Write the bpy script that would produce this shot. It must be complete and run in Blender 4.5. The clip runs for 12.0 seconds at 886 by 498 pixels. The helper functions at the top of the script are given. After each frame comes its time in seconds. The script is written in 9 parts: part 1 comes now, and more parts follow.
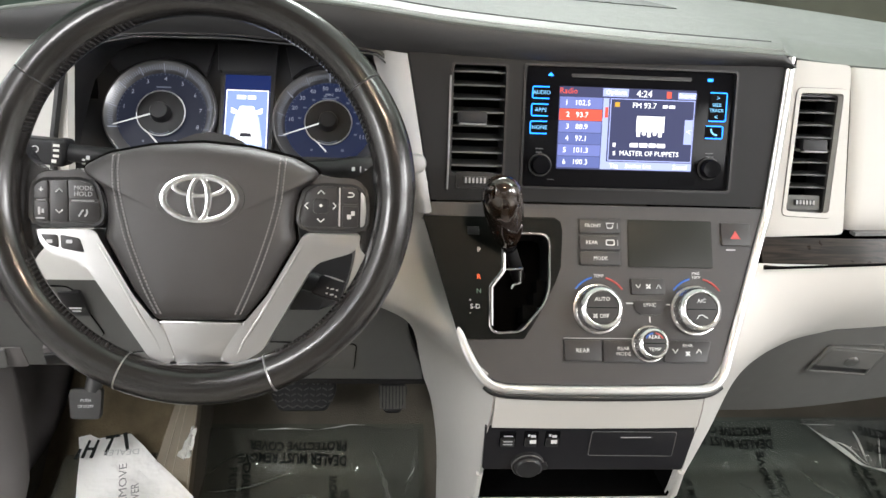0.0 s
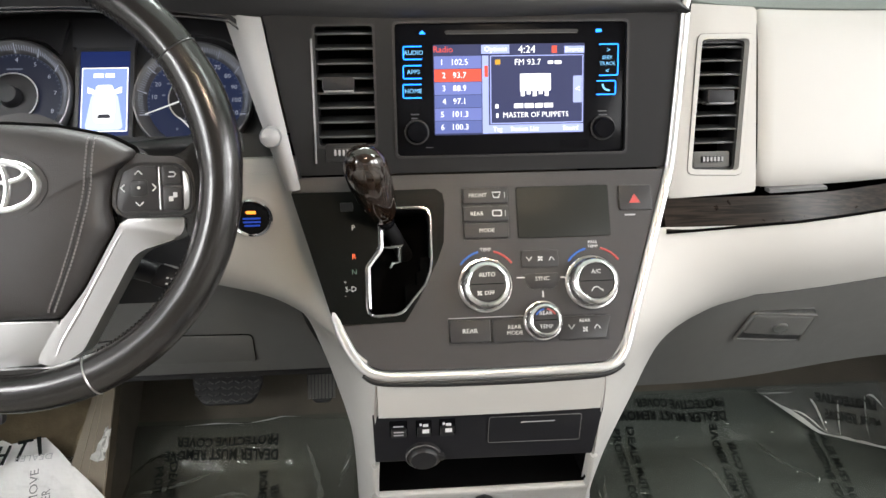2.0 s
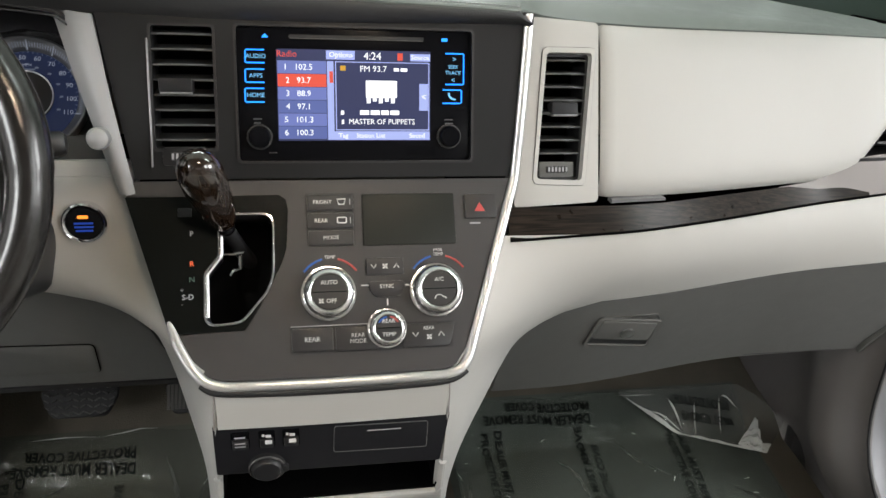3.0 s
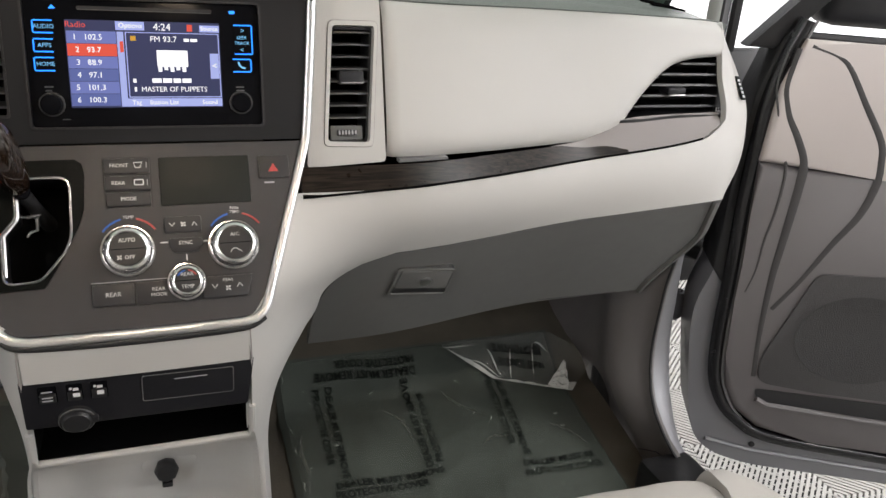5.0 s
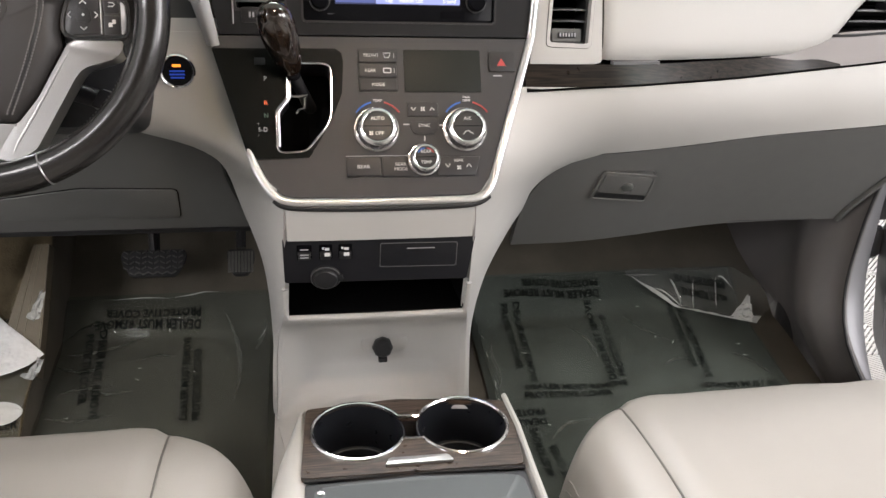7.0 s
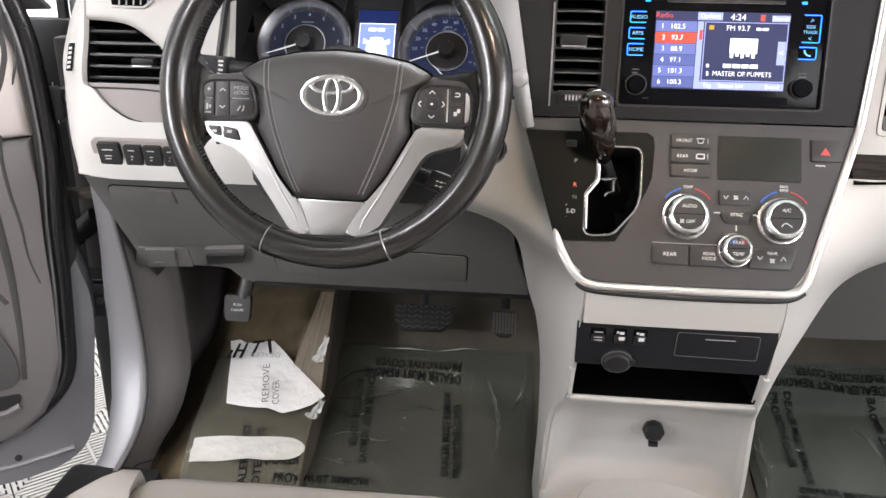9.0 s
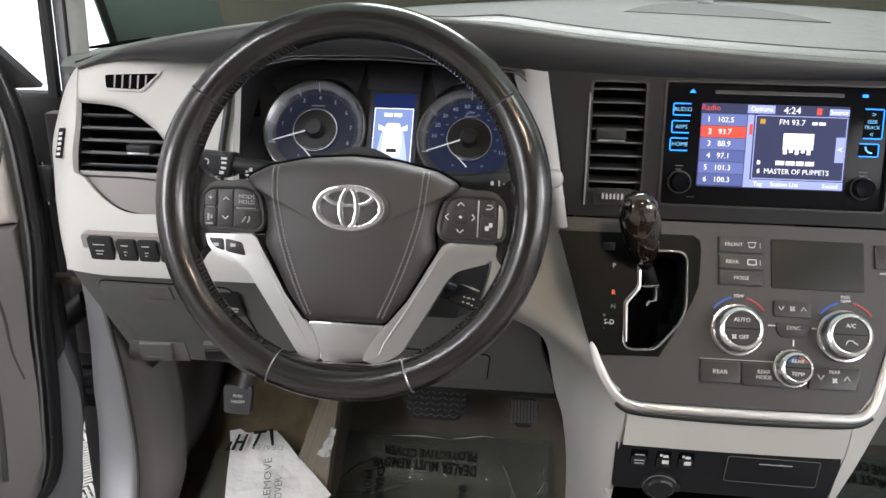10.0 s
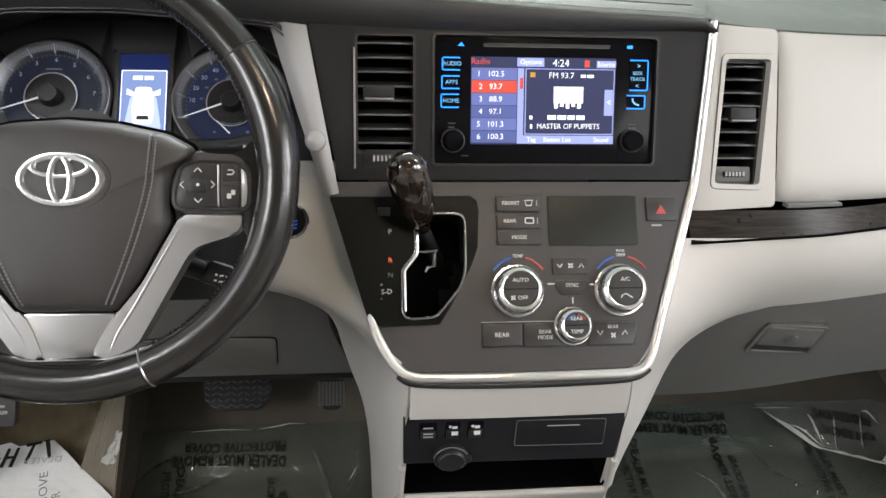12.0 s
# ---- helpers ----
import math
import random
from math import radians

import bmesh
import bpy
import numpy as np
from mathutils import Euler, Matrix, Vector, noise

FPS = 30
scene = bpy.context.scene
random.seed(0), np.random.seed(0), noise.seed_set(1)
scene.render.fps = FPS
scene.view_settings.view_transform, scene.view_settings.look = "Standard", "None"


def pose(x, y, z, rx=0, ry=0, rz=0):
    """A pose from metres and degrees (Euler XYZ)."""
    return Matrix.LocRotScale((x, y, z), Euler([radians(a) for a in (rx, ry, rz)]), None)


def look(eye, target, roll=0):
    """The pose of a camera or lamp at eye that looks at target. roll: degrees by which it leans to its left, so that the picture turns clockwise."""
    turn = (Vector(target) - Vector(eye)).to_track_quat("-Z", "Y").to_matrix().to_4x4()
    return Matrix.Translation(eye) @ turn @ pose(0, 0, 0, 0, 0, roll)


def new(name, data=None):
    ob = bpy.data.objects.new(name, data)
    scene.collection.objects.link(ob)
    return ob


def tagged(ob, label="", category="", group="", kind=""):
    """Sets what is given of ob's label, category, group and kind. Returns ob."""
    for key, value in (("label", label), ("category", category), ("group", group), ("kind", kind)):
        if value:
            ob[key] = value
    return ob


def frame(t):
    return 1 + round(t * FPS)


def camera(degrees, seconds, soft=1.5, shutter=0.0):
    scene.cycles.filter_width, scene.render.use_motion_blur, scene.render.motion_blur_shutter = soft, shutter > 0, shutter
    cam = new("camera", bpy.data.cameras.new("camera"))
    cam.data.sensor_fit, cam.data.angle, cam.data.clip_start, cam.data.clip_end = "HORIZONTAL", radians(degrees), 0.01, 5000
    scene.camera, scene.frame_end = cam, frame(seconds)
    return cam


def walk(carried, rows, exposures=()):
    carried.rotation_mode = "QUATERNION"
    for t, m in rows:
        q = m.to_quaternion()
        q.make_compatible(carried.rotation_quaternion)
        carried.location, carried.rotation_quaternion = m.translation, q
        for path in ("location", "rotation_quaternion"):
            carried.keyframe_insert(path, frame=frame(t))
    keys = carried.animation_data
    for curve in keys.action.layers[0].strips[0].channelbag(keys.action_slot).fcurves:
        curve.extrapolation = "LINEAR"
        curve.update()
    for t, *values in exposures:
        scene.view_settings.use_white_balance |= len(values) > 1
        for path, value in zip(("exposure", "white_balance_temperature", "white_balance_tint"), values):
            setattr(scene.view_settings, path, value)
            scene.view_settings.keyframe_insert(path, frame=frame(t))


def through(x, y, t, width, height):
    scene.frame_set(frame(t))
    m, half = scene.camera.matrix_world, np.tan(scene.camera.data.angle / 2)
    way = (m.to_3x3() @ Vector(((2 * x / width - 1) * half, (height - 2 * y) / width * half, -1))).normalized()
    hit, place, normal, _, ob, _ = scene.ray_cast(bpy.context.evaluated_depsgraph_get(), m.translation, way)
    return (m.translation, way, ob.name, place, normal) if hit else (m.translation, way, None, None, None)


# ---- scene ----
cam = camera(58.4, 12.0)
METRES, EYE, TILT, LEAN, TURN, EYE_X, EYE_Y = 1.0, 1.0, -20.0, -2.66, -4.2, -0.247, 0.0
ROWS = [
    (0.0, 0.0, 0.0, 0.0, 0.0, 0.0, 0.0),
    (0.5, 0.028, 0.0132, 0.0008, -0.25, -0.27, 0.54),
    (1.0, 0.0617, 0.0319, 0.0001, 0.08, -0.82, 1.58),
    (1.5, 0.0987, 0.0477, 0.0003, 0.37, -1.41, 2.07),
    (2.0, 0.1364, 0.0678, -0.0063, 0.48, -1.46, 2.83),
    (2.5, 0.1662, 0.0741, -0.0073, -1.64, -1.37, 2.74),
    (3.0, 0.1984, 0.0689, -0.0064, -6.33, -1.43, 2.38),
    (3.5, 0.2336, 0.0562, -0.0011, -10.61, -1.54, 3.55),
    (5.5, 0.2699, -0.0781, -0.0644, -15.16, -5.52, 3.61),
    (6.0, 0.235, -0.0939, -0.0955, -14.04, -5.19, 2.85),
    (6.5, 0.1999, -0.0893, -0.1278, -12.13, -4.7, 2.32),
    (7.0, 0.1649, -0.1072, -0.1475, -4.83, -3.93, 2.25),
    (7.5, 0.1196, -0.1188, -0.1497, 1.38, -2.97, 1.34),
    (9.5, 0.0265, -0.0697, -0.0571, 9.83, -0.62, -1.7),
    (10.0, 0.0012, -0.0225, -0.0076, 9.73, 1.26, -1.76),
    (10.5, -0.003, 0.0326, 0.0238, 9.52, 1.2, -0.91),
    (11.0, 0.0357, 0.0481, 0.0288, 6.22, 1.12, 0.85),
    (11.5, 0.0701, 0.0441, 0.0034, 1.73, 0.49, 1.54),
    (12.0, 0.0752, 0.0478, -0.0184, -1.29, -0.12, 1.62),
]
ENDS = [
    (3.7, look((0.005, 0.027, 0.993), (0.584, 1.806, 0.286), 3.1)),
    (5.3, look((0.017, -0.095, 0.983), (0.714, 1.612, 0.208), 4.5)),
    (7.7, look((-0.152, -0.171, 0.888), (-0.105, 1.683, 0.138), 0.8)),
    (9.3, look((-0.217, -0.110, 0.963), (-0.393, 1.749, 0.246), 0.9)),
]
START = pose(EYE_X, EYE_Y, EYE, TILT, LEAN, TURN)
HELD = [(t, START @ pose(METRES * x, METRES * y, METRES * z, 90 + pitch, roll, yaw)) for t, x, y, z, yaw, pitch, roll in ROWS]
EXPOSURE = [
    (0.0, 0.28, 6400, 10), (1.0, 0.21, 6400, 10), (2.0, 0.17, 6380, 10), (2.5, 0.05, 6350, 9), (3.5, -0.53, 6350, 8), (5.5, -0.49, 6480, 13), (6.0, -0.47, 6465, 13), (6.5, -0.3, 6450, 13),
    (7.5, -0.09, 6480, 15), (9.5, 0.25, 6300, 14), (10.0, -0.14, 6290, 12), (10.5, -0.40, 6300, 7), (11.0, -0.32, 6300, 6), (11.5, -0.64, 6300, 9), (12.0, -0.18, 6350, 11),
]
walk(cam, sorted(HELD + ENDS, key=lambda row: row[0]), EXPOSURE)

# ---- world, light ----
world = bpy.data.worlds.new("showroom_air")
scene.world = world
world.use_nodes = True
world.node_tree.nodes["Background"].inputs["Color"].default_value = (1.0, 0.97, 0.92, 1)
world.node_tree.nodes["Background"].inputs["Strength"].default_value = 0.03


def area_lamp(name, eye, target, sx, sy, watts, color=(1, 0.988, 0.975)):
    data = bpy.data.lights.new(name, "AREA")
    data.shape, data.size, data.size_y, data.energy, data.color = "RECTANGLE", sx, sy, watts, color
    ob = new(name, data)
    ob.matrix_world = look(eye, target)
    return tagged(ob, "area lamp added to light the showroom and cabin", "lamp", kind="structure")


area_lamp("ceiling_lamp", (-2.2, -1.8, 3.85), (-0.7, 0.9, 0.4), 0.7, 1.8, 110)
area_lamp("ceiling_lamp", (2.6, -0.2, 3.8), (0.8, 0.6, 0.5), 0.7, 1.8, 115)
area_lamp("ceiling_lamp", (0.0, 3.0, 3.8), (0.0, 1.2, 0.9), 2.0, 0.8, 230)
area_lamp("ceiling_lamp", (0.0, -4.6, 3.8), (0.0, -0.5, 0.6), 3.0, 1.0, 380)
# three fill lamps added beside the car, where no window stands
area_lamp("window_light", (-4.2, -3.0, 2.3), (-0.5, 0.9, 0.4), 1.6, 1.2, 145)
area_lamp("window_light", (3.5, -3.5, 2.35), (0.4, 0.8, 0.6), 1.8, 1.4, 105)
area_lamp("window_light", (4.7, -1.5, 2.0), (0.2, 0.8, 0.55), 1.6, 1.4, 135)
# these two stand in front of the bright windows
area_lamp("window_light", (-4.95, 6.9, 1.3), (-2.5, 0.6, 1.0), 2.1, 3.2, 75)
area_lamp("window_light", (4.95, 6.9, 1.3), (2.5, 0.6, 1.0), 2.1, 3.2, 75)
area_lamp("dome_lamp", (0.02, 0.10, 1.37), (0.0, 0.3, 0.0), 0.12, 0.06, 4.0, (1, 0.78, 0.55))


# ---- materials ----
def surface(name, color, rough=0.5, metal=0.0, var=0.12, scale=6.0, grain=0.0, grain_scale=900.0, bump=0.1, coat=0.0, pores=False, rough_var=0.08):
    """A plain surface with blotches at a large scale and grain at a small one."""
    m = bpy.data.materials.new(name)
    m.use_nodes = True
    n, l = m.node_tree.nodes, m.node_tree.links
    b = n["Principled BSDF"]
    b.inputs["Metallic"].default_value = metal
    b.inputs["Coat Weight"].default_value = coat
    b.inputs["Coat Roughness"].default_value = 0.05
    c = n.new("ShaderNodeTexCoord")
    big = n.new("ShaderNodeTexNoise")
    big.inputs["Scale"].default_value, big.inputs["Detail"].default_value = scale, 5
    l.new(c.outputs["Object"], big.inputs["Vector"])
    mix = n.new("ShaderNodeMix")
    mix.data_type = "RGBA"
    mix.inputs["A"].default_value = (*[x * (1 - var) for x in color], 1)
    mix.inputs["B"].default_value = (*[min(1, x * (1 + var)) for x in color], 1)
    l.new(big.outputs["Fac"], mix.inputs["Factor"])
    l.new(mix.outputs["Result"], b.inputs["Base Color"])
    r = n.new("ShaderNodeMapRange")
    r.inputs["To Min"].default_value, r.inputs["To Max"].default_value = max(0, rough - rough_var), min(1, rough + rough_var)
    fine = n.new("ShaderNodeTexNoise")
    fine.inputs["Scale"].default_value, fine.inputs["Detail"].default_value = scale * 12, 4
    l.new(c.outputs["Object"], fine.inputs["Vector"])
    l.new(fine.outputs["Fac"], r.inputs["Value"])
    l.new(r.outputs["Result"], b.inputs["Roughness"])
    if grain:
        g = n.new("ShaderNodeTexVoronoi" if pores else "ShaderNodeTexNoise")
        g.inputs["Scale"].default_value = grain_scale
        l.new(c.outputs["Object"], g.inputs["Vector"])
        bp = n.new("ShaderNodeBump")
        bp.inputs["Strength"].default_value, bp.inputs["Distance"].default_value = grain, 0.001
        l.new(g.outputs["Distance" if pores else "Fac"], bp.inputs["Height"])
        l.new(bp.outputs["Normal"], b.inputs["Normal"])
    return m


def dull(m, level):
    """Less gloss at the surface."""
    m.node_tree.nodes["Principled BSDF"].inputs["Specular IOR Level"].default_value = level
    return m


def wood(name, dark, light, rough=0.25, stretch=(6, 60, 60), scale=3.0, coat=0.5):
    m = surface(name, light, rough, coat=coat)
    n, l = m.node_tree.nodes, m.node_tree.links
    c = n.new("ShaderNodeTexCoord")
    mp = n.new("ShaderNodeMapping")
    mp.inputs["Scale"].default_value = stretch
    l.new(c.outputs["Object"], mp.inputs["Vector"])
    t = n.new("ShaderNodeTexNoise")
    t.inputs["Scale"].default_value, t.inputs["Detail"].default_value, t.inputs["Distortion"].default_value = scale, 8, 1.2
    l.new(mp.outputs["Vector"], t.inputs["Vector"])
    ramp = n.new("ShaderNodeValToRGB")
    ramp.color_ramp.elements[0].position, ramp.color_ramp.elements[0].color = 0.38, (*dark, 1)
    ramp.color_ramp.elements[1].position, ramp.color_ramp.elements[1].color = 0.66, (*light, 1)
    l.new(t.outputs["Fac"], ramp.inputs["Fac"])
    l.new(ramp.outputs["Color"], n["Principled BSDF"].inputs["Base Color"])
    return m


def glow(name, color, strength):
    m = bpy.data.materials.new(name)
    m.use_nodes = True
    b = m.node_tree.nodes["Principled BSDF"]
    b.inputs["Base Color"].default_value = (0.01, 0.01, 0.012, 1)
    b.inputs["Emission Color"].default_value = (*color, 1)
    b.inputs["Emission Strength"].default_value = strength
    b.inputs["Roughness"].default_value = 0.4
    b.inputs["Specular IOR Level"].default_value = 0.12
    return m


def film(name, color, through, rough=0.12, crease=0.5, scale=9.0, var=0.12):
    """Thin clear plastic sheet: part of the light goes through, part is reflected."""
    m = surface(name, color, rough, grain=crease, grain_scale=scale, var=var)
    n, l = m.node_tree.nodes, m.node_tree.links
    tr = n.new("ShaderNodeBsdfTransparent")
    mx = n.new("ShaderNodeMixShader")
    mx.inputs["Fac"].default_value = through
    l.new(n["Principled BSDF"].outputs["BSDF"], mx.inputs[1])
    l.new(tr.outputs["BSDF"], mx.inputs[2])
    l.new(mx.outputs["Shader"], n["Material Output"].inputs["Surface"])
    n["Bump"].inputs["Distance"].default_value = 0.02
    return m


KICK = surface("shaded_grey_plastic", (0.112, 0.104, 0.101), 0.5, grain=0.35, grain_scale=1100, var=0.08, scale=5)
BEIGE = surface("light_beige_plastic", (0.435, 0.427, 0.407), 0.48, grain=0.25, grain_scale=1400, var=0.05, scale=4)
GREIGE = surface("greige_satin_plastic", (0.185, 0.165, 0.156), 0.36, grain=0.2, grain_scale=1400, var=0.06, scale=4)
BEIGE_DARK = surface("greige_plastic", (0.30, 0.275, 0.26), 0.38, grain=0.2, grain_scale=1400, var=0.06, scale=4)
GREY = surface("grey_plastic", (0.106, 0.106, 0.101), 0.55, grain=0.35, grain_scale=1100, var=0.07, scale=5)
BEIGE_DOOR = surface("pink_beige_door_skin", (0.52, 0.475, 0.455), 0.5, grain=0.25, grain_scale=1400, var=0.05, scale=4)
GREY_DOOR = surface("grey_door_plastic", (0.120, 0.111, 0.111), 0.5, grain=0.35, grain_scale=1100, var=0.08, scale=5)
PAD = surface("grey_dash_vinyl", (0.118, 0.130, 0.120), 0.42, grain=0.35, grain_scale=1100, var=0.08, scale=5)
PAD_DARK = surface("charcoal_dash_vinyl", (0.027, 0.0275, 0.029), 0.45, grain=0.35, grain_scale=1100, var=0.1, scale=6)
PANEL_DARK = dull(surface("dark_charcoal_panel", (0.0140, 0.0141, 0.0150), 0.46, grain=0.15, grain_scale=1600, var=0.08, scale=7), 0.18)
PANEL = surface("charcoal_panel", (0.0275, 0.0255, 0.0262), 0.45, grain=0.15, grain_scale=1600, var=0.08, scale=7)
BLACK = dull(surface("black_plastic", (0.012, 0.012, 0.013), 0.4, grain=0.2, grain_scale=1300, var=0.2, scale=8), 0.5)
PIANO = dull(surface("piano_black", (0.0045, 0.0045, 0.0055), 0.12, var=0.1, rough_var=0.03), 0.07)
RUBBER = surface("black_rubber", (0.012, 0.012, 0.013), 0.6, grain=0.3, grain_scale=500, var=0.2)
LEATHER = surface("black_leather", (0.0105, 0.0096, 0.0094), 0.20, grain=0.07, grain_scale=1500, pores=True, var=0.2, scale=14, rough_var=0.03, coat=0.3)
LEATHER_WORN = surface("worn_black_leather", (0.0120, 0.0108, 0.0105), 0.21, grain=0.09, grain_scale=1300, pores=True, var=0.25, scale=12, rough_var=0.05, coat=0.3)
RIM_THREAD = surface("black_thread", (0.016, 0.015, 0.015), 0.45)
BLACK_KEY = surface("charcoal_key", (0.0165, 0.0157, 0.0165), 0.4, grain=0.1, grain_scale=1500)
EMBLEM_CHROME = surface("emblem_chrome", (0.80, 0.80, 0.80), 0.22, metal=1.0, var=0.03, rough_var=0.03)
PADSKIN = surface("charcoal_wheel_skin", (0.028, 0.026, 0.026), 0.45, grain=0.2, grain_scale=1400, pores=True, var=0.1, scale=12)
SEAT = surface("pale_grey_leather", (0.335, 0.321, 0.298), 0.45, grain=0.2, grain_scale=900, pores=True, var=0.05, scale=7)
CHROME = surface("chrome", (0.85, 0.85, 0.86), 0.13, metal=1.0, var=0.04, rough_var=0.05)
SATIN = surface("satin_silver", (0.47, 0.465, 0.46), 0.33, metal=1.0, var=0.02, rough_var=0.015)
SILVER_PLASTIC = surface("silver_plastic", (0.24, 0.24, 0.245), 0.36, metal=0.3, var=0.05)
PAINT = surface("silver_car_paint", (0.20, 0.20, 0.212), 0.46, metal=0.4, coat=0.12, var=0.02, scale=2, rough_var=0.02)
CARPET = surface("brown_grey_carpet", (0.075, 0.066, 0.05), 0.95, grain=0.9, grain_scale=420, var=0.35, scale=16)
WOOD = dull(wood("dark_wood", (0.006, 0.0042, 0.0032), (0.024, 0.017, 0.0125), 0.30, (5, 90, 90), 3.0, 0.0), 0.16)
WOOD_TRAY = wood("walnut_tray_wood", (0.016, 0.010, 0.007), (0.088, 0.060, 0.043), 0.30, (9, 150, 90), 2.6, 0.2)
KNOBWOOD = wood("gear_knob_wood", (0.008, 0.005, 0.004), (0.030, 0.017, 0.010), 0.09, (150, 150, 16), 1.2, 1.0)
MAT_RIDGE = surface("tan_footrest", (0.120, 0.098, 0.066), 0.6, grain=0.5, grain_scale=500, var=0.3, scale=25)
MAT_RIB = surface("pale_footrest_rib", (0.165, 0.140, 0.098), 0.5, grain=0.3, grain_scale=500, var=0.2, scale=25)
SEAL = surface("glossy_black_seal", (0.010, 0.010, 0.011), 0.24, grain=0.15, grain_scale=300, var=0.2)
WHITE_INK = surface("white_ink", (0.58, 0.58, 0.58), 0.5)
GREY_INK = surface("grey_ink", (0.33, 0.33, 0.34), 0.5)
STITCH = surface("grey_thread", (0.28, 0.28, 0.27), 0.8)
PAD_THREAD = surface("pad_thread", (0.15, 0.145, 0.145), 0.6)
STITCH_DARK = surface("dark_thread", (0.10, 0.096, 0.092), 0.7)
BLUE_INK = surface("blue_ink", (0.022, 0.10, 0.40), 0.45)
RED_INK = surface("red_ink", (0.42, 0.05, 0.045), 0.45)
BLACK_INK = dull(surface("black_print", (0.010, 0.012, 0.011), 0.7), 0.15)
COVER_DARK = film("clear_thin_film", (0.112, 0.118, 0.100), 0.55, 0.16, 0.7, 15, 0.8)
COVER = film("clear_floor_film", (0.110, 0.128, 0.112), 0.52, 0.12, 0.7, 15, 0.7)
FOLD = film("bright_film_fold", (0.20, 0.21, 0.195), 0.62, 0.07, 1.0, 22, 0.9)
# much paler than the film: highlights on its creases put into the colour
CREASED = film("film_crease_glint", (0.62, 0.63, 0.60), 0.30, 0.12, 0.5, 60)
MATDARK = surface("dark_carpet_mat", (0.055, 0.056, 0.042), 0.9, grain=0.7, grain_scale=500, var=0.25, scale=10)
MATBASE = surface("grey_green_carpet_mat", (0.050, 0.058, 0.048), 0.8, grain=0.12, grain_scale=500, var=0.18, scale=10)
GAUGE_BLUE = glow("gauge_blue", (0.018, 0.028, 0.078), 0.65)
GAUGE_SLATE = glow("gauge_slate", (0.024, 0.028, 0.048), 0.65)
GAUGE_GREY = surface("gauge_bezel_grey", (0.22, 0.22, 0.23), 0.38, metal=0.8)
GAUGE_HUB = dull(surface("gauge_hub_grey", (0.014, 0.014, 0.016), 0.45), 0.3)
LIT_WHITE = glow("lit_white", (1, 1, 1), 1.7)
LIT_BLUE = glow("lit_blue", (0.02, 0.25, 1), 3.0)
LIT_CYAN = glow("lit_cyan", (0.25, 0.65, 1), 1.4)
LIT_RED = glow("lit_red", (1, 0.12, 0.07), 1.1)
LIT_ORANGE = glow("lit_orange", (1, 0.28, 0.03), 2.2)
LIT_AMBER_RED = glow("lit_amber_red", (1, 0.17, 0.06), 1.5)
LIT_GREEN = glow("lit_green", (0.35, 0.55, 0.42), 0.35)
SCREEN_BG = glow("screen_navy", (0.045, 0.052, 0.13), 1.1)
SCREEN_ROW = glow("screen_blue_row", (0.15, 0.18, 0.44), 1.5)
SCREEN_ROW_DARK = glow("screen_dark_row", (0.11, 0.14, 0.36), 1.4)
SCREEN_LILAC = glow("screen_lilac", (0.38, 0.43, 0.76), 1.5)
LCD_OFF = dull(surface("unlit_lcd", (0.0155, 0.0162, 0.0138), 0.4, var=0.05, rough_var=0.03), 0.2)
FASCIA = dull(surface("blue_black_fascia", (0.010, 0.010, 0.012), 0.42, grain=0.15, grain_scale=1500, var=0.1), 0.3)
GATE_BLACK = dull(surface("dull_gate_black", (0.0052, 0.0058, 0.0052), 0.34, var=0.15, rough_var=0.05), 0.05)
FIN = surface("grey_fin_plastic", (0.30, 0.30, 0.305), 0.42, grain=0.1, grain_scale=1500, var=0.05)
# near-black without gloss: the shade of gaps and recesses as a colour
DEEP = dull(surface("recess_shade_black", (0.004, 0.004, 0.004), 0.7), 0.0)


# ---- building tools ----
CABIN = Vector((-0.05, 0.0, 0.95))


def part(name, bm, material, parent=None, label="", smooth=38, solid=0.0):
    """Links a bmesh as one mesh object, under a thing or a part where there is one."""
    bmesh.ops.recalc_face_normals(bm, faces=bm.faces[:])
    if solid:
        # sheets show their good side to the cabin; their thickness lies behind
        if sum(f.calc_area() * f.normal.dot(CABIN - f.calc_center_median()) for f in bm.faces) < 0:
            bmesh.ops.reverse_faces(bm, faces=bm.faces[:])
    me = bpy.data.meshes.new(name)
    bm.to_mesh(me)
    bm.free()
    me.materials.append(material)
    me.shade_smooth()
    me.set_sharp_from_angle(angle=radians(smooth))
    if solid:
        # a sheet's rim is a crisp edge
        uses = np.zeros(len(me.edges), dtype=np.int32)
        which = np.zeros(len(me.loops), dtype=np.int32)
        me.loops.foreach_get("edge_index", which)
        np.add.at(uses, which, 1)
        for e in np.flatnonzero(uses == 1):
            me.edges[int(e)].use_edge_sharp = True
    ob = new(name, me)
    if parent:
        ob.parent = parent
        ob.matrix_parent_inverse = world_of(parent).inverted()
    if label:
        tagged(ob, label)
    if solid:
        md = ob.modifiers.new("thickness", "SOLIDIFY")
        md.thickness, md.offset = abs(solid), -1
    return ob


def world_of(ob):
    m = ob.matrix_basis.copy()
    if ob.parent:
        m = world_of(ob.parent) @ ob.matrix_parent_inverse @ m
    return m


def thing(name, place, label, category, group="", kind=""):
    ob = new(name)
    ob.empty_display_size = 0.02
    ob.matrix_basis = Matrix.Translation(place)
    return tagged(ob, label, category, group, kind)


def plane_at(origin, up):
    """A frame on a tilted panel: x to the right, y up along the panel, z out of it towards the seats."""
    v = Vector(up).normalized()
    x = Vector((1, 0, 0))
    n = x.cross(v)
    m = Matrix((x, v, n)).transposed().to_4x4()
    m.translation = origin
    return m


ID = Matrix.Identity(4)


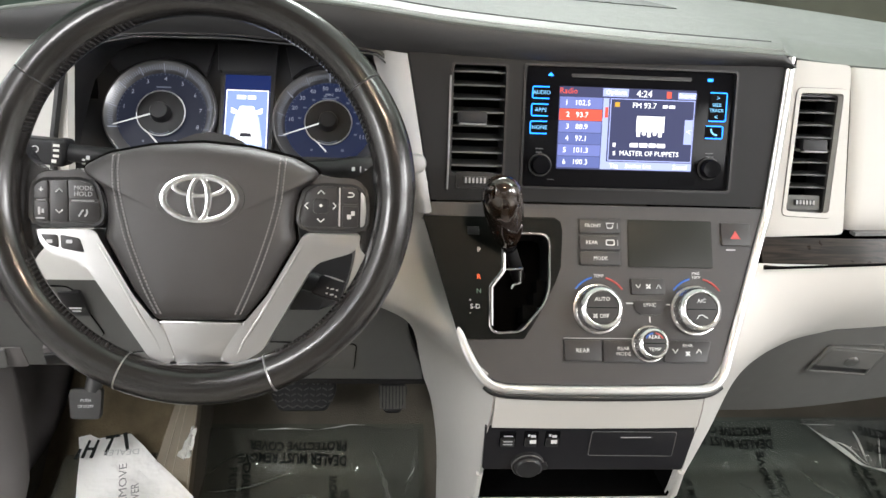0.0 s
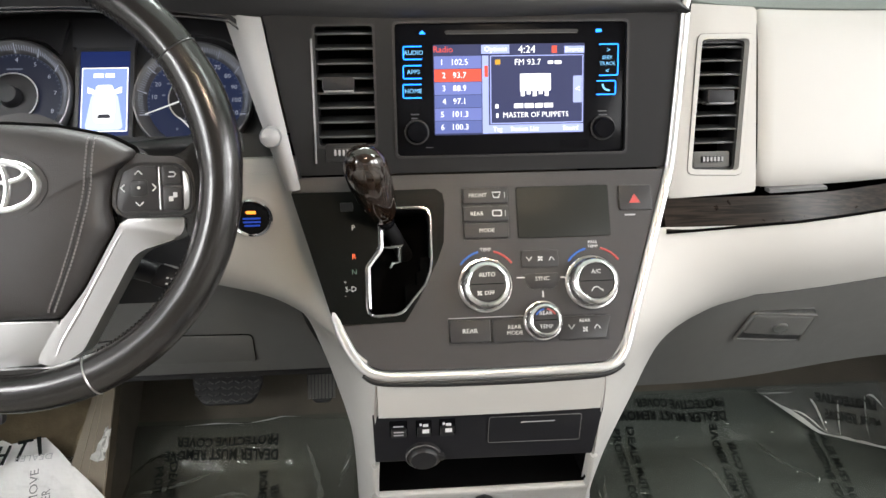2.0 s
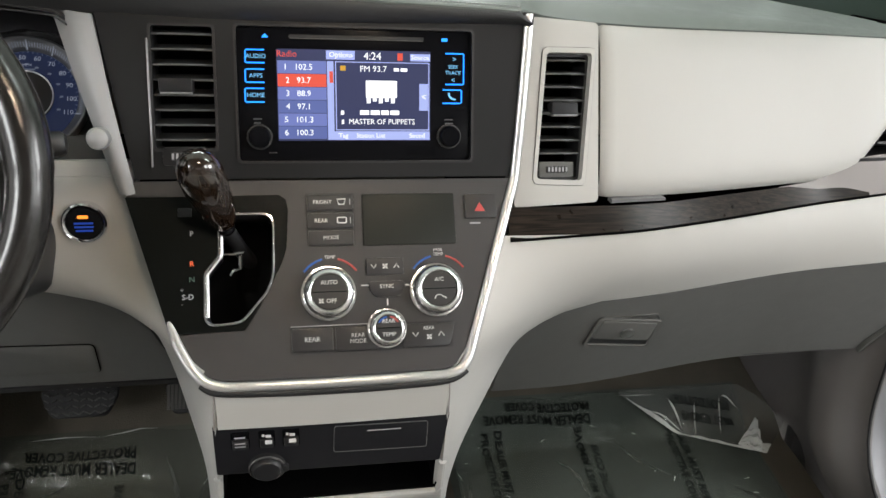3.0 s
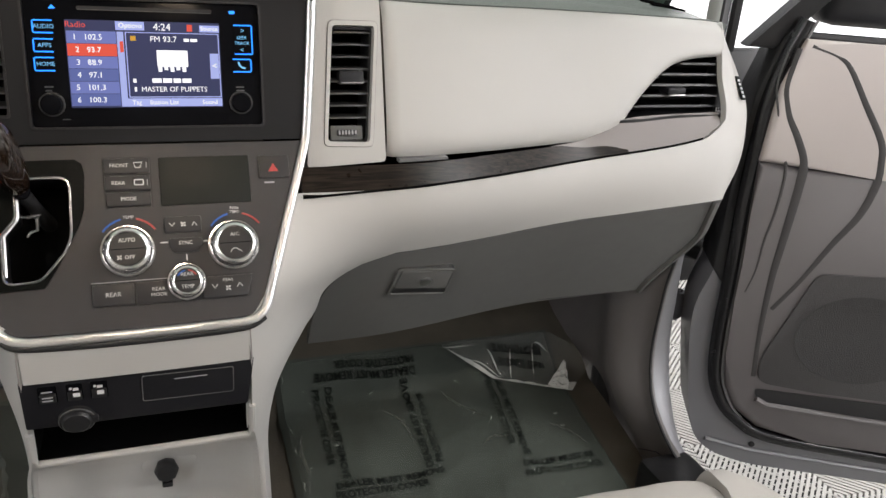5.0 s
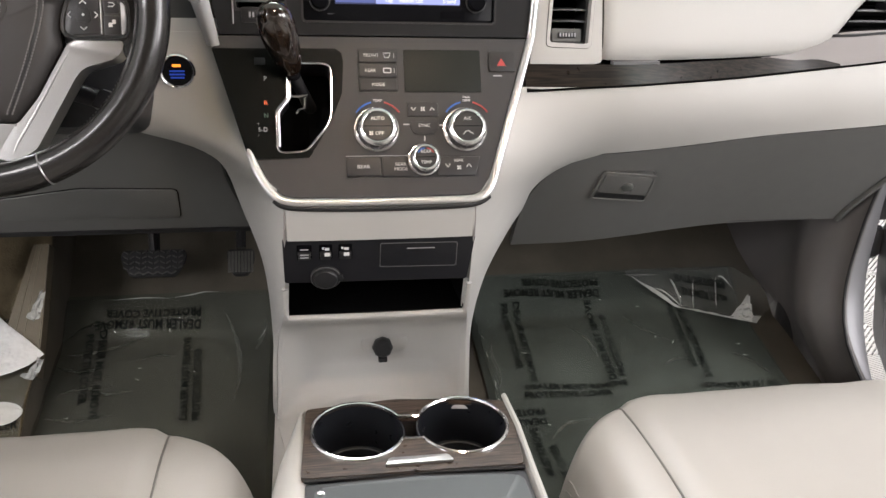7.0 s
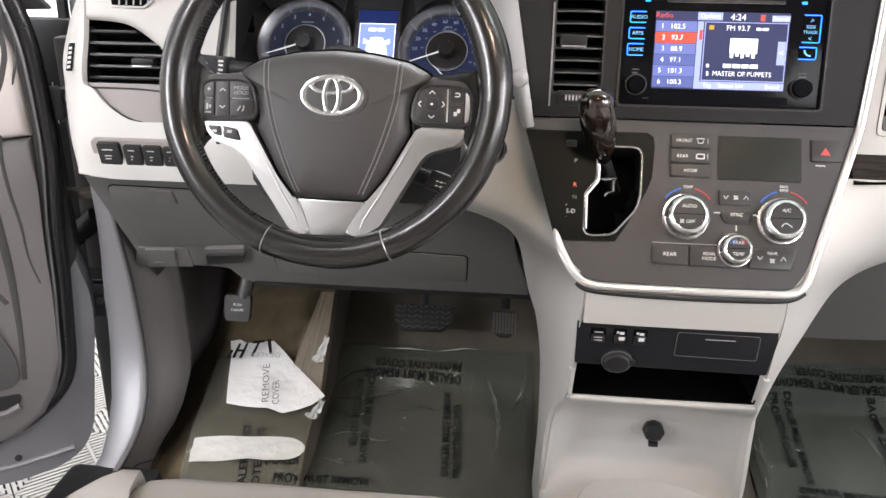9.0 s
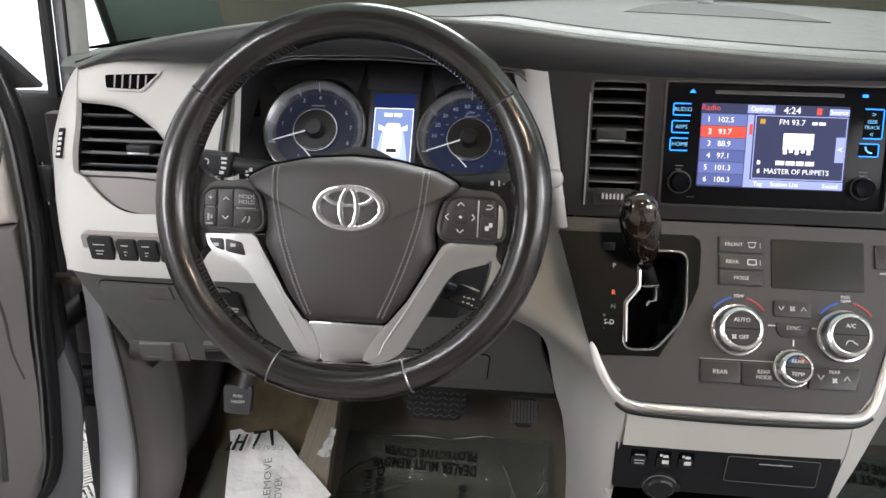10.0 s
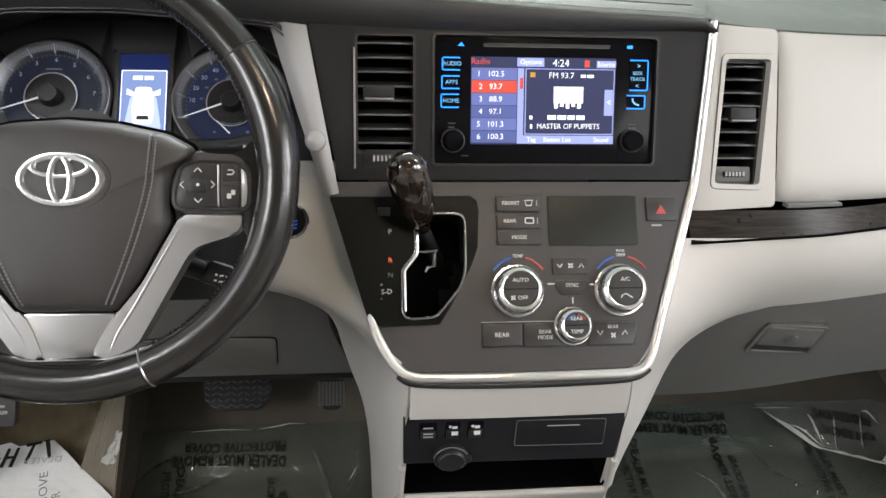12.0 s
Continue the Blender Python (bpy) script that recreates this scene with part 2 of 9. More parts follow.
def rrect(u0, v0, u1, v1, r=0.002, n=3):
    r = min(r, abs(u1 - u0) / 2.01, abs(v1 - v0) / 2.01)
    out = []
    for cx, cy, a0 in ((u1 - r, v0 + r, -90), (u1 - r, v1 - r, 0), (u0 + r, v1 - r, 90), (u0 + r, v0 + r, 180)):
        for i in range(n + 1):
            a = radians(a0 + 90 * i / n)
            out.append((cx + r * math.cos(a), cy + r * math.sin(a)))
    return out


def oval(cx, cy, rx, ry, n=32):
    return [(cx + rx * math.cos(2 * math.pi * i / n), cy + ry * math.sin(2 * math.pi * i / n)) for i in range(n)]


def soften(pts, r, n=3):
    """Rounds the corners of an outline."""
    out = []
    for i, p in enumerate(pts):
        p = Vector(p)
        a, b = Vector(pts[i - 1]), Vector(pts[(i + 1) % len(pts)])
        da, db = a - p, b - p
        s = min(r, da.length * 0.45, db.length * 0.45)
        q0, q1 = p + da.normalized() * s, p + db.normalized() * s
        for k in range(n + 1):
            f = k / n
            out.append(tuple((1 - f) ** 2 * q0 + 2 * f * (1 - f) * p + f * f * q1))
    return out


def slab(pts, w0, w1, m=ID, bevel=0.0, seg=2, bm=None):
    bm = bm or bmesh.new()
    lo = [bm.verts.new(m @ Vector((u, v, w0))) for u, v in pts]
    hi = [bm.verts.new(m @ Vector((u, v, w1))) for u, v in pts]
    bm.faces.new(lo[::-1])
    top = bm.faces.new(hi)
    k = len(pts)
    for i in range(k):
        bm.faces.new((lo[i], lo[(i + 1) % k], hi[(i + 1) % k], hi[i]))
    if bevel:
        bmesh.ops.bevel(bm, geom=list(top.edges), offset=bevel, segments=seg, affect="EDGES", profile=0.6, clamp_overlap=True)
    return bm


def plate(outer, holes, w, m=ID):
    """A flat sheet with openings cut through it."""
    bm = bmesh.new()
    edges = []
    for pts in (outer, *holes):
        vs = [bm.verts.new(m @ Vector((u, v, w))) for u, v in pts]
        edges += [bm.edges.new((vs[i], vs[(i + 1) % len(vs)])) for i in range(len(vs))]
    bmesh.ops.triangle_fill(bm, edges=edges, use_beauty=True, use_dissolve=False)
    return bm


def ring(outer, inner, w0, w1, m=ID, bm=None, lift=0.0):
    """A frame between two outlines of as many points."""
    bm = bm or bmesh.new()
    rows = [[bm.verts.new(m @ Vector((u, v, w))) for u, v in pts] for pts, w in ((outer, w0), (outer, w1), (inner, w1 + lift), (inner, w0))]
    k = len(outer)
    for a in range(4):
        for i in range(k):
            p, q = rows[a], rows[(a + 1) % 4]
            bm.faces.new((p[i], p[(i + 1) % k], q[(i + 1) % k], q[i]))
    return bm


def lathe(profile, m=ID, n=32, bm=None, sx=1.0, sy=1.0):
    """Turns (radius, height) about the frame's z."""
    bm = bm or bmesh.new()
    rows = [[bm.verts.new(m @ Vector((sx * r * math.cos(2 * math.pi * i / n), sy * r * math.sin(2 * math.pi * i / n), w))) for i in range(n)] for r, w in profile]
    for a, b in zip(rows, rows[1:]):
        for i in range(n):
            bm.faces.new((a[i], a[(i + 1) % n], b[(i + 1) % n], b[i]))
    for r in (rows[0][::-1], rows[-1]):
        bm.faces.new(r)
    return bm


def tube(pts, r, n=8, closed=False, bm=None, flat=1.0, up=None):
    """A rod along points; r may vary from point to point."""
    bm = bm or bmesh.new()
    pts = [Vector(p) for p in pts]
    k = len(pts)
    rs = r if isinstance(r, (list, tuple)) else [r] * k
    rows = []
    side = None
    for i, p in enumerate(pts):
        a = pts[i - 1] if (i or closed) else p
        b = pts[(i + 1) % k] if (i < k - 1 or closed) else p
        d = (b - a).normalized()
        if up is not None:
            s = d.cross(Vector(up)).normalized()
        elif side is None:
            s = d.orthogonal().normalized()
        else:
            s = (side - d * side.dot(d)).normalized()
        side = s
        t = d.cross(s)
        rows.append([bm.verts.new(p + rs[i] * (math.cos(2 * math.pi * j / n) * s + flat * math.sin(2 * math.pi * j / n) * t)) for j in range(n)])
    for i in range(k if closed else k - 1):
        a, b = rows[i], rows[(i + 1) % k]
        for j in range(n):
            bm.faces.new((a[j], a[(j + 1) % n], b[(j + 1) % n], b[j]))
    if not closed:
        bm.faces.new(rows[0][::-1])
        bm.faces.new(rows[-1])
    return bm


def grid(f, us, vs, bm=None):
    bm = bm or bmesh.new()
    rows = [[bm.verts.new(f(u, v)) for v in vs] for u in us]
    for a, b in zip(rows, rows[1:]):
        for j in range(len(vs) - 1):
            bm.faces.new((a[j], b[j], b[j + 1], a[j + 1]))
    return bm


def steps(a, b, n):
    return [a + (b - a) * i / n for i in range(n + 1)]


def lerp_table(table):
    """A smooth line through a few (x, value) pairs."""
    xs, ys = [p[0] for p in table], [p[1] for p in table]

    def f(x):
        if x <= xs[0]:
            return ys[0]
        for i in range(len(xs) - 1):
            if x <= xs[i + 1]:
                t = (x - xs[i]) / (xs[i + 1] - xs[i])
                h = xs[i + 1] - xs[i]
                d0 = (ys[i + 1] - ys[i - 1]) / (xs[i + 1] - xs[i - 1]) if i else (ys[1] - ys[0]) / h
                d1 = (ys[i + 2] - ys[i]) / (xs[i + 2] - xs[i]) if i + 2 < len(xs) else (ys[i + 1] - ys[i]) / h
                t2, t3 = t * t, t * t * t
                return (2 * t3 - 3 * t2 + 1) * ys[i] + (t3 - 2 * t2 + t) * h * d0 + (3 * t2 - 2 * t3) * ys[i + 1] + (t3 - t2) * h * d1
        return ys[-1]
    return f


def bell(s):
    s = min(1, max(0, s))
    return s * s * (3 - 2 * s)


def box(x0, y0, z0, x1, y1, z1, bevel=0.0, m=ID, bm=None, seg=2):
    bm = bm or bmesh.new()
    vs = [bm.verts.new(m @ Vector(p)) for p in ((x0, y0, z0), (x1, y0, z0), (x1, y1, z0), (x0, y1, z0), (x0, y0, z1), (x1, y0, z1), (x1, y1, z1), (x0, y1, z1))]
    fs = [bm.faces.new([vs[i] for i in q]) for q in ((3, 2, 1, 0), (4, 5, 6, 7), (0, 1, 5, 4), (1, 2, 6, 5), (2, 3, 7, 6), (3, 0, 4, 7))]
    if bevel:
        bmesh.ops.bevel(bm, geom=list({e for f in fs for e in f.edges}), offset=bevel, segments=seg, affect="EDGES", profile=0.5, clamp_overlap=True)
    return bm


def lettering(string, size, m, material, parent, name="lettering", wide=1.0, bold=0.0):
    """Raised print centred at the frame's origin, in the frame's plane."""
    cu = bpy.data.curves.new(name, "FONT")
    cu.body, cu.size, cu.align_x, cu.align_y, cu.extrude, cu.resolution_u = string, size, "CENTER", "CENTER", 0.0001, 2
    cu.offset = bold
    tmp = bpy.data.objects.new(name, cu)
    scene.collection.objects.link(tmp)
    dg = bpy.context.evaluated_depsgraph_get()
    me = bpy.data.meshes.new_from_object(tmp.evaluated_get(dg))
    bpy.data.objects.remove(tmp)
    bpy.data.curves.remove(cu)
    me.name = name
    me.transform(m @ Matrix.Diagonal((wide, 1, 1, 1)))
    me.materials.clear()
    me.materials.append(material)
    ob = new(name, me)
    ob.parent = parent
    ob.matrix_parent_inverse = world_of(parent).inverted()
    return ob


def on(m, u, v, w=0.0, turn=0.0):
    return m @ Matrix.Translation((u, v, w)) @ pose(0, 0, 0, 0, 0, turn)


def bars(rows, m, material, parent, name="printed_mark"):
    """Unreadable print: thin bars (u0, v0, u1, v1)."""
    bm = bmesh.new()
    for u0, v0, u1, v1 in rows:
        slab([(u0, v0), (u1, v0), (u1, v1), (u0, v1)], 0, 0.0002, m, bm=bm)
    ob = part(name, bm, material, parent)
    return tagged(ob, kind="stuff") if len(rows) > 1 else ob


def stroke(paths, r, m, material, parent, name, closed=False):
    """Drawn lines on a panel."""
    bm = bmesh.new()
    for p in paths:
        tube([m @ Vector((u, v, 0)) for u, v in p], r, 5, closed, bm)
    return part(name, bm, material, parent)


# ---- dashboard ----
def bow(x):
    return 0.042 * bell((abs(x) - 0.3) / 0.33)


def y_face(x, z):
    """The upper face of the dashboard."""
    return 0.850 + 0.30 * (z - 0.722) + bow(x)


def y_glove(x, z):
    return 0.87 + 0.6 * (0.56 - z) + bow(x) * 0.9


def y_knee(x, z):
    return 0.888 + 0.6 * (0.61 - z)


UP = plane_at((0, 0.838, 0.752), (0, 0.032, 0.153))
LOW = plane_at((0, 0.742, 0.578), (0, 0.094, 0.174))
DIAL = plane_at((-0.40, 0.935, 0.82), (0, 0.527, 0.85))
WHEEL = plane_at((-0.397, 0.677, 0.802), (0, 0.319, 0.948))

dash = thing("dashboard", (0, 1.0, 0.7), "two-tone dashboard, pale beige below a grey vinyl top", "dashboard")

z_stitch = lerp_table([(-0.80, 0.888), (-0.72, 0.916), (-0.54, 0.948), (-0.42, 0.957), (-0.31, 0.956), (-0.16, 0.940), (0.02, 0.928), (0.195, 0.921)])
z_band = lerp_table([(-0.80, 0.880), (-0.734, 0.898), (-0.60, 0.903), (-0.50, 0.915), (-0.40, 0.916), (-0.235, 0.906), (-0.085, 0.899), (0.21, 0.905)])
z_top_edge = lerp_table([(0.19, 0.916), (0.303, 0.905), (0.549, 0.898), (0.83, 0.890), (0.88, 0.880)])


def y_stitch(x):
    return 0.862 + 0.075 * bell((-0.55 - x) / 0.24)


def top_point(x, s):
    """The soft top: a rolled front edge (s 0 to 0.05), then back to the windscreen (s 1)."""
    left = (y_stitch(x), z_stitch(min(x, 0.195)))
    right = (y_face(x, z_top_edge(x)) + 0.004, z_top_edge(x) + 0.002)
    f = bell((x - 0.195) / 0.04)
    y0, z0 = (left[i] * (1 - f) + right[i] * f for i in (0, 1))
    y_back = 1.46 - 0.34 * (abs(x) / 0.86) ** 2.2
    z_back = 0.972 - 0.075 * (abs(x) / 0.86) ** 2
    y1 = y0 + 0.022 + 0.028 * f
    z1 = z0 + min(max(0.002, z_back - z0 - 0.002), 0.010 + (0.021 * (1 - bell((x - 0.3) / 0.6)) - 0.010) * f)
    if s < 0.05:
        k = s / 0.05
        return Vector((x, y0 + (y1 - y0) * k, z0 + (z1 - z0) * math.sin(k * math.pi / 2)))
    k = (s - 0.05) / 0.95
    return Vector((x, y1 + (y_back - y1) * k, z1 + (z_back - z1) * (1 - (1 - k) ** 2.1)))


part("soft_top", grid(top_point, steps(-0.82, 0.86, 84), [0, 0.006, 0.013, 0.021, 0.03, 0.04, 0.05, 0.056, 0.07, 0.1, 0.15, 0.25, 0.4, 0.55, 0.7, 0.85, 1]), PAD, dash, "grey-green vinyl top with a padded front roll", solid=0.012)
part("roll_crease", tube([top_point(x, 0.0505) + Vector((0, 0, 0.0002)) for x in steps(-0.60, 0.19, 60)], 0.0011, 5), PAD_DARK, dash, "dark crease behind the padded roll")


def band_point(x, s):
    z0, z1 = z_stitch(x), z_band(x)
    if x > 0.190:
        z0 = z1 + (z0 - z1) * max(0.0, 1 - ((x - 0.190) / 0.0225) ** 2) ** 0.5
    return Vector((x, y_stitch(x) - 0.001 - 0.004 * math.sin(s * math.pi) + 0.012 * s * s, z0 + (z1 - z0) * s))


part("front_band", grid(band_point, steps(-0.80, 0.212, 64), steps(0, 1, 6)), PAD_DARK, dash, "charcoal vinyl brow with a stitched seam", solid=0.012)
bm = bmesh.new()
for i in range(200):
    x = -0.78 + i * 0.0049
    p, q = top_point(x, 0.010), top_point(x + 0.0031, 0.010)
    tube([p + Vector((0, -0.0005, 0.0002)), q + Vector((0, -0.0005, 0.0002))], 0.00065, 5, bm=bm)
tagged(part("stitching", bm, STITCH, dash, "pale grey stitch line"), kind="stuff")
part("piping", tube([top_point(x, 0.0) + Vector((0, -0.001, -0.001)) for x in steps(-0.80, 0.21, 60)], 0.0022, 6), PAD, dash)


def speaker_point(u, s):
    x = 0.0155 + 0.129 * u
    return top_point(x, 0.38 - 0.02 * u + (1 - u * u) * 0.32 * s) + Vector((0, 0, 0.0012))


part("speaker_grille", grid(speaker_point, steps(-1, 1, 24), steps(0, 1, 5)), surface("grille_grey", (0.065, 0.072, 0.068), 0.7, grain=0.9, grain_scale=700, pores=True), dash, "flat grey half-moon speaker grille", solid=0.001)
part("light_sensor", lathe([(0.013, -0.001), (0.012, 0.002), (0.009, 0.005), (0.004, 0.0068), (0.001, 0.007)], Matrix.Translation(top_point(0.035, 0.74) + Vector((0, 0, 0.002))), 20), SILVER_PLASTIC, dash, "small domed light sensor")

# passenger side: face panel, vents, wood strip, lower band
z_air_low = lerp_table([(0.303, 0.722), (0.45, 0.721), (0.57, 0.723), (0.627, 0.727), (0.666, 0.743), (0.705, 0.785), (0.749, 0.822), (0.785, 0.835), (0.845, 0.841)])


def air_point(x, s):
    z0, z1 = z_air_low(x), z_top_edge(x)
    z = z0 + (z1 - z0) * s
    e = min(s, 1 - s)
    puff = 0.012 * (1 - math.exp(-e * 14)) - 0.004
    if x < 0.31:
        puff -= 0.006 * (0.31 - x) / 0.007
    return Vector((x, y_face(x, z) - puff, z))


part("airbag_panel", grid(air_point, [0.303, 0.3045, 0.307, 0.312] + steps(0.32, 0.845, 40), [0, 0.01, 0.025, 0.05, 0.1] + steps(0.15, 0.85, 8) + [0.9, 0.95, 0.975, 0.99, 1]), BEIGE, dash, "smooth pale beige passenger airbag panel", solid=0.012)
part("silver_insert", slab([(0.318, 0.716), (0.383, 0.7185), (0.383, 0.7215), (0.318, 0.7205)], -0.012, 0.0, plane_at((0, 0.848, 0), (0, 0, 1))), SILVER_PLASTIC, dash, "short silver strip below the airbag panel")

vent_house = part("vent_housing", bmesh.new(), BEIGE, dash, "pale beige vent surround")
bm = bmesh.new()
FACE = plane_at((0, 0.848, 0.715), (0, 0.30, 1.0))
out = soften([(0.201, -0.002), (0.299, 0.003), (0.2985, 0.199), (0.213, 0.204)], 0.006)
inn = soften([(0.227, 0.029), (0.279, 0.027), (0.291, 0.166), (0.239, 0.166)], 0.005)
ring(out, inn, -0.03, 0.007, FACE, bm)
bmesh.ops.recalc_face_normals(bm, faces=bm.faces[:])
bm.to_mesh(vent_house.data)
bm.free()
rim = soften([(0.2225, 0.0235), (0.283, 0.0215), (0.2955, 0.1715), (0.2345, 0.1715)], 0.007)
part("vent_rim", ring(rim, inn, 0.005, 0.0085, FACE), BEIGE, dash, "raised pale beige rim")
part("rim_joint", tube([FACE @ Vector((u, v, 0.0072)) for u, v in rim], 0.0007, 5, True), STITCH_DARK, dash)


SLAT = dull(surface("charcoal_vent_blade", (0.024, 0.0255, 0.0262), 0.42, grain=0.1, grain_scale=1500), 0.4)
# pale grey for edge lines; on the blades it paints caught light
SLAT_EDGE = surface("edge_glint_grey", (0.10, 0.10, 0.10), 0.4)


def slats(parent, m, edges, v0, v1, n, w0, thick=0.0022, deep=0.022, tilt=-0.25):
    """Curved air-vent blades between two side lines."""
    for i in range(n):
        v = v0 + (v1 - v0) * (i + 0.5) / n
        ul, ur = edges(v)
        bm = bmesh.new()
        pts = []
        for k in range(9):
            f = k / 8
            pts.append((ul + (ur - ul) * f, w0 - 0.004 + 0.004 * math.sin(f * math.pi)))
        lo = []
        for u, w in pts:
            lo.append([bm.verts.new(m @ Vector((u, v + dv - tilt * d, w - d))) for d, dv in ((0, -thick / 2), (deep, -thick / 2), (deep, thick / 2), (0, thick / 2))])
        for a, b in zip(lo, lo[1:]):
            for j in range(4):
                bm.faces.new((a[j], a[(j + 1) % 4], b[(j + 1) % 4], b[j]))
        bm.faces.new(lo[0][::-1])
        bm.faces.new(lo[-1])
        blade = part("slat", bm, SLAT, parent)
        # pale tube paints the lit front edge of the blade
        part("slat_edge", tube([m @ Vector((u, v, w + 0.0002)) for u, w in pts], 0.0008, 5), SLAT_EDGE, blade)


def vent_tab(parent, m, u, v, w, wide=0.030, tip=True):
    t = part("tab", slab(rrect(u - wide / 2, v - 0.006, u + wide / 2, v + 0.008, 0.002), w - 0.012, w + 0.004, m, 0.003), FASCIA, parent)
    if tip:
        part("tab_tip", slab(rrect(u - wide * 0.45, v - 0.0075, u + wide * 0.48, v - 0.0055, 0.0008), w - 0.003, w + 0.0055, m, 0.0008), SILVER_PLASTIC, t, "satin silver tip")


def thumbwheel(parent, m, u0, v0, u1, v1, w, plate_of=BLACK):
    part("wheel_plate", slab(rrect(u0 - 0.008, v0 - 0.005, u1 + 0.008, v1 + 0.005, 0.002), w - 0.004, w - 0.001, m, 0.001), plate_of, parent)
    t = part("thumbwheel", slab(rrect(u0, v0, u1, v1, 0.001), w - 0.004, w + 0.003, m, 0.0015), BLACK, parent)
    k = 6
    for i in range(k):
        a = u0 + (u1 - u0) * (i + 0.25) / k
        part("rib", slab(rrect(a, v0 + 0.001, a + (u1 - u0) / k * 0.5, v1 - 0.001, 0.0006), w + 0.002, w + 0.0042, m), GREY_INK, t)


side_vent = thing("air_vent", (0.26, 0.88, 0.80), "tall black louvred air vent in a beige surround", "air vent", "dashboard vents")
part("duct", ring(soften([(0.226, 0.028), (0.28, 0.026), (0.292, 0.167), (0.238, 0.167)], 0.004), soften([(0.229, 0.032), (0.276, 0.030), (0.288, 0.163), (0.241, 0.163)], 0.004), -0.05, -0.003, FACE), BLACK, side_vent)
part("back", slab(soften([(0.226, 0.028), (0.28, 0.026), (0.292, 0.167), (0.238, 0.167)], 0.004), -0.055, -0.045, FACE), DEEP, side_vent)
slats(side_vent, FACE, lambda v: (0.2295 + (v - 0.03) * 0.088, 0.2772 + (v - 0.03) * 0.088), 0.050, 0.166, 8, 0.001)
vent_tab(side_vent, FACE, 0.2605, 0.105, 0.002)
thumbwheel(side_vent, FACE, 0.241, 0.036, 0.265, 0.043, 0.0, GREY)


def y_wood_out(x, z):
    a = 0.801 + 0.35 * (z - 0.69) + bow(x) * 1.6
    return a + (y_face(x, z) - 0.012 - a) * bell((x - 0.55) / 0.25) * bell((z - 0.70) / 0.05)


z_wood_low = lerp_table([(0.19, 0.691), (0.36, 0.698), (0.535, 0.700), (0.651, 0.708), (0.802, 0.727), (0.838, 0.748)])
z_wood_top = lerp_table([(0.19, 0.722), (0.42, 0.722), (0.60, 0.726), (0.65, 0.748), (0.70, 0.757), (0.838, 0.762)])


def wood_point(x, s):
    z0, z1 = z_wood_low(x), z_wood_top(x)
    z = z0 + (z1 - z0) * s
    return Vector((x, y_wood_out(x, z) + 0.012 * s - 0.002, z))


def wood_tip(x, s):
    hi = 1.0 if x < 0.56 else max(0.12, 1.0 - (x - 0.56) / 0.125)
    return wood_point(x, s * hi)


part("wood_strip", grid(wood_tip, steps(0.188, 0.672, 44), steps(0, 1, 6)), WOOD, dash, "dark glossy wood-grain strip tapering to a point", solid=0.012)
part("wood_edge", tube([wood_point(x, 0.0) + Vector((0, -0.002, 0.002)) for x in steps(0.188, 0.80, 40)], 0.0016, 6), DEEP, dash)


def shelf_point(x, s):
    p = wood_point(x, s)
    return p + Vector((0, 0.002, 0))


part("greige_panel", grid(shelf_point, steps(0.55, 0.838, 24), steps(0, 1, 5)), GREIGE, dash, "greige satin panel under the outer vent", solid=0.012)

z_glove_top = lerp_table([(0.318, 0.594), (0.475, 0.603), (0.645, 0.617), (0.806, 0.632), (0.87, 0.640)])


def end_round(x):
    """The outer end of the dashboard curls away to the door."""
    return 0.05 * bell((abs(x) - 0.83) / 0.06) ** 2


def band_low(x, s):
    z0 = z_wood_low(x) if x < 0.838 else z_wood_low(0.838) + (x - 0.838) * 1.5
    z1 = z_glove_top(x)
    z = z0 + (z1 - z0) * s
    y0, y1 = y_wood_out(x, z0) - 0.004, y_glove(x, z1) - 0.002
    y = y0 + (y1 - y0) * s ** 1.5 - 0.010 * math.sin(s * math.pi)
    return Vector((x, y + end_round(x), z))


x_glove_left = lerp_table([(0.40, 0.224), (0.42, 0.224), (0.48, 0.224), (0.538, 0.237), (0.576, 0.272), (0.594, 0.318)])


y_leg = lerp_table([(0.05, 0.868), (0.20, 0.858), (0.29, 0.850), (0.34, 0.832), (0.38, 0.800), (0.45, 0.770), (0.518, 0.752), (0.578, 0.742), (0.752, 0.836)])


def y_low_panel(z):
    return y_leg(z)


x_leg_in = lerp_table([(0.05, 0.148), (0.20, 0.143), (0.30, 0.138), (0.345, 0.133), (0.38, 0.126), (0.45, 0.121), (0.518, 0.119), (0.572, 0.1165), (0.590, 0.134), (0.62, 0.146), (0.69, 0.170), (0.752, 0.193)])
x_leg_out_left = lerp_table([(0.05, 0.156), (0.20, 0.151), (0.257, 0.151), (0.35, 0.155), (0.42, 0.166), (0.45, 0.176), (0.50, 0.186), (0.56, 0.198), (0.585, 0.214), (0.605, 0.245), (0.62, 0.285), (0.635, 0.32), (0.70, 0.32)])
x_leg_out = lerp_table([(0.05, 0.172), (0.20, 0.166), (0.28, 0.165), (0.334, 0.172), (0.40, 0.190), (0.45, 0.212), (0.48, 0.226), (0.538, 0.237), (0.576, 0.272), (0.592, 0.318), (0.62, 0.32), (0.70, 0.32)])


def leg_depth(z):
    """How far back the outer edge of the console flank lies."""
    return y_glove(0.23, max(z, 0.42)) if z > 0.42 else 0.954 - 0.02 * bell((0.42 - z) / 0.3)


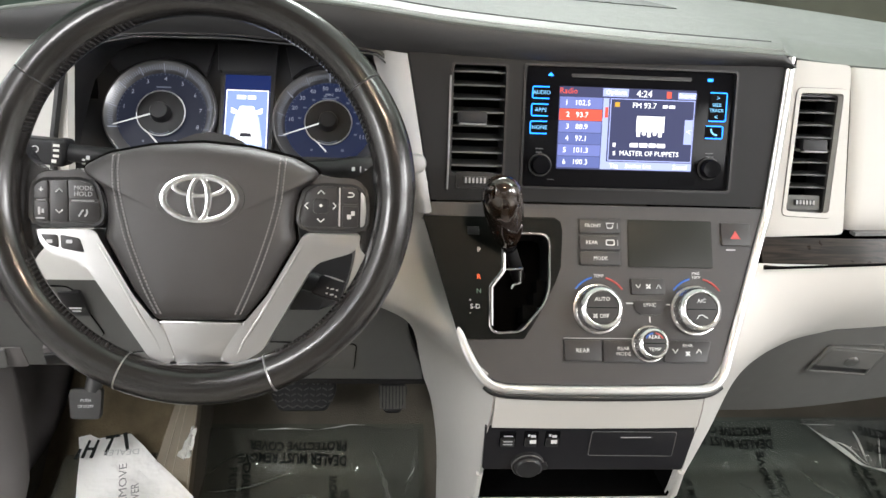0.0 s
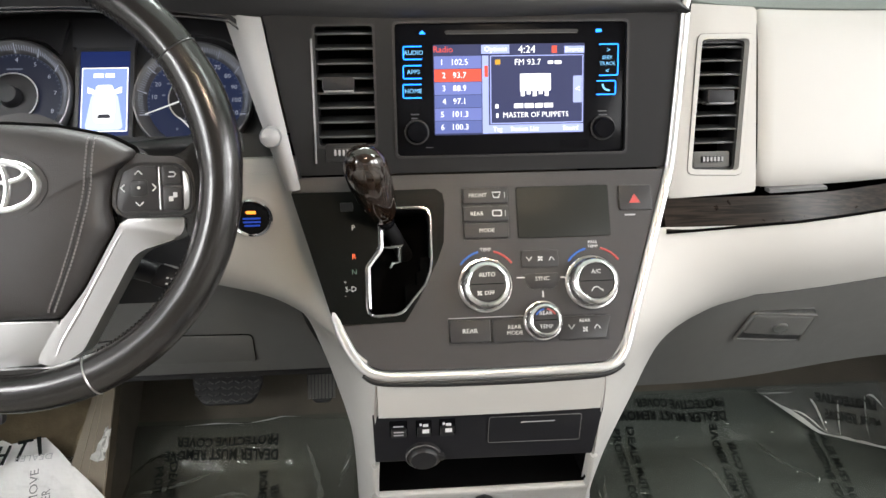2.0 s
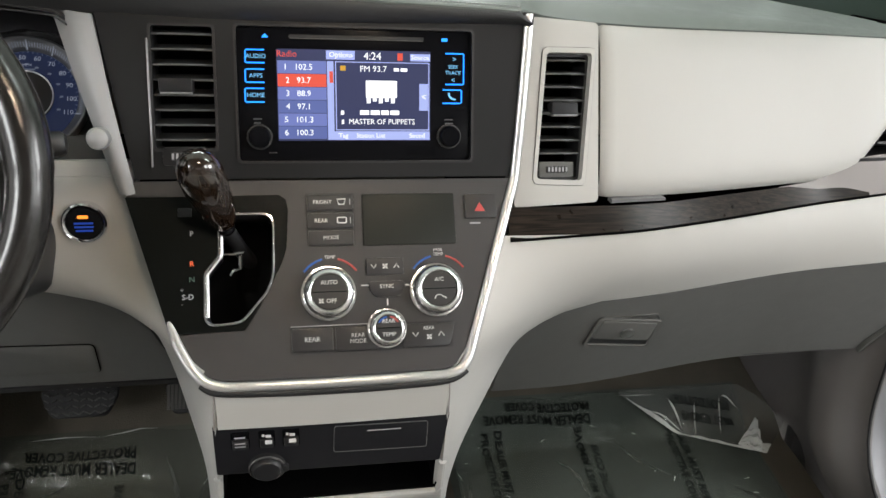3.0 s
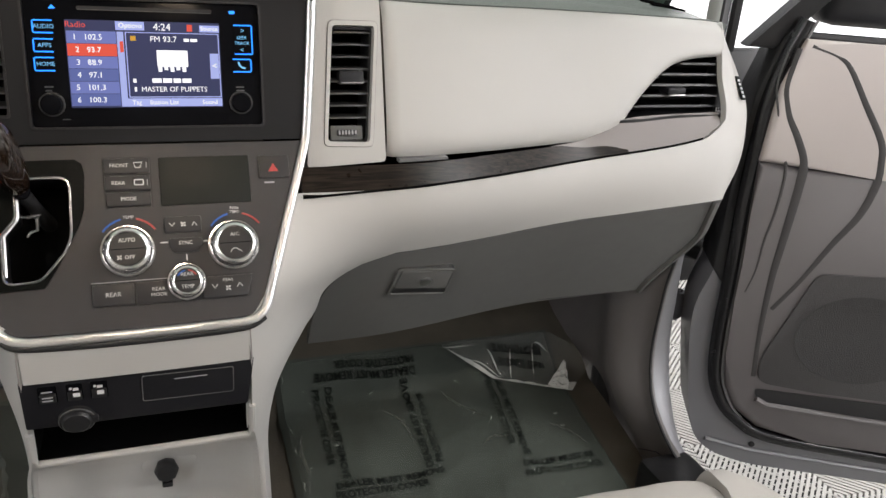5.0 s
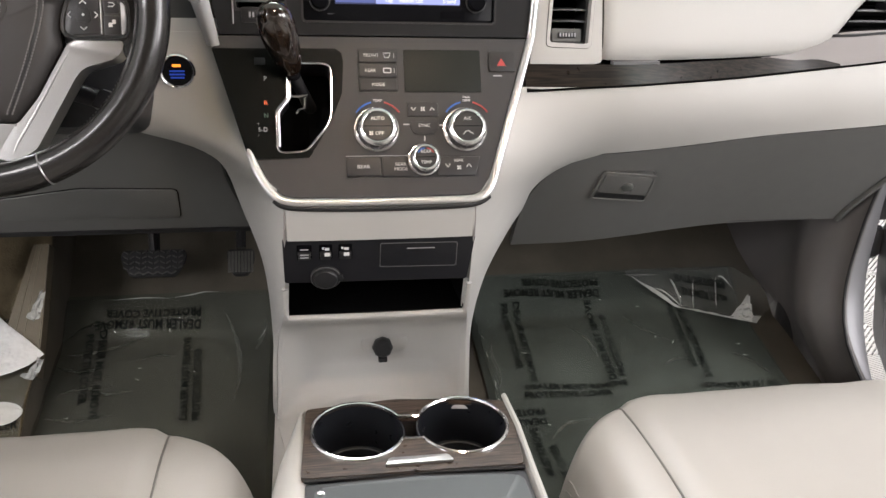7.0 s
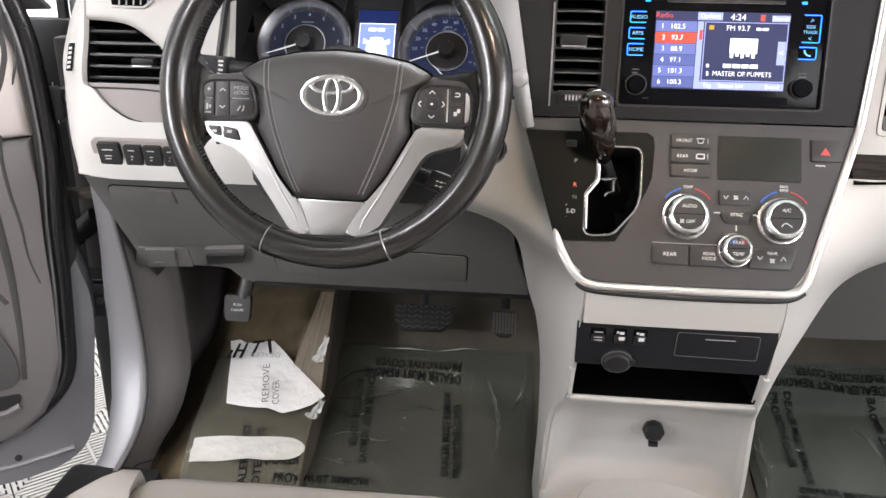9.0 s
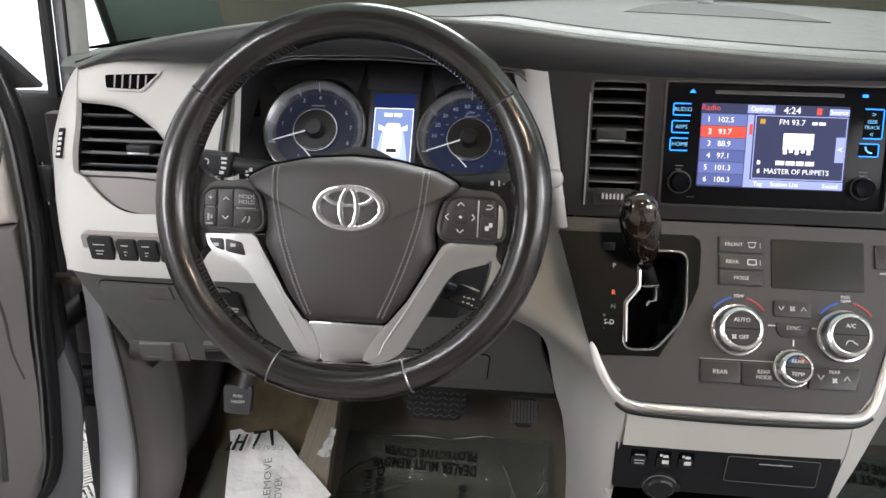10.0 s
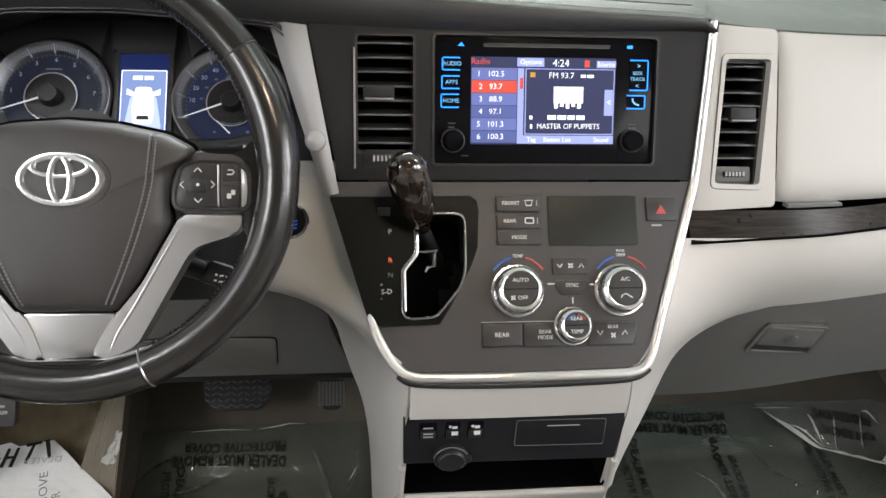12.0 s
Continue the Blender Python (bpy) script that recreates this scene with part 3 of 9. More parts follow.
def flank_point(z, s, side=1):
    xi, xo = x_leg_in(z), (x_leg_out if side > 0 else x_leg_out_left)(z)
    yi = y_low_panel(z)
    if side > 0 and z >= 0.5935:
        xo = 0.32
    if side < 0:
        yo = left_band(0.32, max(0, min(1, (0.712 - z) / 0.07))).y if z > 0.635 else y_knee(0, max(z, 0.44)) - 0.012
    elif z >= 0.5935:
        t = (z_wood_low(0.32) - z) / (z_wood_low(0.32) - z_glove_top(0.32))
        yo = band_low(0.32, max(0, min(1, t))).y
    else:
        yo = leg_depth(z)
    if side < 0:
        xi += 0.007 * bell((z - 0.575) / 0.03) * bell((0.80 - z) / 0.16)
    x = xi + (xo - xi) * s
    f = bell((z - 0.47) / 0.20)
    y = yi + (yo - yi) * (f * math.sin(s * math.pi / 2) + (1 - f) * s ** 1.5)
    if side < 0 and z > 0.60:
        xb = max(x, 0.20)
        top, foot = left_band(xb, 0).z, left_band(xb, 1).z
        back = left_band(xb, max(0, min(1, (top - z) / (top - foot)))).y
        y += (back - 0.002 - y) * bell((z - 0.610) / 0.085)
    return Vector((side * x, y, z))


ZS = steps(0.05, 0.56, 34) + steps(0.57, 0.694, 16)
Z_HIGH = [z_wood_low(0.32) + (z_glove_top(0.32) - z_wood_low(0.32)) * i / 12 for i in range(12, -1, -1)]


def flowing(bm, times):
    """Evens out a sheet between its edges."""
    bmesh.ops.remove_doubles(bm, verts=bm.verts[:], dist=0.0015)
    inner = [v for v in bm.verts if not v.is_boundary]
    for i in range(times):
        bmesh.ops.smooth_vert(bm, verts=inner, factor=0.5, use_axis_x=True, use_axis_y=True, use_axis_z=True)
    return bm


SET_IN = 0.047


def end_cap(bm, side):
    """The pale cheek that wraps the dashboard's end, grown from the band beside it."""
    x_out = lerp_table([(-0.890, 0.848), (-0.862, 0.870), (-0.829, 0.896), (-0.79, 0.911), (-0.746, 0.917), (-0.689, 0.902), (-0.655, 0.883), (-0.630, 0.850)] if side > 0 else
                       [(-0.892, 0.846), (-0.880, 0.864), (-0.850, 0.880), (-0.812, 0.890), (-0.757, 0.890), (-0.695, 0.874), (-0.665, 0.862), (-0.645, 0.848)])
    edge = (lambda t: band_low(0.842, t)) if side > 0 else (lambda t: left_band(0.796, t))
    z_low = edge(0).z

    def f(k, q):
        """k from -1 (top) to 0 where the band begins, and on to 1 along it."""
        if k >= 0:
            p = edge(k)
        else:
            z = z_low + (0.890 - z_low) * -k
            g = bell((z - z_low) / 0.06)
            p = Vector((edge(0).x, edge(0).y * (1 - g) + (y_face(0.84, z) - 0.008) * g, z))
        a = q * math.pi / 2
        x0 = abs(p.x)
        x1 = x_out(-p.z) - (0 if side > 0 else SET_IN)
        return Vector((side * (x0 + (max(x1, x0 + 0.002) - x0) * math.sin(a)), p.y + 0.05 * (1 - math.cos(a)), p.z))
    grid(f, steps(-1, 0, 16) + [i / 12 for i in range(1, 13)], steps(0, 1, 10), bm)
    return f


def airbag_mark(f, side):
    km, qm = -(0.797 - f(0, 0).z) / (0.890 - f(0, 0).z), 0.36 if side > 0 else 0.24
    c0, cu, cv = f(km, qm), f(km, qm + 0.04) - f(km, qm - 0.04), f(km - 0.03, qm) - f(km + 0.03, qm)
    ux, vy = (cu * side).normalized(), cv.normalized()
    nz = ux.cross(vy).normalized()
    m = Matrix((vy.cross(nz), vy, nz)).transposed().to_4x4()
    m.translation = c0 + nz * 0.0014
    label = part("airbag_mark", slab(rrect(-0.0045, -0.019, 0.0045, 0.019, 0.001), -0.002, 0.0006, m), BLACK_INK, dash, "small black embossed mark")
    bars([(-0.003, -0.016 + 0.0065 * i, 0.003, -0.0125 + 0.0065 * i) for i in range(5)], on(m, 0, 0, 0.0007), WHITE_INK, label)


# the pale band runs into the console's side without a joint
bm = grid(lambda z, s: flank_point(z, s, 1), steps(0.05, 0.58, 46) + Z_HIGH, steps(0, 1, 16))
grid(band_low, steps(0.32, 0.842, 48), steps(0, 1, 12), bm)
cheek = end_cap(bm, 1)
part("lower_band", flowing(bm, 14), BEIGE, dash, "smooth pale beige band running into the console", smooth=60, solid=0.010)
airbag_mark(cheek, 1)

glove = thing("glovebox", (0.5, 0.92, 0.5), "closed grey glovebox lid with a recessed pull handle", "glovebox")


def glove_point(u, s):
    z0 = 0.411 + 0.018 * bell(u / 0.9)
    z_top = z_glove_top(0.318 + (0.84 - 0.318) * u)
    # columns run from the curved inner edge to the slanted outer edge
    z = z0 + (z_top - 0.003 - z0) * s
    xl = x_glove_left(z) + 0.003
    xr = 0.809 + 0.041 * bell((z - 0.428) / 0.14) if z < 0.566 else 0.85 - 0.02 * (z - 0.566) / 0.066
    x = xl + (xr - xl) * u
    return Vector((x, y_glove(x, z), z))


def glove_grid(u, s):
    p = glove_point(u, s)
    if p.z > z_glove_top(p.x) - 0.003 and p.x > 0.318:
        p.z = z_glove_top(p.x) - 0.003
        p.y = y_glove(p.x, p.z)
    return p


part("lid", grid(glove_grid, steps(0, 1, 40), steps(0, 1, 24)), GREY, glove, solid=0.012)
GM = plane_at((0, 0.87, 0.56), (0, -0.6, 1.0))


def glove_uv(x, z):
    return (x, (z - 0.56) * math.hypot(1, 0.6))


hp = [glove_uv(*p) for p in ((0.326, 0.508), (0.419, 0.499), (0.4175, 0.553), (0.3315, 0.562))]
GH = on(GM, 0, 0, -0.009)
handle = part("handle", ring(soften(hp, 0.006), soften([(hp[0][0] + 0.004, hp[0][1] + 0.004), (hp[1][0] - 0.004, hp[1][1] + 0.004), (hp[2][0] - 0.004, hp[2][1] - 0.004), (hp[3][0] + 0.004, hp[3][1] - 0.004)], 0.004), -0.012, 0.012, GH), GREY, glove, "grey framed pull recess")
part("recess", slab(soften(hp, 0.005), 0.003, 0.0095, GH), BLACK, handle)
part("lever", slab(soften([(hp[0][0] + 0.007, hp[0][1] + 0.019), (hp[1][0] - 0.006, hp[1][1] + 0.018), (hp[2][0] - 0.005, hp[2][1] - 0.004), (hp[3][0] + 0.005, hp[3][1] - 0.004)], 0.004), 0.006, 0.013, GH, 0.002), GREY, handle)
part("lock", lathe([(0.0085, 0), (0.0085, 0.0155), (0.0065, 0.0165), (0.0015, 0.0165)], on(GH, 0.376, hp[2][1] - 0.021), 20), SATIN, handle, "round silver lock barrel")


def under_point(x, s):
    return Vector((x, 0.985 + 0.25 * s, 0.436 + 0.02 * s))


# near-black sheet painting the shade under the dashboard
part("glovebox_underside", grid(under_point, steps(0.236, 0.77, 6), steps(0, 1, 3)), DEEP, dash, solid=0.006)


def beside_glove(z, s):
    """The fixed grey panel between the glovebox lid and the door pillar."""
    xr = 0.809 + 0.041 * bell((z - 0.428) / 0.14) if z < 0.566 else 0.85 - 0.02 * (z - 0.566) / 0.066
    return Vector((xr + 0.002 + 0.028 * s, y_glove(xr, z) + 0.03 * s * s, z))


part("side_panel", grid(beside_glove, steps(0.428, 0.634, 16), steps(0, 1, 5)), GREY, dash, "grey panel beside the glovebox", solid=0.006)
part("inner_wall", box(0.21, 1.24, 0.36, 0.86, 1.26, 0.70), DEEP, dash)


def out_x(side, x):
    """The driver's end of the dashboard lies nearer to the console."""
    return x if side > 0 else -(x - SET_IN)


def outer_vent(side):
    """The slanted louvre at the dashboard's outer end, with its dark throat."""
    v = thing("air_vent", (side * 0.76, 0.91, 0.79), "wide black louvred corner air vent with curved top", "air vent", "dashboard vents")
    lo, hi = (lambda x: 0.757 + 0.006 * bell((x - 0.68) / 0.1)), (lambda x: z_air_low(x))
    part("throat", grid(lambda x, s: Vector((out_x(side, x), y_face(x, 0.80) + 0.040, 0.735 + 0.12 * s)), steps(0.62, 0.862, 8), steps(0, 1, 3)), DEEP, v, solid=0.004)
    part("floor", grid(lambda x, s: Vector((out_x(side, x), y_face(x, lo(x)) - 0.004 + 0.046 * s, lo(x) - 0.004 + 0.0 * s)), steps(0.655, 0.845, 8), steps(0, 1, 2)), BLACK, v, solid=0.004)
    part("side_wall", grid(lambda y, s: Vector((out_x(side, 0.8475), y_face(0.84, 0.80) + 0.008 + 0.05 * y, 0.745 + 0.088 * s)), steps(0, 1, 4), steps(0, 1, 3)), BLACK, v, solid=0.003)
    for i in range(5):
        z = 0.770 + 0.0148 * i
        xs = 0.668
        while z_air_low(xs) < z + 0.004 and xs < 0.79:
            xs += 0.002
        xl, xr = xs - 0.004, 0.839
        part("slat", grid(lambda x, s: Vector((out_x(side, x), y_face(x, z) + 0.002 + 0.026 * s, z - 0.010 * s + 0.0 * x)), steps(xl, xr, 10), steps(0, 1, 2)), BLACK, v, solid=0.0026)
        # the middle three edges are pale, painted as catching the light
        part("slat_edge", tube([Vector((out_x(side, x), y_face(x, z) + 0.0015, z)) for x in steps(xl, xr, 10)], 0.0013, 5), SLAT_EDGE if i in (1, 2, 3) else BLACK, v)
    xt = 0.762
    tab = part("tab", box(out_x(side, xt) - 0.016, y_face(xt, 0.79) - 0.006, 0.787, out_x(side, xt) + 0.016, y_face(xt, 0.79) + 0.020, 0.798, 0.003), FASCIA, v)
    part("tab_tip", box(out_x(side, xt) - 0.014, y_face(xt, 0.79) - 0.0085, 0.786, out_x(side, xt) + 0.014, y_face(xt, 0.79) - 0.003, 0.7885, 0.001), SATIN, tab, "satin silver tip")
    return v


outer_vent(1)



# driver side: beige face with slim demist vent, corner vent, switch row
z_left_low = lerp_table([(0.60, 0.76), (0.66, 0.766), (0.685, 0.803), (0.709, 0.823), (0.739, 0.839), (0.786, 0.844), (0.845, 0.845)])


def left_face(x, s):
    z0, z1 = z_left_low(x), min(z_band(-x), z_top_edge(x)) + 0.006
    if x < 0.70:
        z1 = z_band(-x) + 0.004
    z = z0 + (z1 - z0) * s
    e = min(s, 1 - s)
    return Vector((-x, y_face(x, z) - 0.008 * (1 - math.exp(-e * 14)) + 0.002 - 0.05 * bell((0.66 - x) / 0.09), z))


part("face_panel", grid(left_face, steps(0.575, 0.795, 24), steps(0, 1, 14)), BEIGE, dash, "pale beige panel beside the instrument hood", solid=0.01)
outer_vent(-1)
demist = thing("demister_vent", (-0.725, 0.94, 0.872), "slim black demister vent slot with upright vanes", "air vent")
DM = plane_at((0, y_face(0.73, 0.872) - 0.0085, 0.872), (0, 0.30, 1.0))
dpts = soften([(-0.757, -0.008), (-0.712, -0.009), (-0.690, 0.0115), (-0.759, 0.008)], 0.003)
part("throat", slab(dpts, -0.004, 0.0008, DM), DEEP, demist)
part("rim", ring(soften([(-0.7595, -0.0105), (-0.710, -0.0115), (-0.686, 0.014), (-0.7615, 0.0105)], 0.004), dpts, -0.003, 0.0009, DM), BEIGE, demist)
for i in range(5):
    u = -0.747 + 0.010 * i
    part("vane", slab([(u, -0.0075), (u + 0.0016, -0.0075), (u + 0.0022, 0.0085), (u + 0.0006, 0.0085)], 0.0006, 0.0018, DM), GREY_INK, demist)


def left_shelf(x, s):
    z0 = 0.714 + 0.002 * bell((x - 0.68) / 0.05) + 0.046 * max(0.0, min(1.0, (x - 0.715) / 0.072)) ** 1.9
    z = z0 + (0.764 - z0) * s
    return Vector((-x, y_face(x, z) - 0.002 - 0.03 * bell((0.66 - x) / 0.08), z))


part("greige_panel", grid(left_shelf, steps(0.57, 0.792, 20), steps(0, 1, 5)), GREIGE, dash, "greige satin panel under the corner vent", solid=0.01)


def left_band(x, s):
    """The pale band below the cluster, out to the driver's door."""
    z0 = 0.717 + 0.046 * max(0.0, min(1.0, (x - 0.715) / 0.072)) ** 1.9 + 0.05 * bell((0.37 - x) / 0.1)
    z1 = 0.642 + 0.012 * bell((x - 0.74) / 0.1) if x > 0.32 else 0.642
    if x < 0.32:
        z1 = 0.600 + 0.042 * bell((x - 0.20) / 0.12)
    z = z0 + (z1 - z0) * s
    y0, y1 = y_face(x, z0) - 0.010, y_knee(x, z1) - 0.012
    y = y0 + (y1 - y0) * s ** 1.4 - 0.008 * math.sin(s * math.pi)
    return Vector((-x, y + end_round(x + SET_IN), z))


bm = grid(left_band, steps(0.19, 0.796, 46), steps(0, 1, 12))
cheek = end_cap(bm, -1)
part("lower_band", flowing(bm, 4), BEIGE, dash, "smooth pale beige band and rounded cheek", smooth=60, solid=0.010)
airbag_mark(cheek, -1)
part("console_flank", flowing(grid(lambda z, s: flank_point(z, s, -1), ZS + steps(0.70, 0.752, 7), steps(0, 1, 16)), 8), BEIGE, dash, "pale beige side of the centre console", solid=0.006)
part("stack_side", grid(lambda z, s: Vector((-x_leg_in(z) - 0.001, y_leg(z) + 0.004 + (0.872 - y_leg(z)) * s, z)), steps(0.60, 0.752, 12), steps(0, 1, 4)), BLACK, dash, "dark side of the centre stack", solid=0.003)

switches = thing("switch_row", (-0.735, 0.87, 0.68), "row of black push switches in a beige recess", "switches")
SW = plane_at((0, 0.860, 0.678), (0, -0.25, 1.0))
part("recess", slab(rrect(-0.777, -0.021, -0.655, 0.018, 0.006), -0.010, -0.0015, SW), BEIGE_DARK, switches)
for u, w, v in ((-0.767, 0.031, 0.016), (-0.731, 0.025, 0.013), (-0.7045, 0.026, 0.013), (-0.677, 0.022, 0.012)):
    b = part("push_switch", slab(rrect(u, -0.017, u + w, v, 0.003), -0.004, 0.0045, SW, 0.002), BLACK, switches)
    bars([(u + 0.007, 0.006, u + w - 0.009, 0.0075), (u + 0.009, -0.003, u + w - 0.012, -0.0015), (u + 0.009, -0.0075, u + w - 0.014, -0.006)], on(SW, 0, 0, 0.0047), WHITE_INK, b)

knee = thing("knee_panel", (-0.5, 0.93, 0.53), "grey knee panel with a closed fuse-box lid", "panel")


def knee_point(u, s):
    z0, z1 = 0.440, 0.640
    x1 = 0.800 - 0.02 * (1 - s)
    z = z0 + (z1 - z0) * s
    x_in = 0.178 + 0.026 * bell((z - 0.44) / 0.12) + 0.085 * bell((z - 0.565) / 0.07)
    x = x_in + (x1 - x_in) * u
    if x > 0.62:
        z = z + (0.012 + 0.02) * bell((x - 0.62) / 0.03) * (1 - s)
    return Vector((-x, y_knee(x, z), z))


part("panel", grid(knee_point, steps(0, 1, 40), steps(0, 1, 14)), GREY, knee, solid=0.012)
KN = plane_at((0, 0.888, 0.61), (0, -0.6, 1.0))


def knee_uv(x, z):
    return (x, (z - 0.61) * math.hypot(1, 0.6))


lid = [knee_uv(*p) for p in ((-0.764, 0.512), (-0.662, 0.520), (-0.585, 0.535), (-0.60, 0.625), (-0.772, 0.628), (-0.776, 0.60))]
part("fuse_lid", slab(soften(lid, 0.01), -0.002, 0.0025, KN, 0.0015), GREY, knee, "grey fuse-box lid")
part("lid_catch", slab(rrect(*knee_uv(-0.713, 0.600), *knee_uv(-0.679, 0.624), 0.003), -0.002, 0.0045, KN, 0.002), GREY_DOOR, knee)
part("lid_gap", tube([KN @ Vector((u, v, 0.0006)) for u, v in soften(lid, 0.01)], 0.0011, 5, True), DEEP, knee)
lid2 = [knee_uv(*p) for p in ((-0.564, 0.468), (-0.274, 0.466), (-0.270, 0.522), (-0.40, 0.526), (-0.566, 0.5))]
part("access_lid", slab(soften(lid2, 0.008), -0.002, 0.0025, KN, 0.0015), GREY, knee)
part("lid_gap", tube([KN @ Vector((u, v, 0.0006)) for u, v in soften(lid2, 0.008)], 0.0011, 5, True), DEEP, knee)
button = part("outlet_switch", slab(rrect(*knee_uv(-0.616, 0.577), *knee_uv(-0.590, 0.619), 0.003), -0.002, 0.005, KN, 0.002), BLACK, knee, "black switch with white marks")
bars([(-0.610, -0.022, -0.596, -0.019), (-0.608, -0.028, -0.598, -0.025)], on(KN, 0, 0, 0.0053), WHITE_INK, button)
part("lever_recess", slab(soften([knee_uv(*p) for p in ((-0.800, 0.463), (-0.702, 0.469), (-0.698, 0.509), (-0.778, 0.508))], 0.003), -0.004, 0.001, KN, 0.0005), KICK, knee)
hood = part("hood_release", slab(soften([knee_uv(*p) for p in ((-0.775, 0.468), (-0.727, 0.471), (-0.718, 0.508), (-0.766, 0.507))], 0.004), -0.004, 0.005, KN, 0.003), GREY, knee, "grey bonnet release lever")
part("lever_lip", slab([knee_uv(*p) for p in ((-0.762, 0.4775), (-0.738, 0.4785), (-0.737, 0.4815), (-0.761, 0.4805))], 0.0045, 0.0060, KN, 0.0006), GREY, hood)
part("lever_bracket", slab([knee_uv(*p) for p in ((-0.7745, 0.437), (-0.748, 0.464), (-0.771, 0.504), (-0.7735, 0.497))], -0.012, -0.0045, KN, 0.001), BLACK, hood, "black bracket under the lever")
rel = part("brake_release", slab(soften([knee_uv(*p) for p in ((-0.672, 0.485), (-0.612, 0.495), (-0.606, 0.512), (-0.669, 0.506))], 0.003), -0.004, 0.010, KN, 0.003), BLACK, knee, "dark release lever")
part("lever_lip", slab(soften([knee_uv(*p) for p in ((-0.670, 0.507), (-0.606, 0.513), (-0.605, 0.522), (-0.667, 0.518))], 0.002), -0.004, 0.008, KN, 0.003), GREY_DOOR, rel)
part("underside", grid(lambda x, s: Vector((-x, 0.985 + 0.22 * s, 0.442 + 0.05 * s)), steps(0.17, 0.61, 6), steps(0, 1, 3)), BLACK, knee, solid=0.006)
part("inner_wall", box(-0.86, 1.24, 0.40, -0.15, 1.26, 0.70), DEEP, dash)


# ---- centre stack ----
stack = thing("centre_stack", (0, 0.80, 0.74), "charcoal centre stack panel edged with a chrome strip", "console panel")
part("upper_panel", plate([(-0.187, 0.0), (0.197, 0.0), (0.207, 0.160), (-0.216, 0.158)], [rrect(-0.168, 0.0275, -0.107, 0.1485, 0.003), rrect(-0.0885, 0.0155, 0.1515, 0.1505, 0.004)], 0.0, UP), PANEL_DARK, stack, solid=0.02)
PLATE = [(-0.156, 0.0458), (-0.0853, 0.0464), (-0.070, 0.070), (-0.050, 0.108), (-0.0435, 0.1256), (-0.0411, 0.165), (-0.043, 0.176), (-0.050, 0.181), (-0.1960, 0.180)]
edge = [(-0.1875, 0.1965), (0.1935, 0.1965), (0.170, 0.127), (0.142, 0.040), (0.134, 0.016), (0.126, 0.004), (0.112, -0.002), (0.0, -0.003), (-0.108, -0.002), (-0.122, 0.003), (-0.133, 0.013), (-0.147, 0.036), (-0.154, 0.0452)]
part("lower_panel", slab(edge + PLATE[1:], -0.02, 0.0, LOW, 0.0008, 1), PANEL, stack)
part("backing", slab([(-0.11, 0.012), (0.11, 0.012), (0.165, 0.19), (-0.165, 0.19), (-0.145, 0.09)], -0.07, -0.058, LOW), DEEP, stack)


def chrome_path():
    pts = [UP @ Vector((0.2105, 0.168, 0.002)), UP @ Vector((0.2075, 0.12, 0.002)), UP @ Vector((0.203, 0.06, 0.002)), UP @ Vector((0.1985, 0.008, 0.002))]
    for u, v in ((0.195, 0.190), (0.184, 0.155), (0.1695, 0.110), (0.1555, 0.066), (0.145, 0.034), (0.138, 0.012), (0.130, 0.0), (0.117, -0.006), (0.09, -0.0075), (0.0, -0.0085), (-0.09, -0.0075), (-0.110, -0.006), (-0.124, -0.001), (-0.136, 0.012), (-0.1475, 0.033), (-0.1532, 0.048), (-0.1582, 0.0625), (-0.1622, 0.078), (-0.1657, 0.0935)):
        pts.append(LOW @ Vector((u, v, 0.001 - 0.004 * bell((-u - 0.150) / 0.015))))
    return pts


STRIP = surface("satin_chrome", (0.60, 0.60, 0.605), 0.34, metal=0.9, var=0.03, rough_var=0.02)


def smoothed(pts, k=5):
    """A smooth line through the given points."""
    out = []
    for i in range(len(pts) - 1):
        a, b, c, d_ = pts[max(0, i - 1)], pts[i], pts[i + 1], pts[min(len(pts) - 1, i + 2)]
        for j in range(k):
            f = j / k
            out.append(0.5 * (2 * b + (c - a) * f + (2 * a - 5 * b + 4 * c - d_) * f ** 2 + (3 * b - a - 3 * c + d_) * f ** 3))
    return out + [pts[-1]]


cp = smoothed(chrome_path())
part("chrome_strip", tube(cp, [0.0051 * min(1.0, 0.40 + (len(cp) - 1 - i) / 34) for i in range(len(cp))], 16, flat=0.62, up=(0, -0.88, 0.47)), STRIP, stack, "bright satin chrome edging strip")
# black tube paints the dark reflection in the chrome's lower facet
part("strip_dark_reflection", tube(smoothed([LOW @ Vector((u, v, -0.0015)) for u, v in ((-0.128, -0.0035), (-0.112, -0.0120), (-0.06, -0.0150), (0.0, -0.0158), (0.06, -0.0152), (0.114, -0.0125), (0.134, -0.0030))]), 0.0042, 10), BLACK, stack, "black tube for the dark reflection under the strip")

# the vent beside the wheel
cv = thing("air_vent", (-0.137, 0.86, 0.84), "tall black louvred centre air vent", "air vent", "dashboard vents")
part("back", slab(rrect(-0.168, 0.027, -0.107, 0.149, 0.002), -0.05, -0.042, UP), DEEP, cv)
part("duct", ring(rrect(-0.1685, 0.027, -0.1065, 0.149, 0.003), rrect(-0.166, 0.030, -0.109, 0.147, 0.003), -0.045, 0.0006, UP), BLACK, cv)
slats(cv, UP, lambda v: (-0.166, -0.109), 0.031, 0.147, 8, -0.002)
vent_tab(cv, UP, -0.1445, 0.090, 0.0, 0.032)
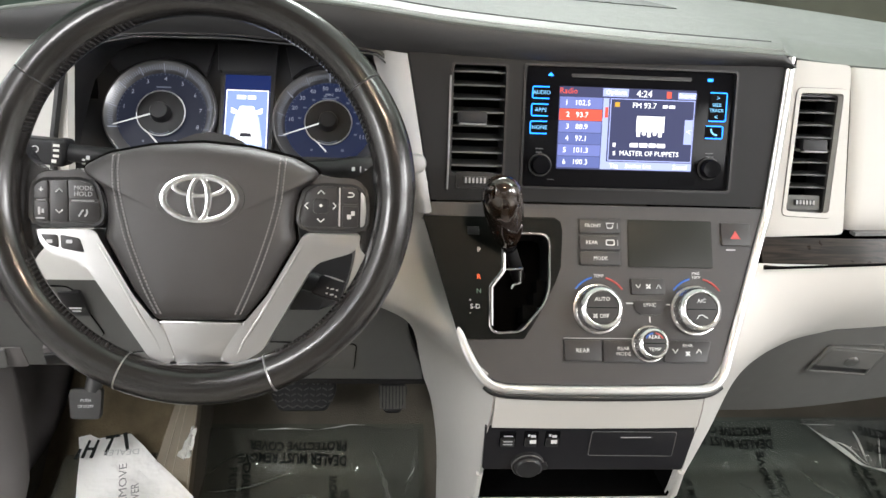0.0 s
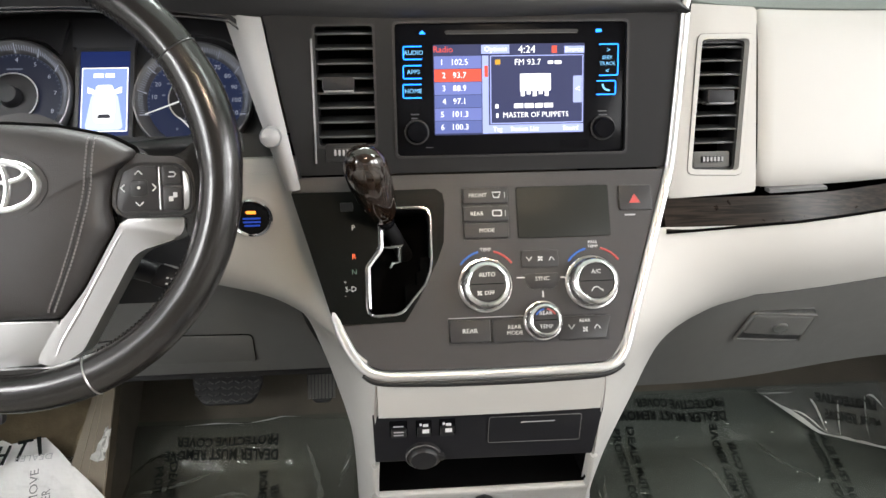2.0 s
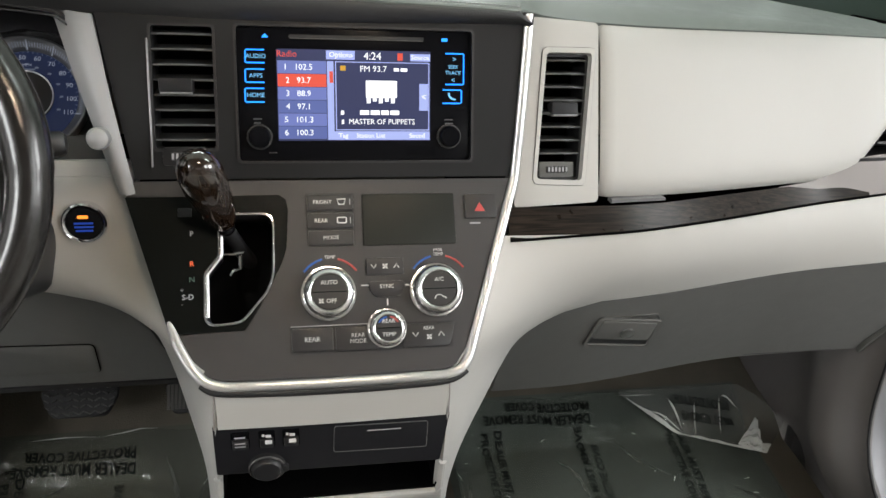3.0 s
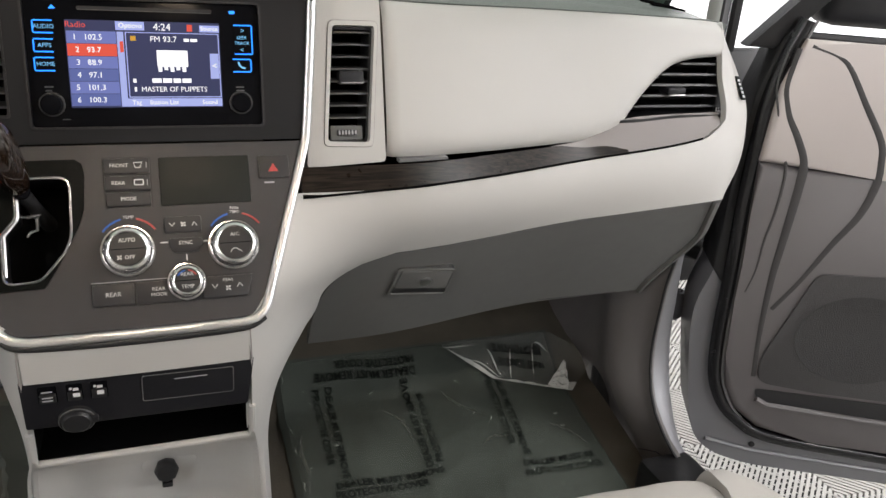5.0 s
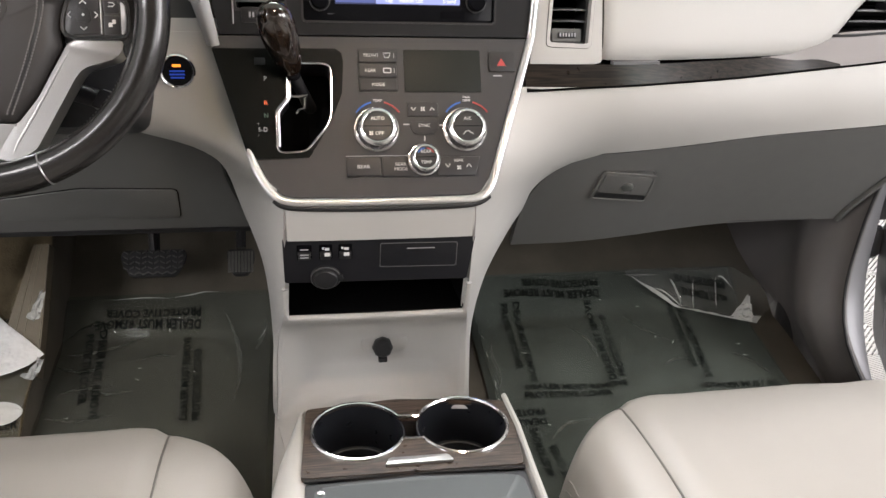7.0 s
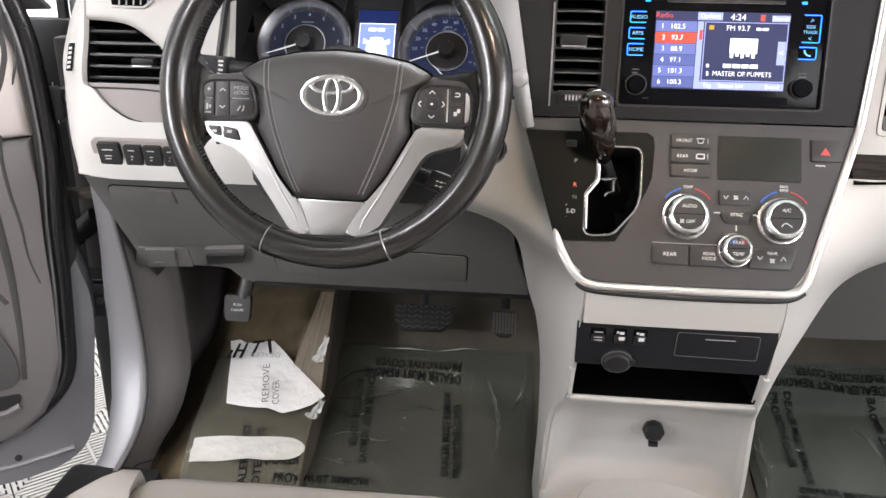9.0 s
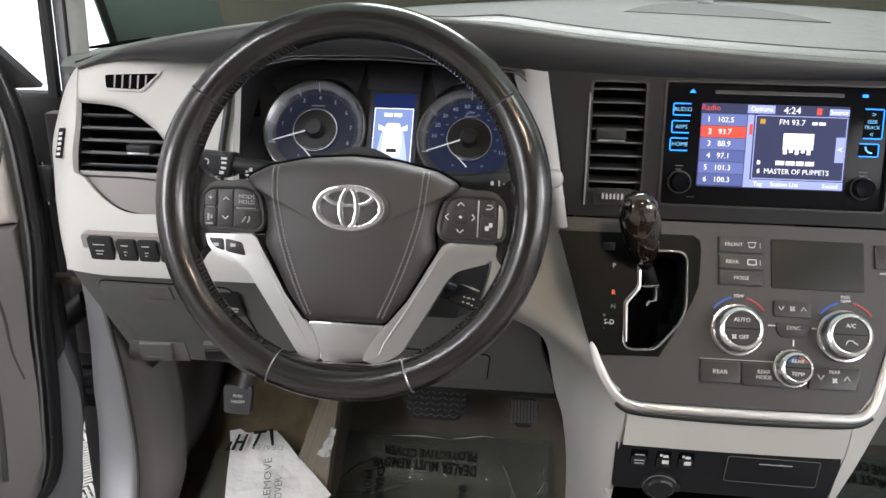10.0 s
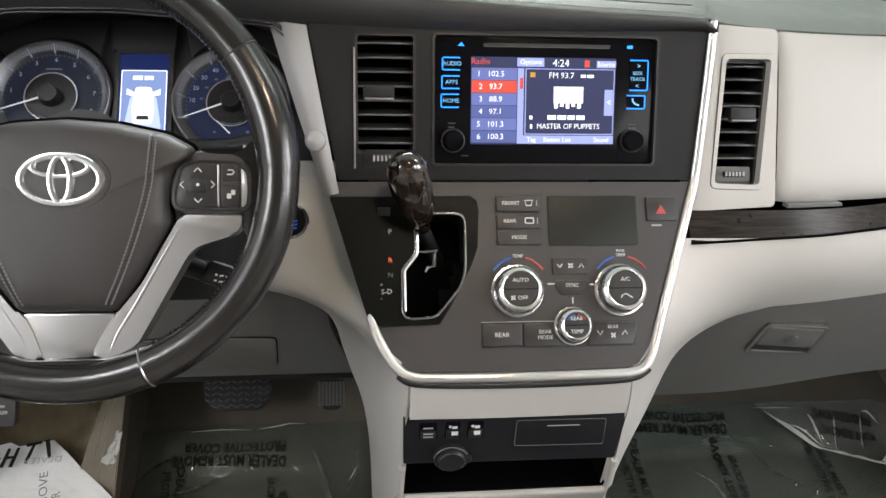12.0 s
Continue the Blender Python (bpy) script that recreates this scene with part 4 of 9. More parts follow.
part("side_trim", tube([UP @ Vector((-0.1695, 0.135, 0.0010)), UP @ Vector((-0.1695, 0.05, 0.0012)), UP @ Vector((-0.170, 0.012, 0.0015))], 0.0011, 6), SILVER_PLASTIC, cv, "thin silver side trim")
thumbwheel(cv, UP, -0.152, 0.0185, -0.127, 0.0265, 0.002)

# the audio unit
audio = thing("audio_unit", (0.03, 0.85, 0.83), "piano-black touchscreen radio, lit, with blue keys", "car radio")
part("fascia", slab(rrect(-0.0875, 0.0165, 0.1505, 0.1495, 0.004), -0.02, -0.004, UP, 0.0015), PIANO, audio)
part("surround", ring(rrect(-0.0893, 0.0148, 0.1523, 0.1512, 0.005), rrect(-0.0868, 0.0172, 0.1498, 0.1488, 0.004), -0.012, 0.0012, UP), BLACK, audio)
A0 = on(UP, 0, 0, -0.0036)
SX0, SX1, SY0, SY1 = -0.0485, 0.1070, 0.0375, 0.1280


def scr(fx, fy, w=0.0):
    return (SX0 + (SX1 - SX0) * fx, SY1 + (SY0 - SY1) * fy)


screen = part("screen", slab(rrect(SX0, SY0, SX1, SY1, 0.001), -0.002, 0.0, A0), SCREEN_BG, audio, "lit navy radio display")


def tile(name, fx0, fy0, fx1, fy1, material, lift=0.0003):
    (u0, v0), (u1, v1) = scr(fx0, fy0), scr(fx1, fy1)
    return part(name, slab([(u0, v1), (u1, v1), (u1, v0), (u0, v0)], lift - 0.0002, lift, A0), material, screen)


def words(string, fx, fy, size, material, wide=1.0, lift=0.0006):
    u, v = scr(fx, fy)
    return lettering(string, size, on(A0, u, v, lift), material, screen, "screen_text", wide)


for i in range(6):
    y0 = 0.125 + 0.1435 * i
    tile("station_entry", 0.005, y0, 0.315, y0 + 0.138, LIT_RED if i == 1 else (SCREEN_ROW, SCREEN_ROW_DARK)[i % 2])
for i, s in enumerate(("1   102.5", "2   93.7", "3   88.9", "4   97.1", "5   101.3", "6   100.3")):
    words(s, 0.135, 0.195 + 0.1435 * i, 0.0082, LIT_WHITE)
tile("scroll_bar", 0.32, 0.125, 0.362, 0.985, SCREEN_LILAC)
tile("scroll_knob", 0.335, 0.235, 0.358, 0.36, LIT_RED, 0.0005)
tile("panel_border", 0.372, 0.125, 0.993, 0.885, SCREEN_LILAC)
tile("panel_fill", 0.379, 0.135, 0.986, 0.873, SCREEN_BG, 0.0005)
tile("artwork", 0.57, 0.33, 0.775, 0.52, LIT_WHITE, 0.0007)
for k in range(5):
    tile("artwork_edge", 0.575 + 0.04 * k, 0.515, 0.60 + 0.04 * k, 0.58 - 0.02 * (k % 2), LIT_WHITE, 0.0007)
tile("side_tab", 0.925, 0.36, 0.984, 0.66, SCREEN_LILAC, 0.0007)
words("<", 0.955, 0.51, 0.009, LIT_WHITE, lift=0.001)
tile("signal_icon", 0.405, 0.17, 0.44, 0.225, glow("amber", (1, 0.55, 0.05), 0.9), 0.0007)
words("Radio", 0.065, 0.055, 0.0088, LIT_RED)
tile("options_key", 0.315, 0.008, 0.50, 0.105, SCREEN_LILAC)
words("Options", 0.41, 0.055, 0.0072, LIT_WHITE)
words("4:24", 0.615, 0.065, 0.0105, LIT_WHITE)
tile("alert_icon", 0.78, 0.025, 0.815, 0.105, LIT_RED)
tile("source_key", 0.865, 0.03, 0.998, 0.11, SCREEN_LILAC)
words("Source", 0.93, 0.07, 0.0066, LIT_WHITE)
words("FM 93.7", 0.62, 0.205, 0.0085, LIT_WHITE, lift=0.001)
for a, b in ((0.755, 0.79), (0.80, 0.845)):
    tile("small_mark", a, 0.19, b, 0.225, LIT_WHITE, 0.0007)
for a, b in ((0.53, 0.59), (0.60, 0.66), (0.67, 0.72), (0.73, 0.79)):
    tile("artist_mark", a, 0.66, b, 0.71, LIT_WHITE, 0.0007)
words("MASTER OF PUPPETS", 0.675, 0.79, 0.0078, LIT_WHITE, 0.95, lift=0.001)
tile("artist_icon", 0.405, 0.665, 0.425, 0.71, LIT_WHITE, 0.0007)
tile("note_icon", 0.41, 0.765, 0.425, 0.815, LIT_WHITE, 0.0007)
tile("foot_bar", 0.32, 0.895, 0.995, 0.99, SCREEN_LILAC)
words("Tag", 0.42, 0.945, 0.0066, LIT_WHITE)
words("Station List", 0.60, 0.945, 0.0066, LIT_WHITE)
words("Sound", 0.91, 0.945, 0.0066, LIT_WHITE)
part("disc_slot", slab(rrect(-0.036, 0.1385, 0.100, 0.1420, 0.0015), -0.001, 0.0004, A0), BLACK, audio)
part("slot_lip", tube([A0 @ Vector((-0.035, 0.1383, 0.0006)), A0 @ Vector((0.099, 0.1383, 0.0006))], 0.0004, 5), SLAT_EDGE, audio)
for u0, v0, u1, v1, s in ((-0.0785, 0.1140, -0.0600, 0.1265, "AUDIO"), (-0.0790, 0.0950, -0.0605, 0.1077, "APPS"), (-0.0797, 0.0757, -0.0610, 0.0890, "HOME")):
    k = part("side_key", slab(rrect(u0, v0, u1, v1, 0.001), -0.001, 0.0004, A0), PIANO, audio)
    stroke([[(u1, v1), (u0 + 0.001, v1), (u0, v1 - 0.001), (u0, v0 + 0.001), (u0 + 0.001, v0), (u1, v0)]], 0.0007, on(A0, 0, 0, 0.0006), LIT_BLUE, k, "key_outline")
    lettering(s, 0.0062, on(A0, (u0 + u1) / 2 + 0.001, (v0 + v1) / 2, 0.0006), LIT_CYAN, k)
for u0, v0, u1, v1, s in ((0.1225, 0.0953, 0.1420, 0.1265, "seek"), (0.1200, 0.0760, 0.1398, 0.0897, "phone")):
    k = part("side_key", slab(rrect(u0, v0, u1, v1, 0.001), -0.001, 0.0004, A0), PIANO, audio)
    stroke([[(u0, v1), (u1 - 0.001, v1), (u1, v1 - 0.001), (u1, v0 + 0.001), (u1 - 0.001, v0), (u0, v0)]], 0.0007, on(A0, 0, 0, 0.0006), LIT_BLUE, k, "key_outline")
    if s == "seek":
        lettering(">", 0.0075, on(A0, u0 + 0.0095, v1 - 0.006, 0.0006), LIT_CYAN, k)
        lettering("SEEK", 0.0052, on(A0, u0 + 0.0085, v1 - 0.0135, 0.0006), LIT_CYAN, k)
        lettering("TRACK", 0.0052, on(A0, u0 + 0.0085, v1 - 0.0195, 0.0006), LIT_CYAN, k)
        lettering("<", 0.0075, on(A0, u0 + 0.0085, v1 - 0.027, 0.0006), LIT_CYAN, k)
    else:
        stroke([[(0.1262, 0.0867), (0.1268, 0.0835), (0.1295, 0.0808), (0.1335, 0.0797)]], 0.0011, on(A0, 0, 0, 0.0006), LIT_CYAN, k, "handset_icon")
part("eject_icon", slab([(-0.0625, 0.1385), (-0.0555, 0.1385), (-0.059, 0.1425)], -0.0002, 0.0003, A0), LIT_BLUE, audio)
part("play_icon", slab(rrect(0.1185, 0.1385, 0.1245, 0.1417, 0.0005), -0.0002, 0.0003, A0), LIT_BLUE, audio)


def turn_knob(parent, m, u, v, r, h, material, name="knob", n=28):
    k = part(name, lathe([(r * 1.08, 0), (r * 1.06, h * 0.3), (r, h * 0.45), (r * 0.97, h * 0.92), (r * 0.9, h), (0.001, h * 0.96)], on(m, u, v), n), material, parent)
    return k


for u, v in ((-0.0668, 0.0412), (0.1268, 0.0420)):
    k = turn_knob(audio, A0, u, v, 0.0105, 0.011, PIANO)
    part("knob_ring", lathe([(0.0128, 0), (0.0128, 0.0015), (0.0118, 0.0018)], on(A0, u, v, 0.0002), 28), BLACK, k)
bars([(-0.0725, 0.0585, -0.064, 0.0598), (-0.072, 0.0545, -0.0655, 0.0558), (0.122, 0.0585, 0.131, 0.0597), (0.1225, 0.0548, 0.1315, 0.056), (-0.058, 0.025, -0.05, 0.0258)], on(A0, 0, 0, 0.0002), surface("dim_ink", (0.07, 0.07, 0.075), 0.5), audio)
part("card_door", slab(rrect(0.082, 0.0225, 0.112, 0.0305, 0.001), -0.001, 0.0004, A0), PIANO, audio)

# climate controls
climate = thing("climate_control", (0.06, 0.79, 0.68), "climate panel with three silver-ringed knobs and a dark display", "climate control")


def key(u0, v0, u1, v1, text="", size=0.006, lift=0.0025, pts=None):
    k = part("key", slab(pts or rrect(u0, v0, u1, v1, 0.0018), -0.003, lift, LOW, 0.0009), BLACK_KEY, climate)
    if text:
        for i, line in enumerate(text.split("/")):
            nlines = text.count("/") + 1
            lettering(line, size, on(LOW, (u0 + u1) / 2, (v0 + v1) / 2 + (nlines - 1) * size * 0.5 - i * size, lift + 0.0003), WHITE_INK, k)
    return k


key_recess = slab(rrect(-0.0235, 0.1270, 0.0255, 0.1822, 0.002), -0.002, 0.0006, LOW)
part("key_bed", key_recess, BLACK, climate)
k = key(-0.0222, 0.1640, 0.0242, 0.1806)
lettering("FRONT", 0.0058, on(LOW, -0.0068, 0.1725, 0.0028), WHITE_INK, k)
stroke([[(0.008, 0.1755), (0.0165, 0.1755), (0.0148, 0.1700), (0.0097, 0.1700)]], 0.0007, on(LOW, 0, 0, 0.0028), WHITE_INK, k, "demist_icon", True)
bars([(0.0205, 0.1695, 0.0213, 0.1755)], on(LOW, 0, 0, 0.0027), GREY_INK, k)
k = key(-0.0222, 0.1456, 0.0240, 0.1613)
lettering("REAR", 0.0058, on(LOW, -0.0085, 0.1535, 0.0028), WHITE_INK, k)
stroke([rrect(0.0078, 0.151, 0.0168, 0.1565, 0.001)], 0.0007, on(LOW, 0, 0, 0.0028), WHITE_INK, k, "demist_icon", True)
bars([(0.0205, 0.1505, 0.0213, 0.1565)], on(LOW, 0, 0, 0.0027), GREY_INK, k)
key(-0.0218, 0.1285, 0.0238, 0.1435, "MODE", 0.0056)
display = part("display", slab(rrect(0.0331, 0.1270, 0.1300, 0.1808, 0.002), -0.002, 0.0012, LOW, 0.0008), LCD_OFF, climate, "unlit grey climate display")
k = key(0.1408, 0.1532, 0.1750, 0.1792)
part("warning_triangle", slab([(0.1508, 0.1605), (0.1624, 0.1605), (0.1566, 0.1700)], -0.0003, 0.0003, on(LOW, 0, 0, 0.0028)), RED_INK, k, "red warning triangle")
bars([(0.1460, 0.1475, 0.1572, 0.1492)], on(LOW, 0, 0, 0.0004), GREY_INK, climate)
k = key(0.0352, 0.0965, 0.0733, 0.1142)
for pts in ([(0.0400, 0.1075), (0.0427, 0.1035), (0.0454, 0.1075)], [(0.0632, 0.1035), (0.0659, 0.1075), (0.0686, 0.1035)]):
    stroke([pts], 0.0005, on(LOW, 0, 0, 0.0028), WHITE_INK, k, "arrow")


def fan_icon(m, parent, s=1.0):
    bm = bmesh.new()
    for a in (0, 90, 180, 270):
        slab([(0, 0), (0.0022 * s, 0.0008 * s), (0.0026 * s, 0.0026 * s), (0.0006 * s, 0.0022 * s)], 0, 0.0002, m @ pose(0, 0, 0, 0, 0, a), bm=bm)
    part("fan_icon", bm, WHITE_INK, parent)


fan_icon(on(LOW, 0.0543, 0.1055, 0.0027), k)
part("sync_key", slab(soften([(0.0435, 0.0745), (0.0680, 0.0745), (0.0738, 0.0830), (0.0738, 0.0905), (0.0378, 0.0905), (0.0378, 0.0830)], 0.003), -0.002, 0.0016, LOW, 0.0008), BLACK_KEY, climate)
lettering("SYNC", 0.0058, on(LOW, 0.0555, 0.0850, 0.0019), WHITE_INK, climate)
bars([(0.0295, 0.0862, 0.0375, 0.0875), (0.0745, 0.0852, 0.0835, 0.0865), (0.0550, 0.0660, 0.0563, 0.0725)], on(LOW, 0, 0, 0.0003), WHITE_INK, climate)


DIALSILVER = surface("dial_silver", (0.66, 0.655, 0.65), 0.22, metal=1.0, grain=0.05, grain_scale=1500, var=0.04)


def dial(u, v, r, h, lines, size):
    d = part("dial", lathe([(r * 1.03, -0.002), (r * 1.03, h * 0.12), (r * 1.0, h * 0.19), (r * 0.93, h * 0.20), (r * 0.905, h * 0.26), (r * 0.885, h * 0.72), (r * 0.86, h * 0.86), (r * 0.80, h * 0.95), (r * 0.70, h * 1.0), (r * 0.665, h * 0.985), (r * 0.655, h * 0.9), (0.001, h * 0.9)], on(LOW, u, v), 40), DIALSILVER, climate, "broad silver ring knob")
    part("dial_cap", lathe([(r * 0.648, h * 0.6), (r * 0.648, h * 0.95), (r * 0.62, h * 0.99), (0.001, h * 1.0)], on(LOW, u, v), 36), BLACK_KEY, d, "black push centre")
    if len(lines) == 2:
        bars([(-r * 0.62, -0.0004, r * 0.62, 0.0004)], on(LOW, u, v, h * 1.0), DEEP, d, "split_line")
    for i, s in enumerate(lines):
        if s:
            lettering(s, size, on(LOW, u, v + (0.5 - i) * r * 0.66, h * 1.01 + 0.0003), WHITE_INK, d)
    return d


d = dial(-0.0035, 0.0800, 0.0275, 0.022, ("AUTO", "  OFF"), 0.0060)
fan_icon(on(LOW, -0.0118, 0.0712, 0.0225), d, 0.9)
d = dial(0.1060, 0.0795, 0.0275, 0.022, ("A/C", ""), 0.0060)
stroke([[(0.1005, 0.0692), (0.1020, 0.0722), (0.1040, 0.0732), (0.1075, 0.0732), (0.1090, 0.0712), (0.1118, 0.0705), (0.1118, 0.0690)]], 0.0005, on(LOW, 0, 0, 0.0225), WHITE_INK, d, "recirculation_icon")
d = dial(0.0535, 0.0425, 0.0200, 0.019, ("REAR", "TEMP"), 0.0056)
for sgn, mtl in ((1, BLUE_INK), (-1, RED_INK)):
    stroke([[(0.0535 + 0.011 * math.cos(radians(90 + sgn * a)), 0.0425 + 0.011 * math.sin(radians(90 + sgn * a))) for a in (8, 25, 45, 60)]], 0.0008, on(LOW, 0, 0, 0.0193), mtl, d, "temperature_arc")
for u, v in ((-0.001, 0.083), (0.1100, 0.083)):
    for sgn, mtl in ((1, BLUE_INK), (-1, RED_INK)):
        stroke([[(u + 0.0325 * math.cos(radians(90 + sgn * a)), v + 0.0325 * math.sin(radians(90 + sgn * a))) for a in (14, 24, 34, 44, 54)]], 0.0011, on(LOW, 0, 0, 0.0003), mtl, climate, "temperature_arc")
lettering("TEMP", 0.0048, on(LOW, -0.001, 0.1165, 0.0003), WHITE_INK, climate)
lettering("PASS", 0.0045, on(LOW, 0.110, 0.1210, 0.0003), WHITE_INK, climate)
lettering("TEMP", 0.0045, on(LOW, 0.110, 0.1165, 0.0003), WHITE_INK, climate)
part("key_bed", slab(rrect(-0.0425, 0.0208, 0.1215, 0.0478, 0.002), -0.002, 0.0006, LOW), BLACK, climate)
part("key_trim", tube([LOW @ Vector((-0.042, 0.0480, 0.001)), LOW @ Vector((0.035, 0.0480, 0.001))], 0.0005, 5), GREY_INK, climate)
key(-0.0412, 0.0232, -0.0005, 0.0458, "REAR", 0.0066)
key(0.0020, 0.0222, 0.0466, 0.0458, "REAR/MODE", 0.0058)
k = key(0.0700, 0.0222, 0.1235, 0.0458, pts=soften([(0.0690, 0.0222), (0.1170, 0.0222), (0.1240, 0.0458), (0.0740, 0.0458)], 0.002))
lettering("REAR", 0.0048, on(LOW, 0.0965, 0.0408, 0.0028), WHITE_INK, k)
fan_icon(on(LOW, 0.0965, 0.0320, 0.0027), k)
for pts in ([(0.0795, 0.0370), (0.0825, 0.0325), (0.0855, 0.0370)], [(0.1060, 0.0325), (0.1090, 0.0370), (0.1120, 0.0325)]):
    stroke([pts], 0.0005, on(LOW, 0, 0, 0.0028), WHITE_INK, k, "arrow")

# gear selector
gear = thing("gear_selector", (-0.11, 0.80, 0.68), "gear lever with dark wood knob in a chrome-edged gate", "gear lever")
GATE = [(-0.1087, 0.1585), (-0.1087, 0.121), (-0.123, 0.1032), (-0.1225, 0.0600), (-0.1195, 0.0545), (-0.1133, 0.0528), (-0.0930, 0.0540), (-0.0860, 0.0570), (-0.0638, 0.0830), (-0.0582, 0.0960), (-0.0568, 0.1070), (-0.0562, 0.1530), (-0.0585, 0.1595), (-0.0646, 0.1622), (-0.100, 0.1622)]
part("gate_plate", plate(PLATE, [GATE], 0.0015, LOW), GATE_BLACK, gear, "dull black gate plate", solid=0.004)
part("gate_well", ring([(u, v) for u, v in GATE], [(u * 0.995 - 0.0004, v * 0.995 + 0.0005) for u, v in GATE], -0.05, 0.001, LOW), BLACK, gear)
# floor and steps near-black, so the gate's shade is in the colour
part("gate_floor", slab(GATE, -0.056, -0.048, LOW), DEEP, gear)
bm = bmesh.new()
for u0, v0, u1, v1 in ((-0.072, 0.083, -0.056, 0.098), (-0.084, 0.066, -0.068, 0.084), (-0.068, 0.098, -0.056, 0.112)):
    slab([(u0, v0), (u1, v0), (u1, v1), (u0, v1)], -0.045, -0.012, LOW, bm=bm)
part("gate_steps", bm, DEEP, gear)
part("gate_trim", tube([LOW @ Vector((u, v, 0.0025)) for u, v in soften(GATE, 0.004, 3)], 0.0014, 8, True), CHROME, gear, "chrome gate edging")
part("gate_wall", tube([LOW @ Vector((u, v, -0.0005)) for u, v in ((-0.1068, 0.1520), (-0.1066, 0.1220), (-0.1075, 0.1195), (-0.1205, 0.1030), (-0.1205, 0.0610))], 0.0021, 8), SATIN, gear, "satin inner gate wall")
part("gate_tooth", tube([LOW @ Vector((u, v, -0.001)) for u, v in ((-0.1045, 0.1225), (-0.0955, 0.1222), (-0.0850, 0.1243), (-0.0885, 0.1200), (-0.0888, 0.1075), (-0.0955, 0.1058), (-0.0985, 0.1010))], [0.0016, 0.0019, 0.0014, 0.0022, 0.0022, 0.0017, 0.0014], 8), CHROME, gear, "satin gate tooth")
for v, s, mt in ((0.1430, "P", WHITE_INK), (0.1135, "R", LIT_AMBER_RED), (0.0980, "N", LIT_GREEN), (0.0810, "S-D", WHITE_INK)):
    lettering(s, 0.0074, on(LOW, -0.1345 - (0.004 if len(s) > 1 else 0), v, 0.0018), mt, gear)
lettering("+", 0.006, on(LOW, -0.1440, 0.0880, 0.0018), GREY_INK, gear)
lettering("-", 0.006, on(LOW, -0.1440, 0.0745, 0.0018), GREY_INK, gear)
part("lock_release", slab(rrect(-0.1470, 0.1600, -0.1340, 0.1690, 0.001), 0.0, 0.0019, LOW, 0.0005), BLACK, gear)
neck, crown = Vector((-0.1010, 0.811, 0.708)), Vector((-0.1245, 0.762, 0.797))
ax = (crown - neck).normalized()
kx = Vector((1, 0, 0)) - ax * ax.x
kx.normalize()
KM = Matrix((kx, ax.cross(kx), ax)).transposed().to_4x4()
KM.translation = neck
L_K = (crown - neck).length
prof = [(0.0080, 0.004), (0.0110, 0.008), (0.0148, 0.016), (0.0180, 0.029), (0.0205, 0.046), (0.0222, 0.064), (0.0222, 0.078), (0.0200, 0.090), (0.0150, 0.098), (0.0075, 0.1025), (0.0005, 0.1035)]
knob = part("knob", lathe([(r, h * L_K / 0.1035) for r, h in prof], KM, 32, sx=0.97, sy=0.85), KNOBWOOD, gear, "polished dark wood gear knob")
part("lever_shaft", tube([neck, neck - ax * 0.03 + Vector((0.004, 0, 0)), neck - ax * 0.075 + Vector((0.008, 0.01, 0))], [0.0075, 0.0075, 0.009], 14), BLACK, gear)
part("shaft_collar", lathe([(0.0078, -0.002), (0.0088, 0.0), (0.0088, 0.004), (0.0078, 0.006)], KM, 24), PIANO, gear)


# ---- instrument cluster ----
cluster = thing("instrument_cluster", (-0.40, 0.93, 0.82), "instrument cluster with two blue dials and a lit display", "instruments")
DARKFACE = surface("cluster_black", (0.028, 0.028, 0.030), 0.45, grain=0.2, grain_scale=1200)
part("back_panel", slab(rrect(-0.20, -0.085, 0.175, 0.105, 0.03, 6), -0.03, -0.012, DIAL), DARKFACE, cluster)


def hood_point(a, s):
    """The shroud from the brow's lip (s 0) back to the dials (s 1)."""
    lip = [(-0.592, 0.842, 0.700), (-0.588, 0.850, 0.80), (-0.578, 0.868, 0.875), (-0.555, 0.874, 0.902), (-0.50, 0.873, 0.914), (-0.40, 0.872, 0.916), (-0.30, 0.872, 0.910), (-0.25, 0.872, 0.905), (-0.226, 0.870, 0.885), (-0.214, 0.850, 0.80), (-0.200, 0.835, 0.70)]
    back = [(-0.590, 0.92, 0.70), (-0.588, 0.93, 0.79), (-0.575, 0.955, 0.85), (-0.55, 0.975, 0.885), (-0.50, 0.985, 0.90), (-0.40, 0.986, 0.903), (-0.30, 0.985, 0.90), (-0.255, 0.975, 0.885), (-0.236, 0.955, 0.85), (-0.226, 0.93, 0.79), (-0.215, 0.92, 0.70)]
    i = min(int(a), 9)
    f = a - i
    p = Vector(lip[i]).lerp(Vector(lip[i + 1]), f)
    q = Vector(back[i]).lerp(Vector(back[i + 1]), f)
    return p.lerp(q, s)


part("shroud", grid(hood_point, steps(0, 9.1, 40), steps(0, 1, 6)), BLACK, cluster, "matt black shroud", solid=-0.004)
part("brow_line", tube([hood_point(a, -0.01) + Vector((0, 0, -0.003)) for a in steps(3.2, 8.2, 26)], 0.0010, 5), PAD_DARK, cluster)
part("cover_sheet", slab([(-0.2, -0.10), (0.185, -0.10), (0.185, -0.055), (-0.2, -0.055)], -0.03, 0.02, DIAL), BLACK, cluster)


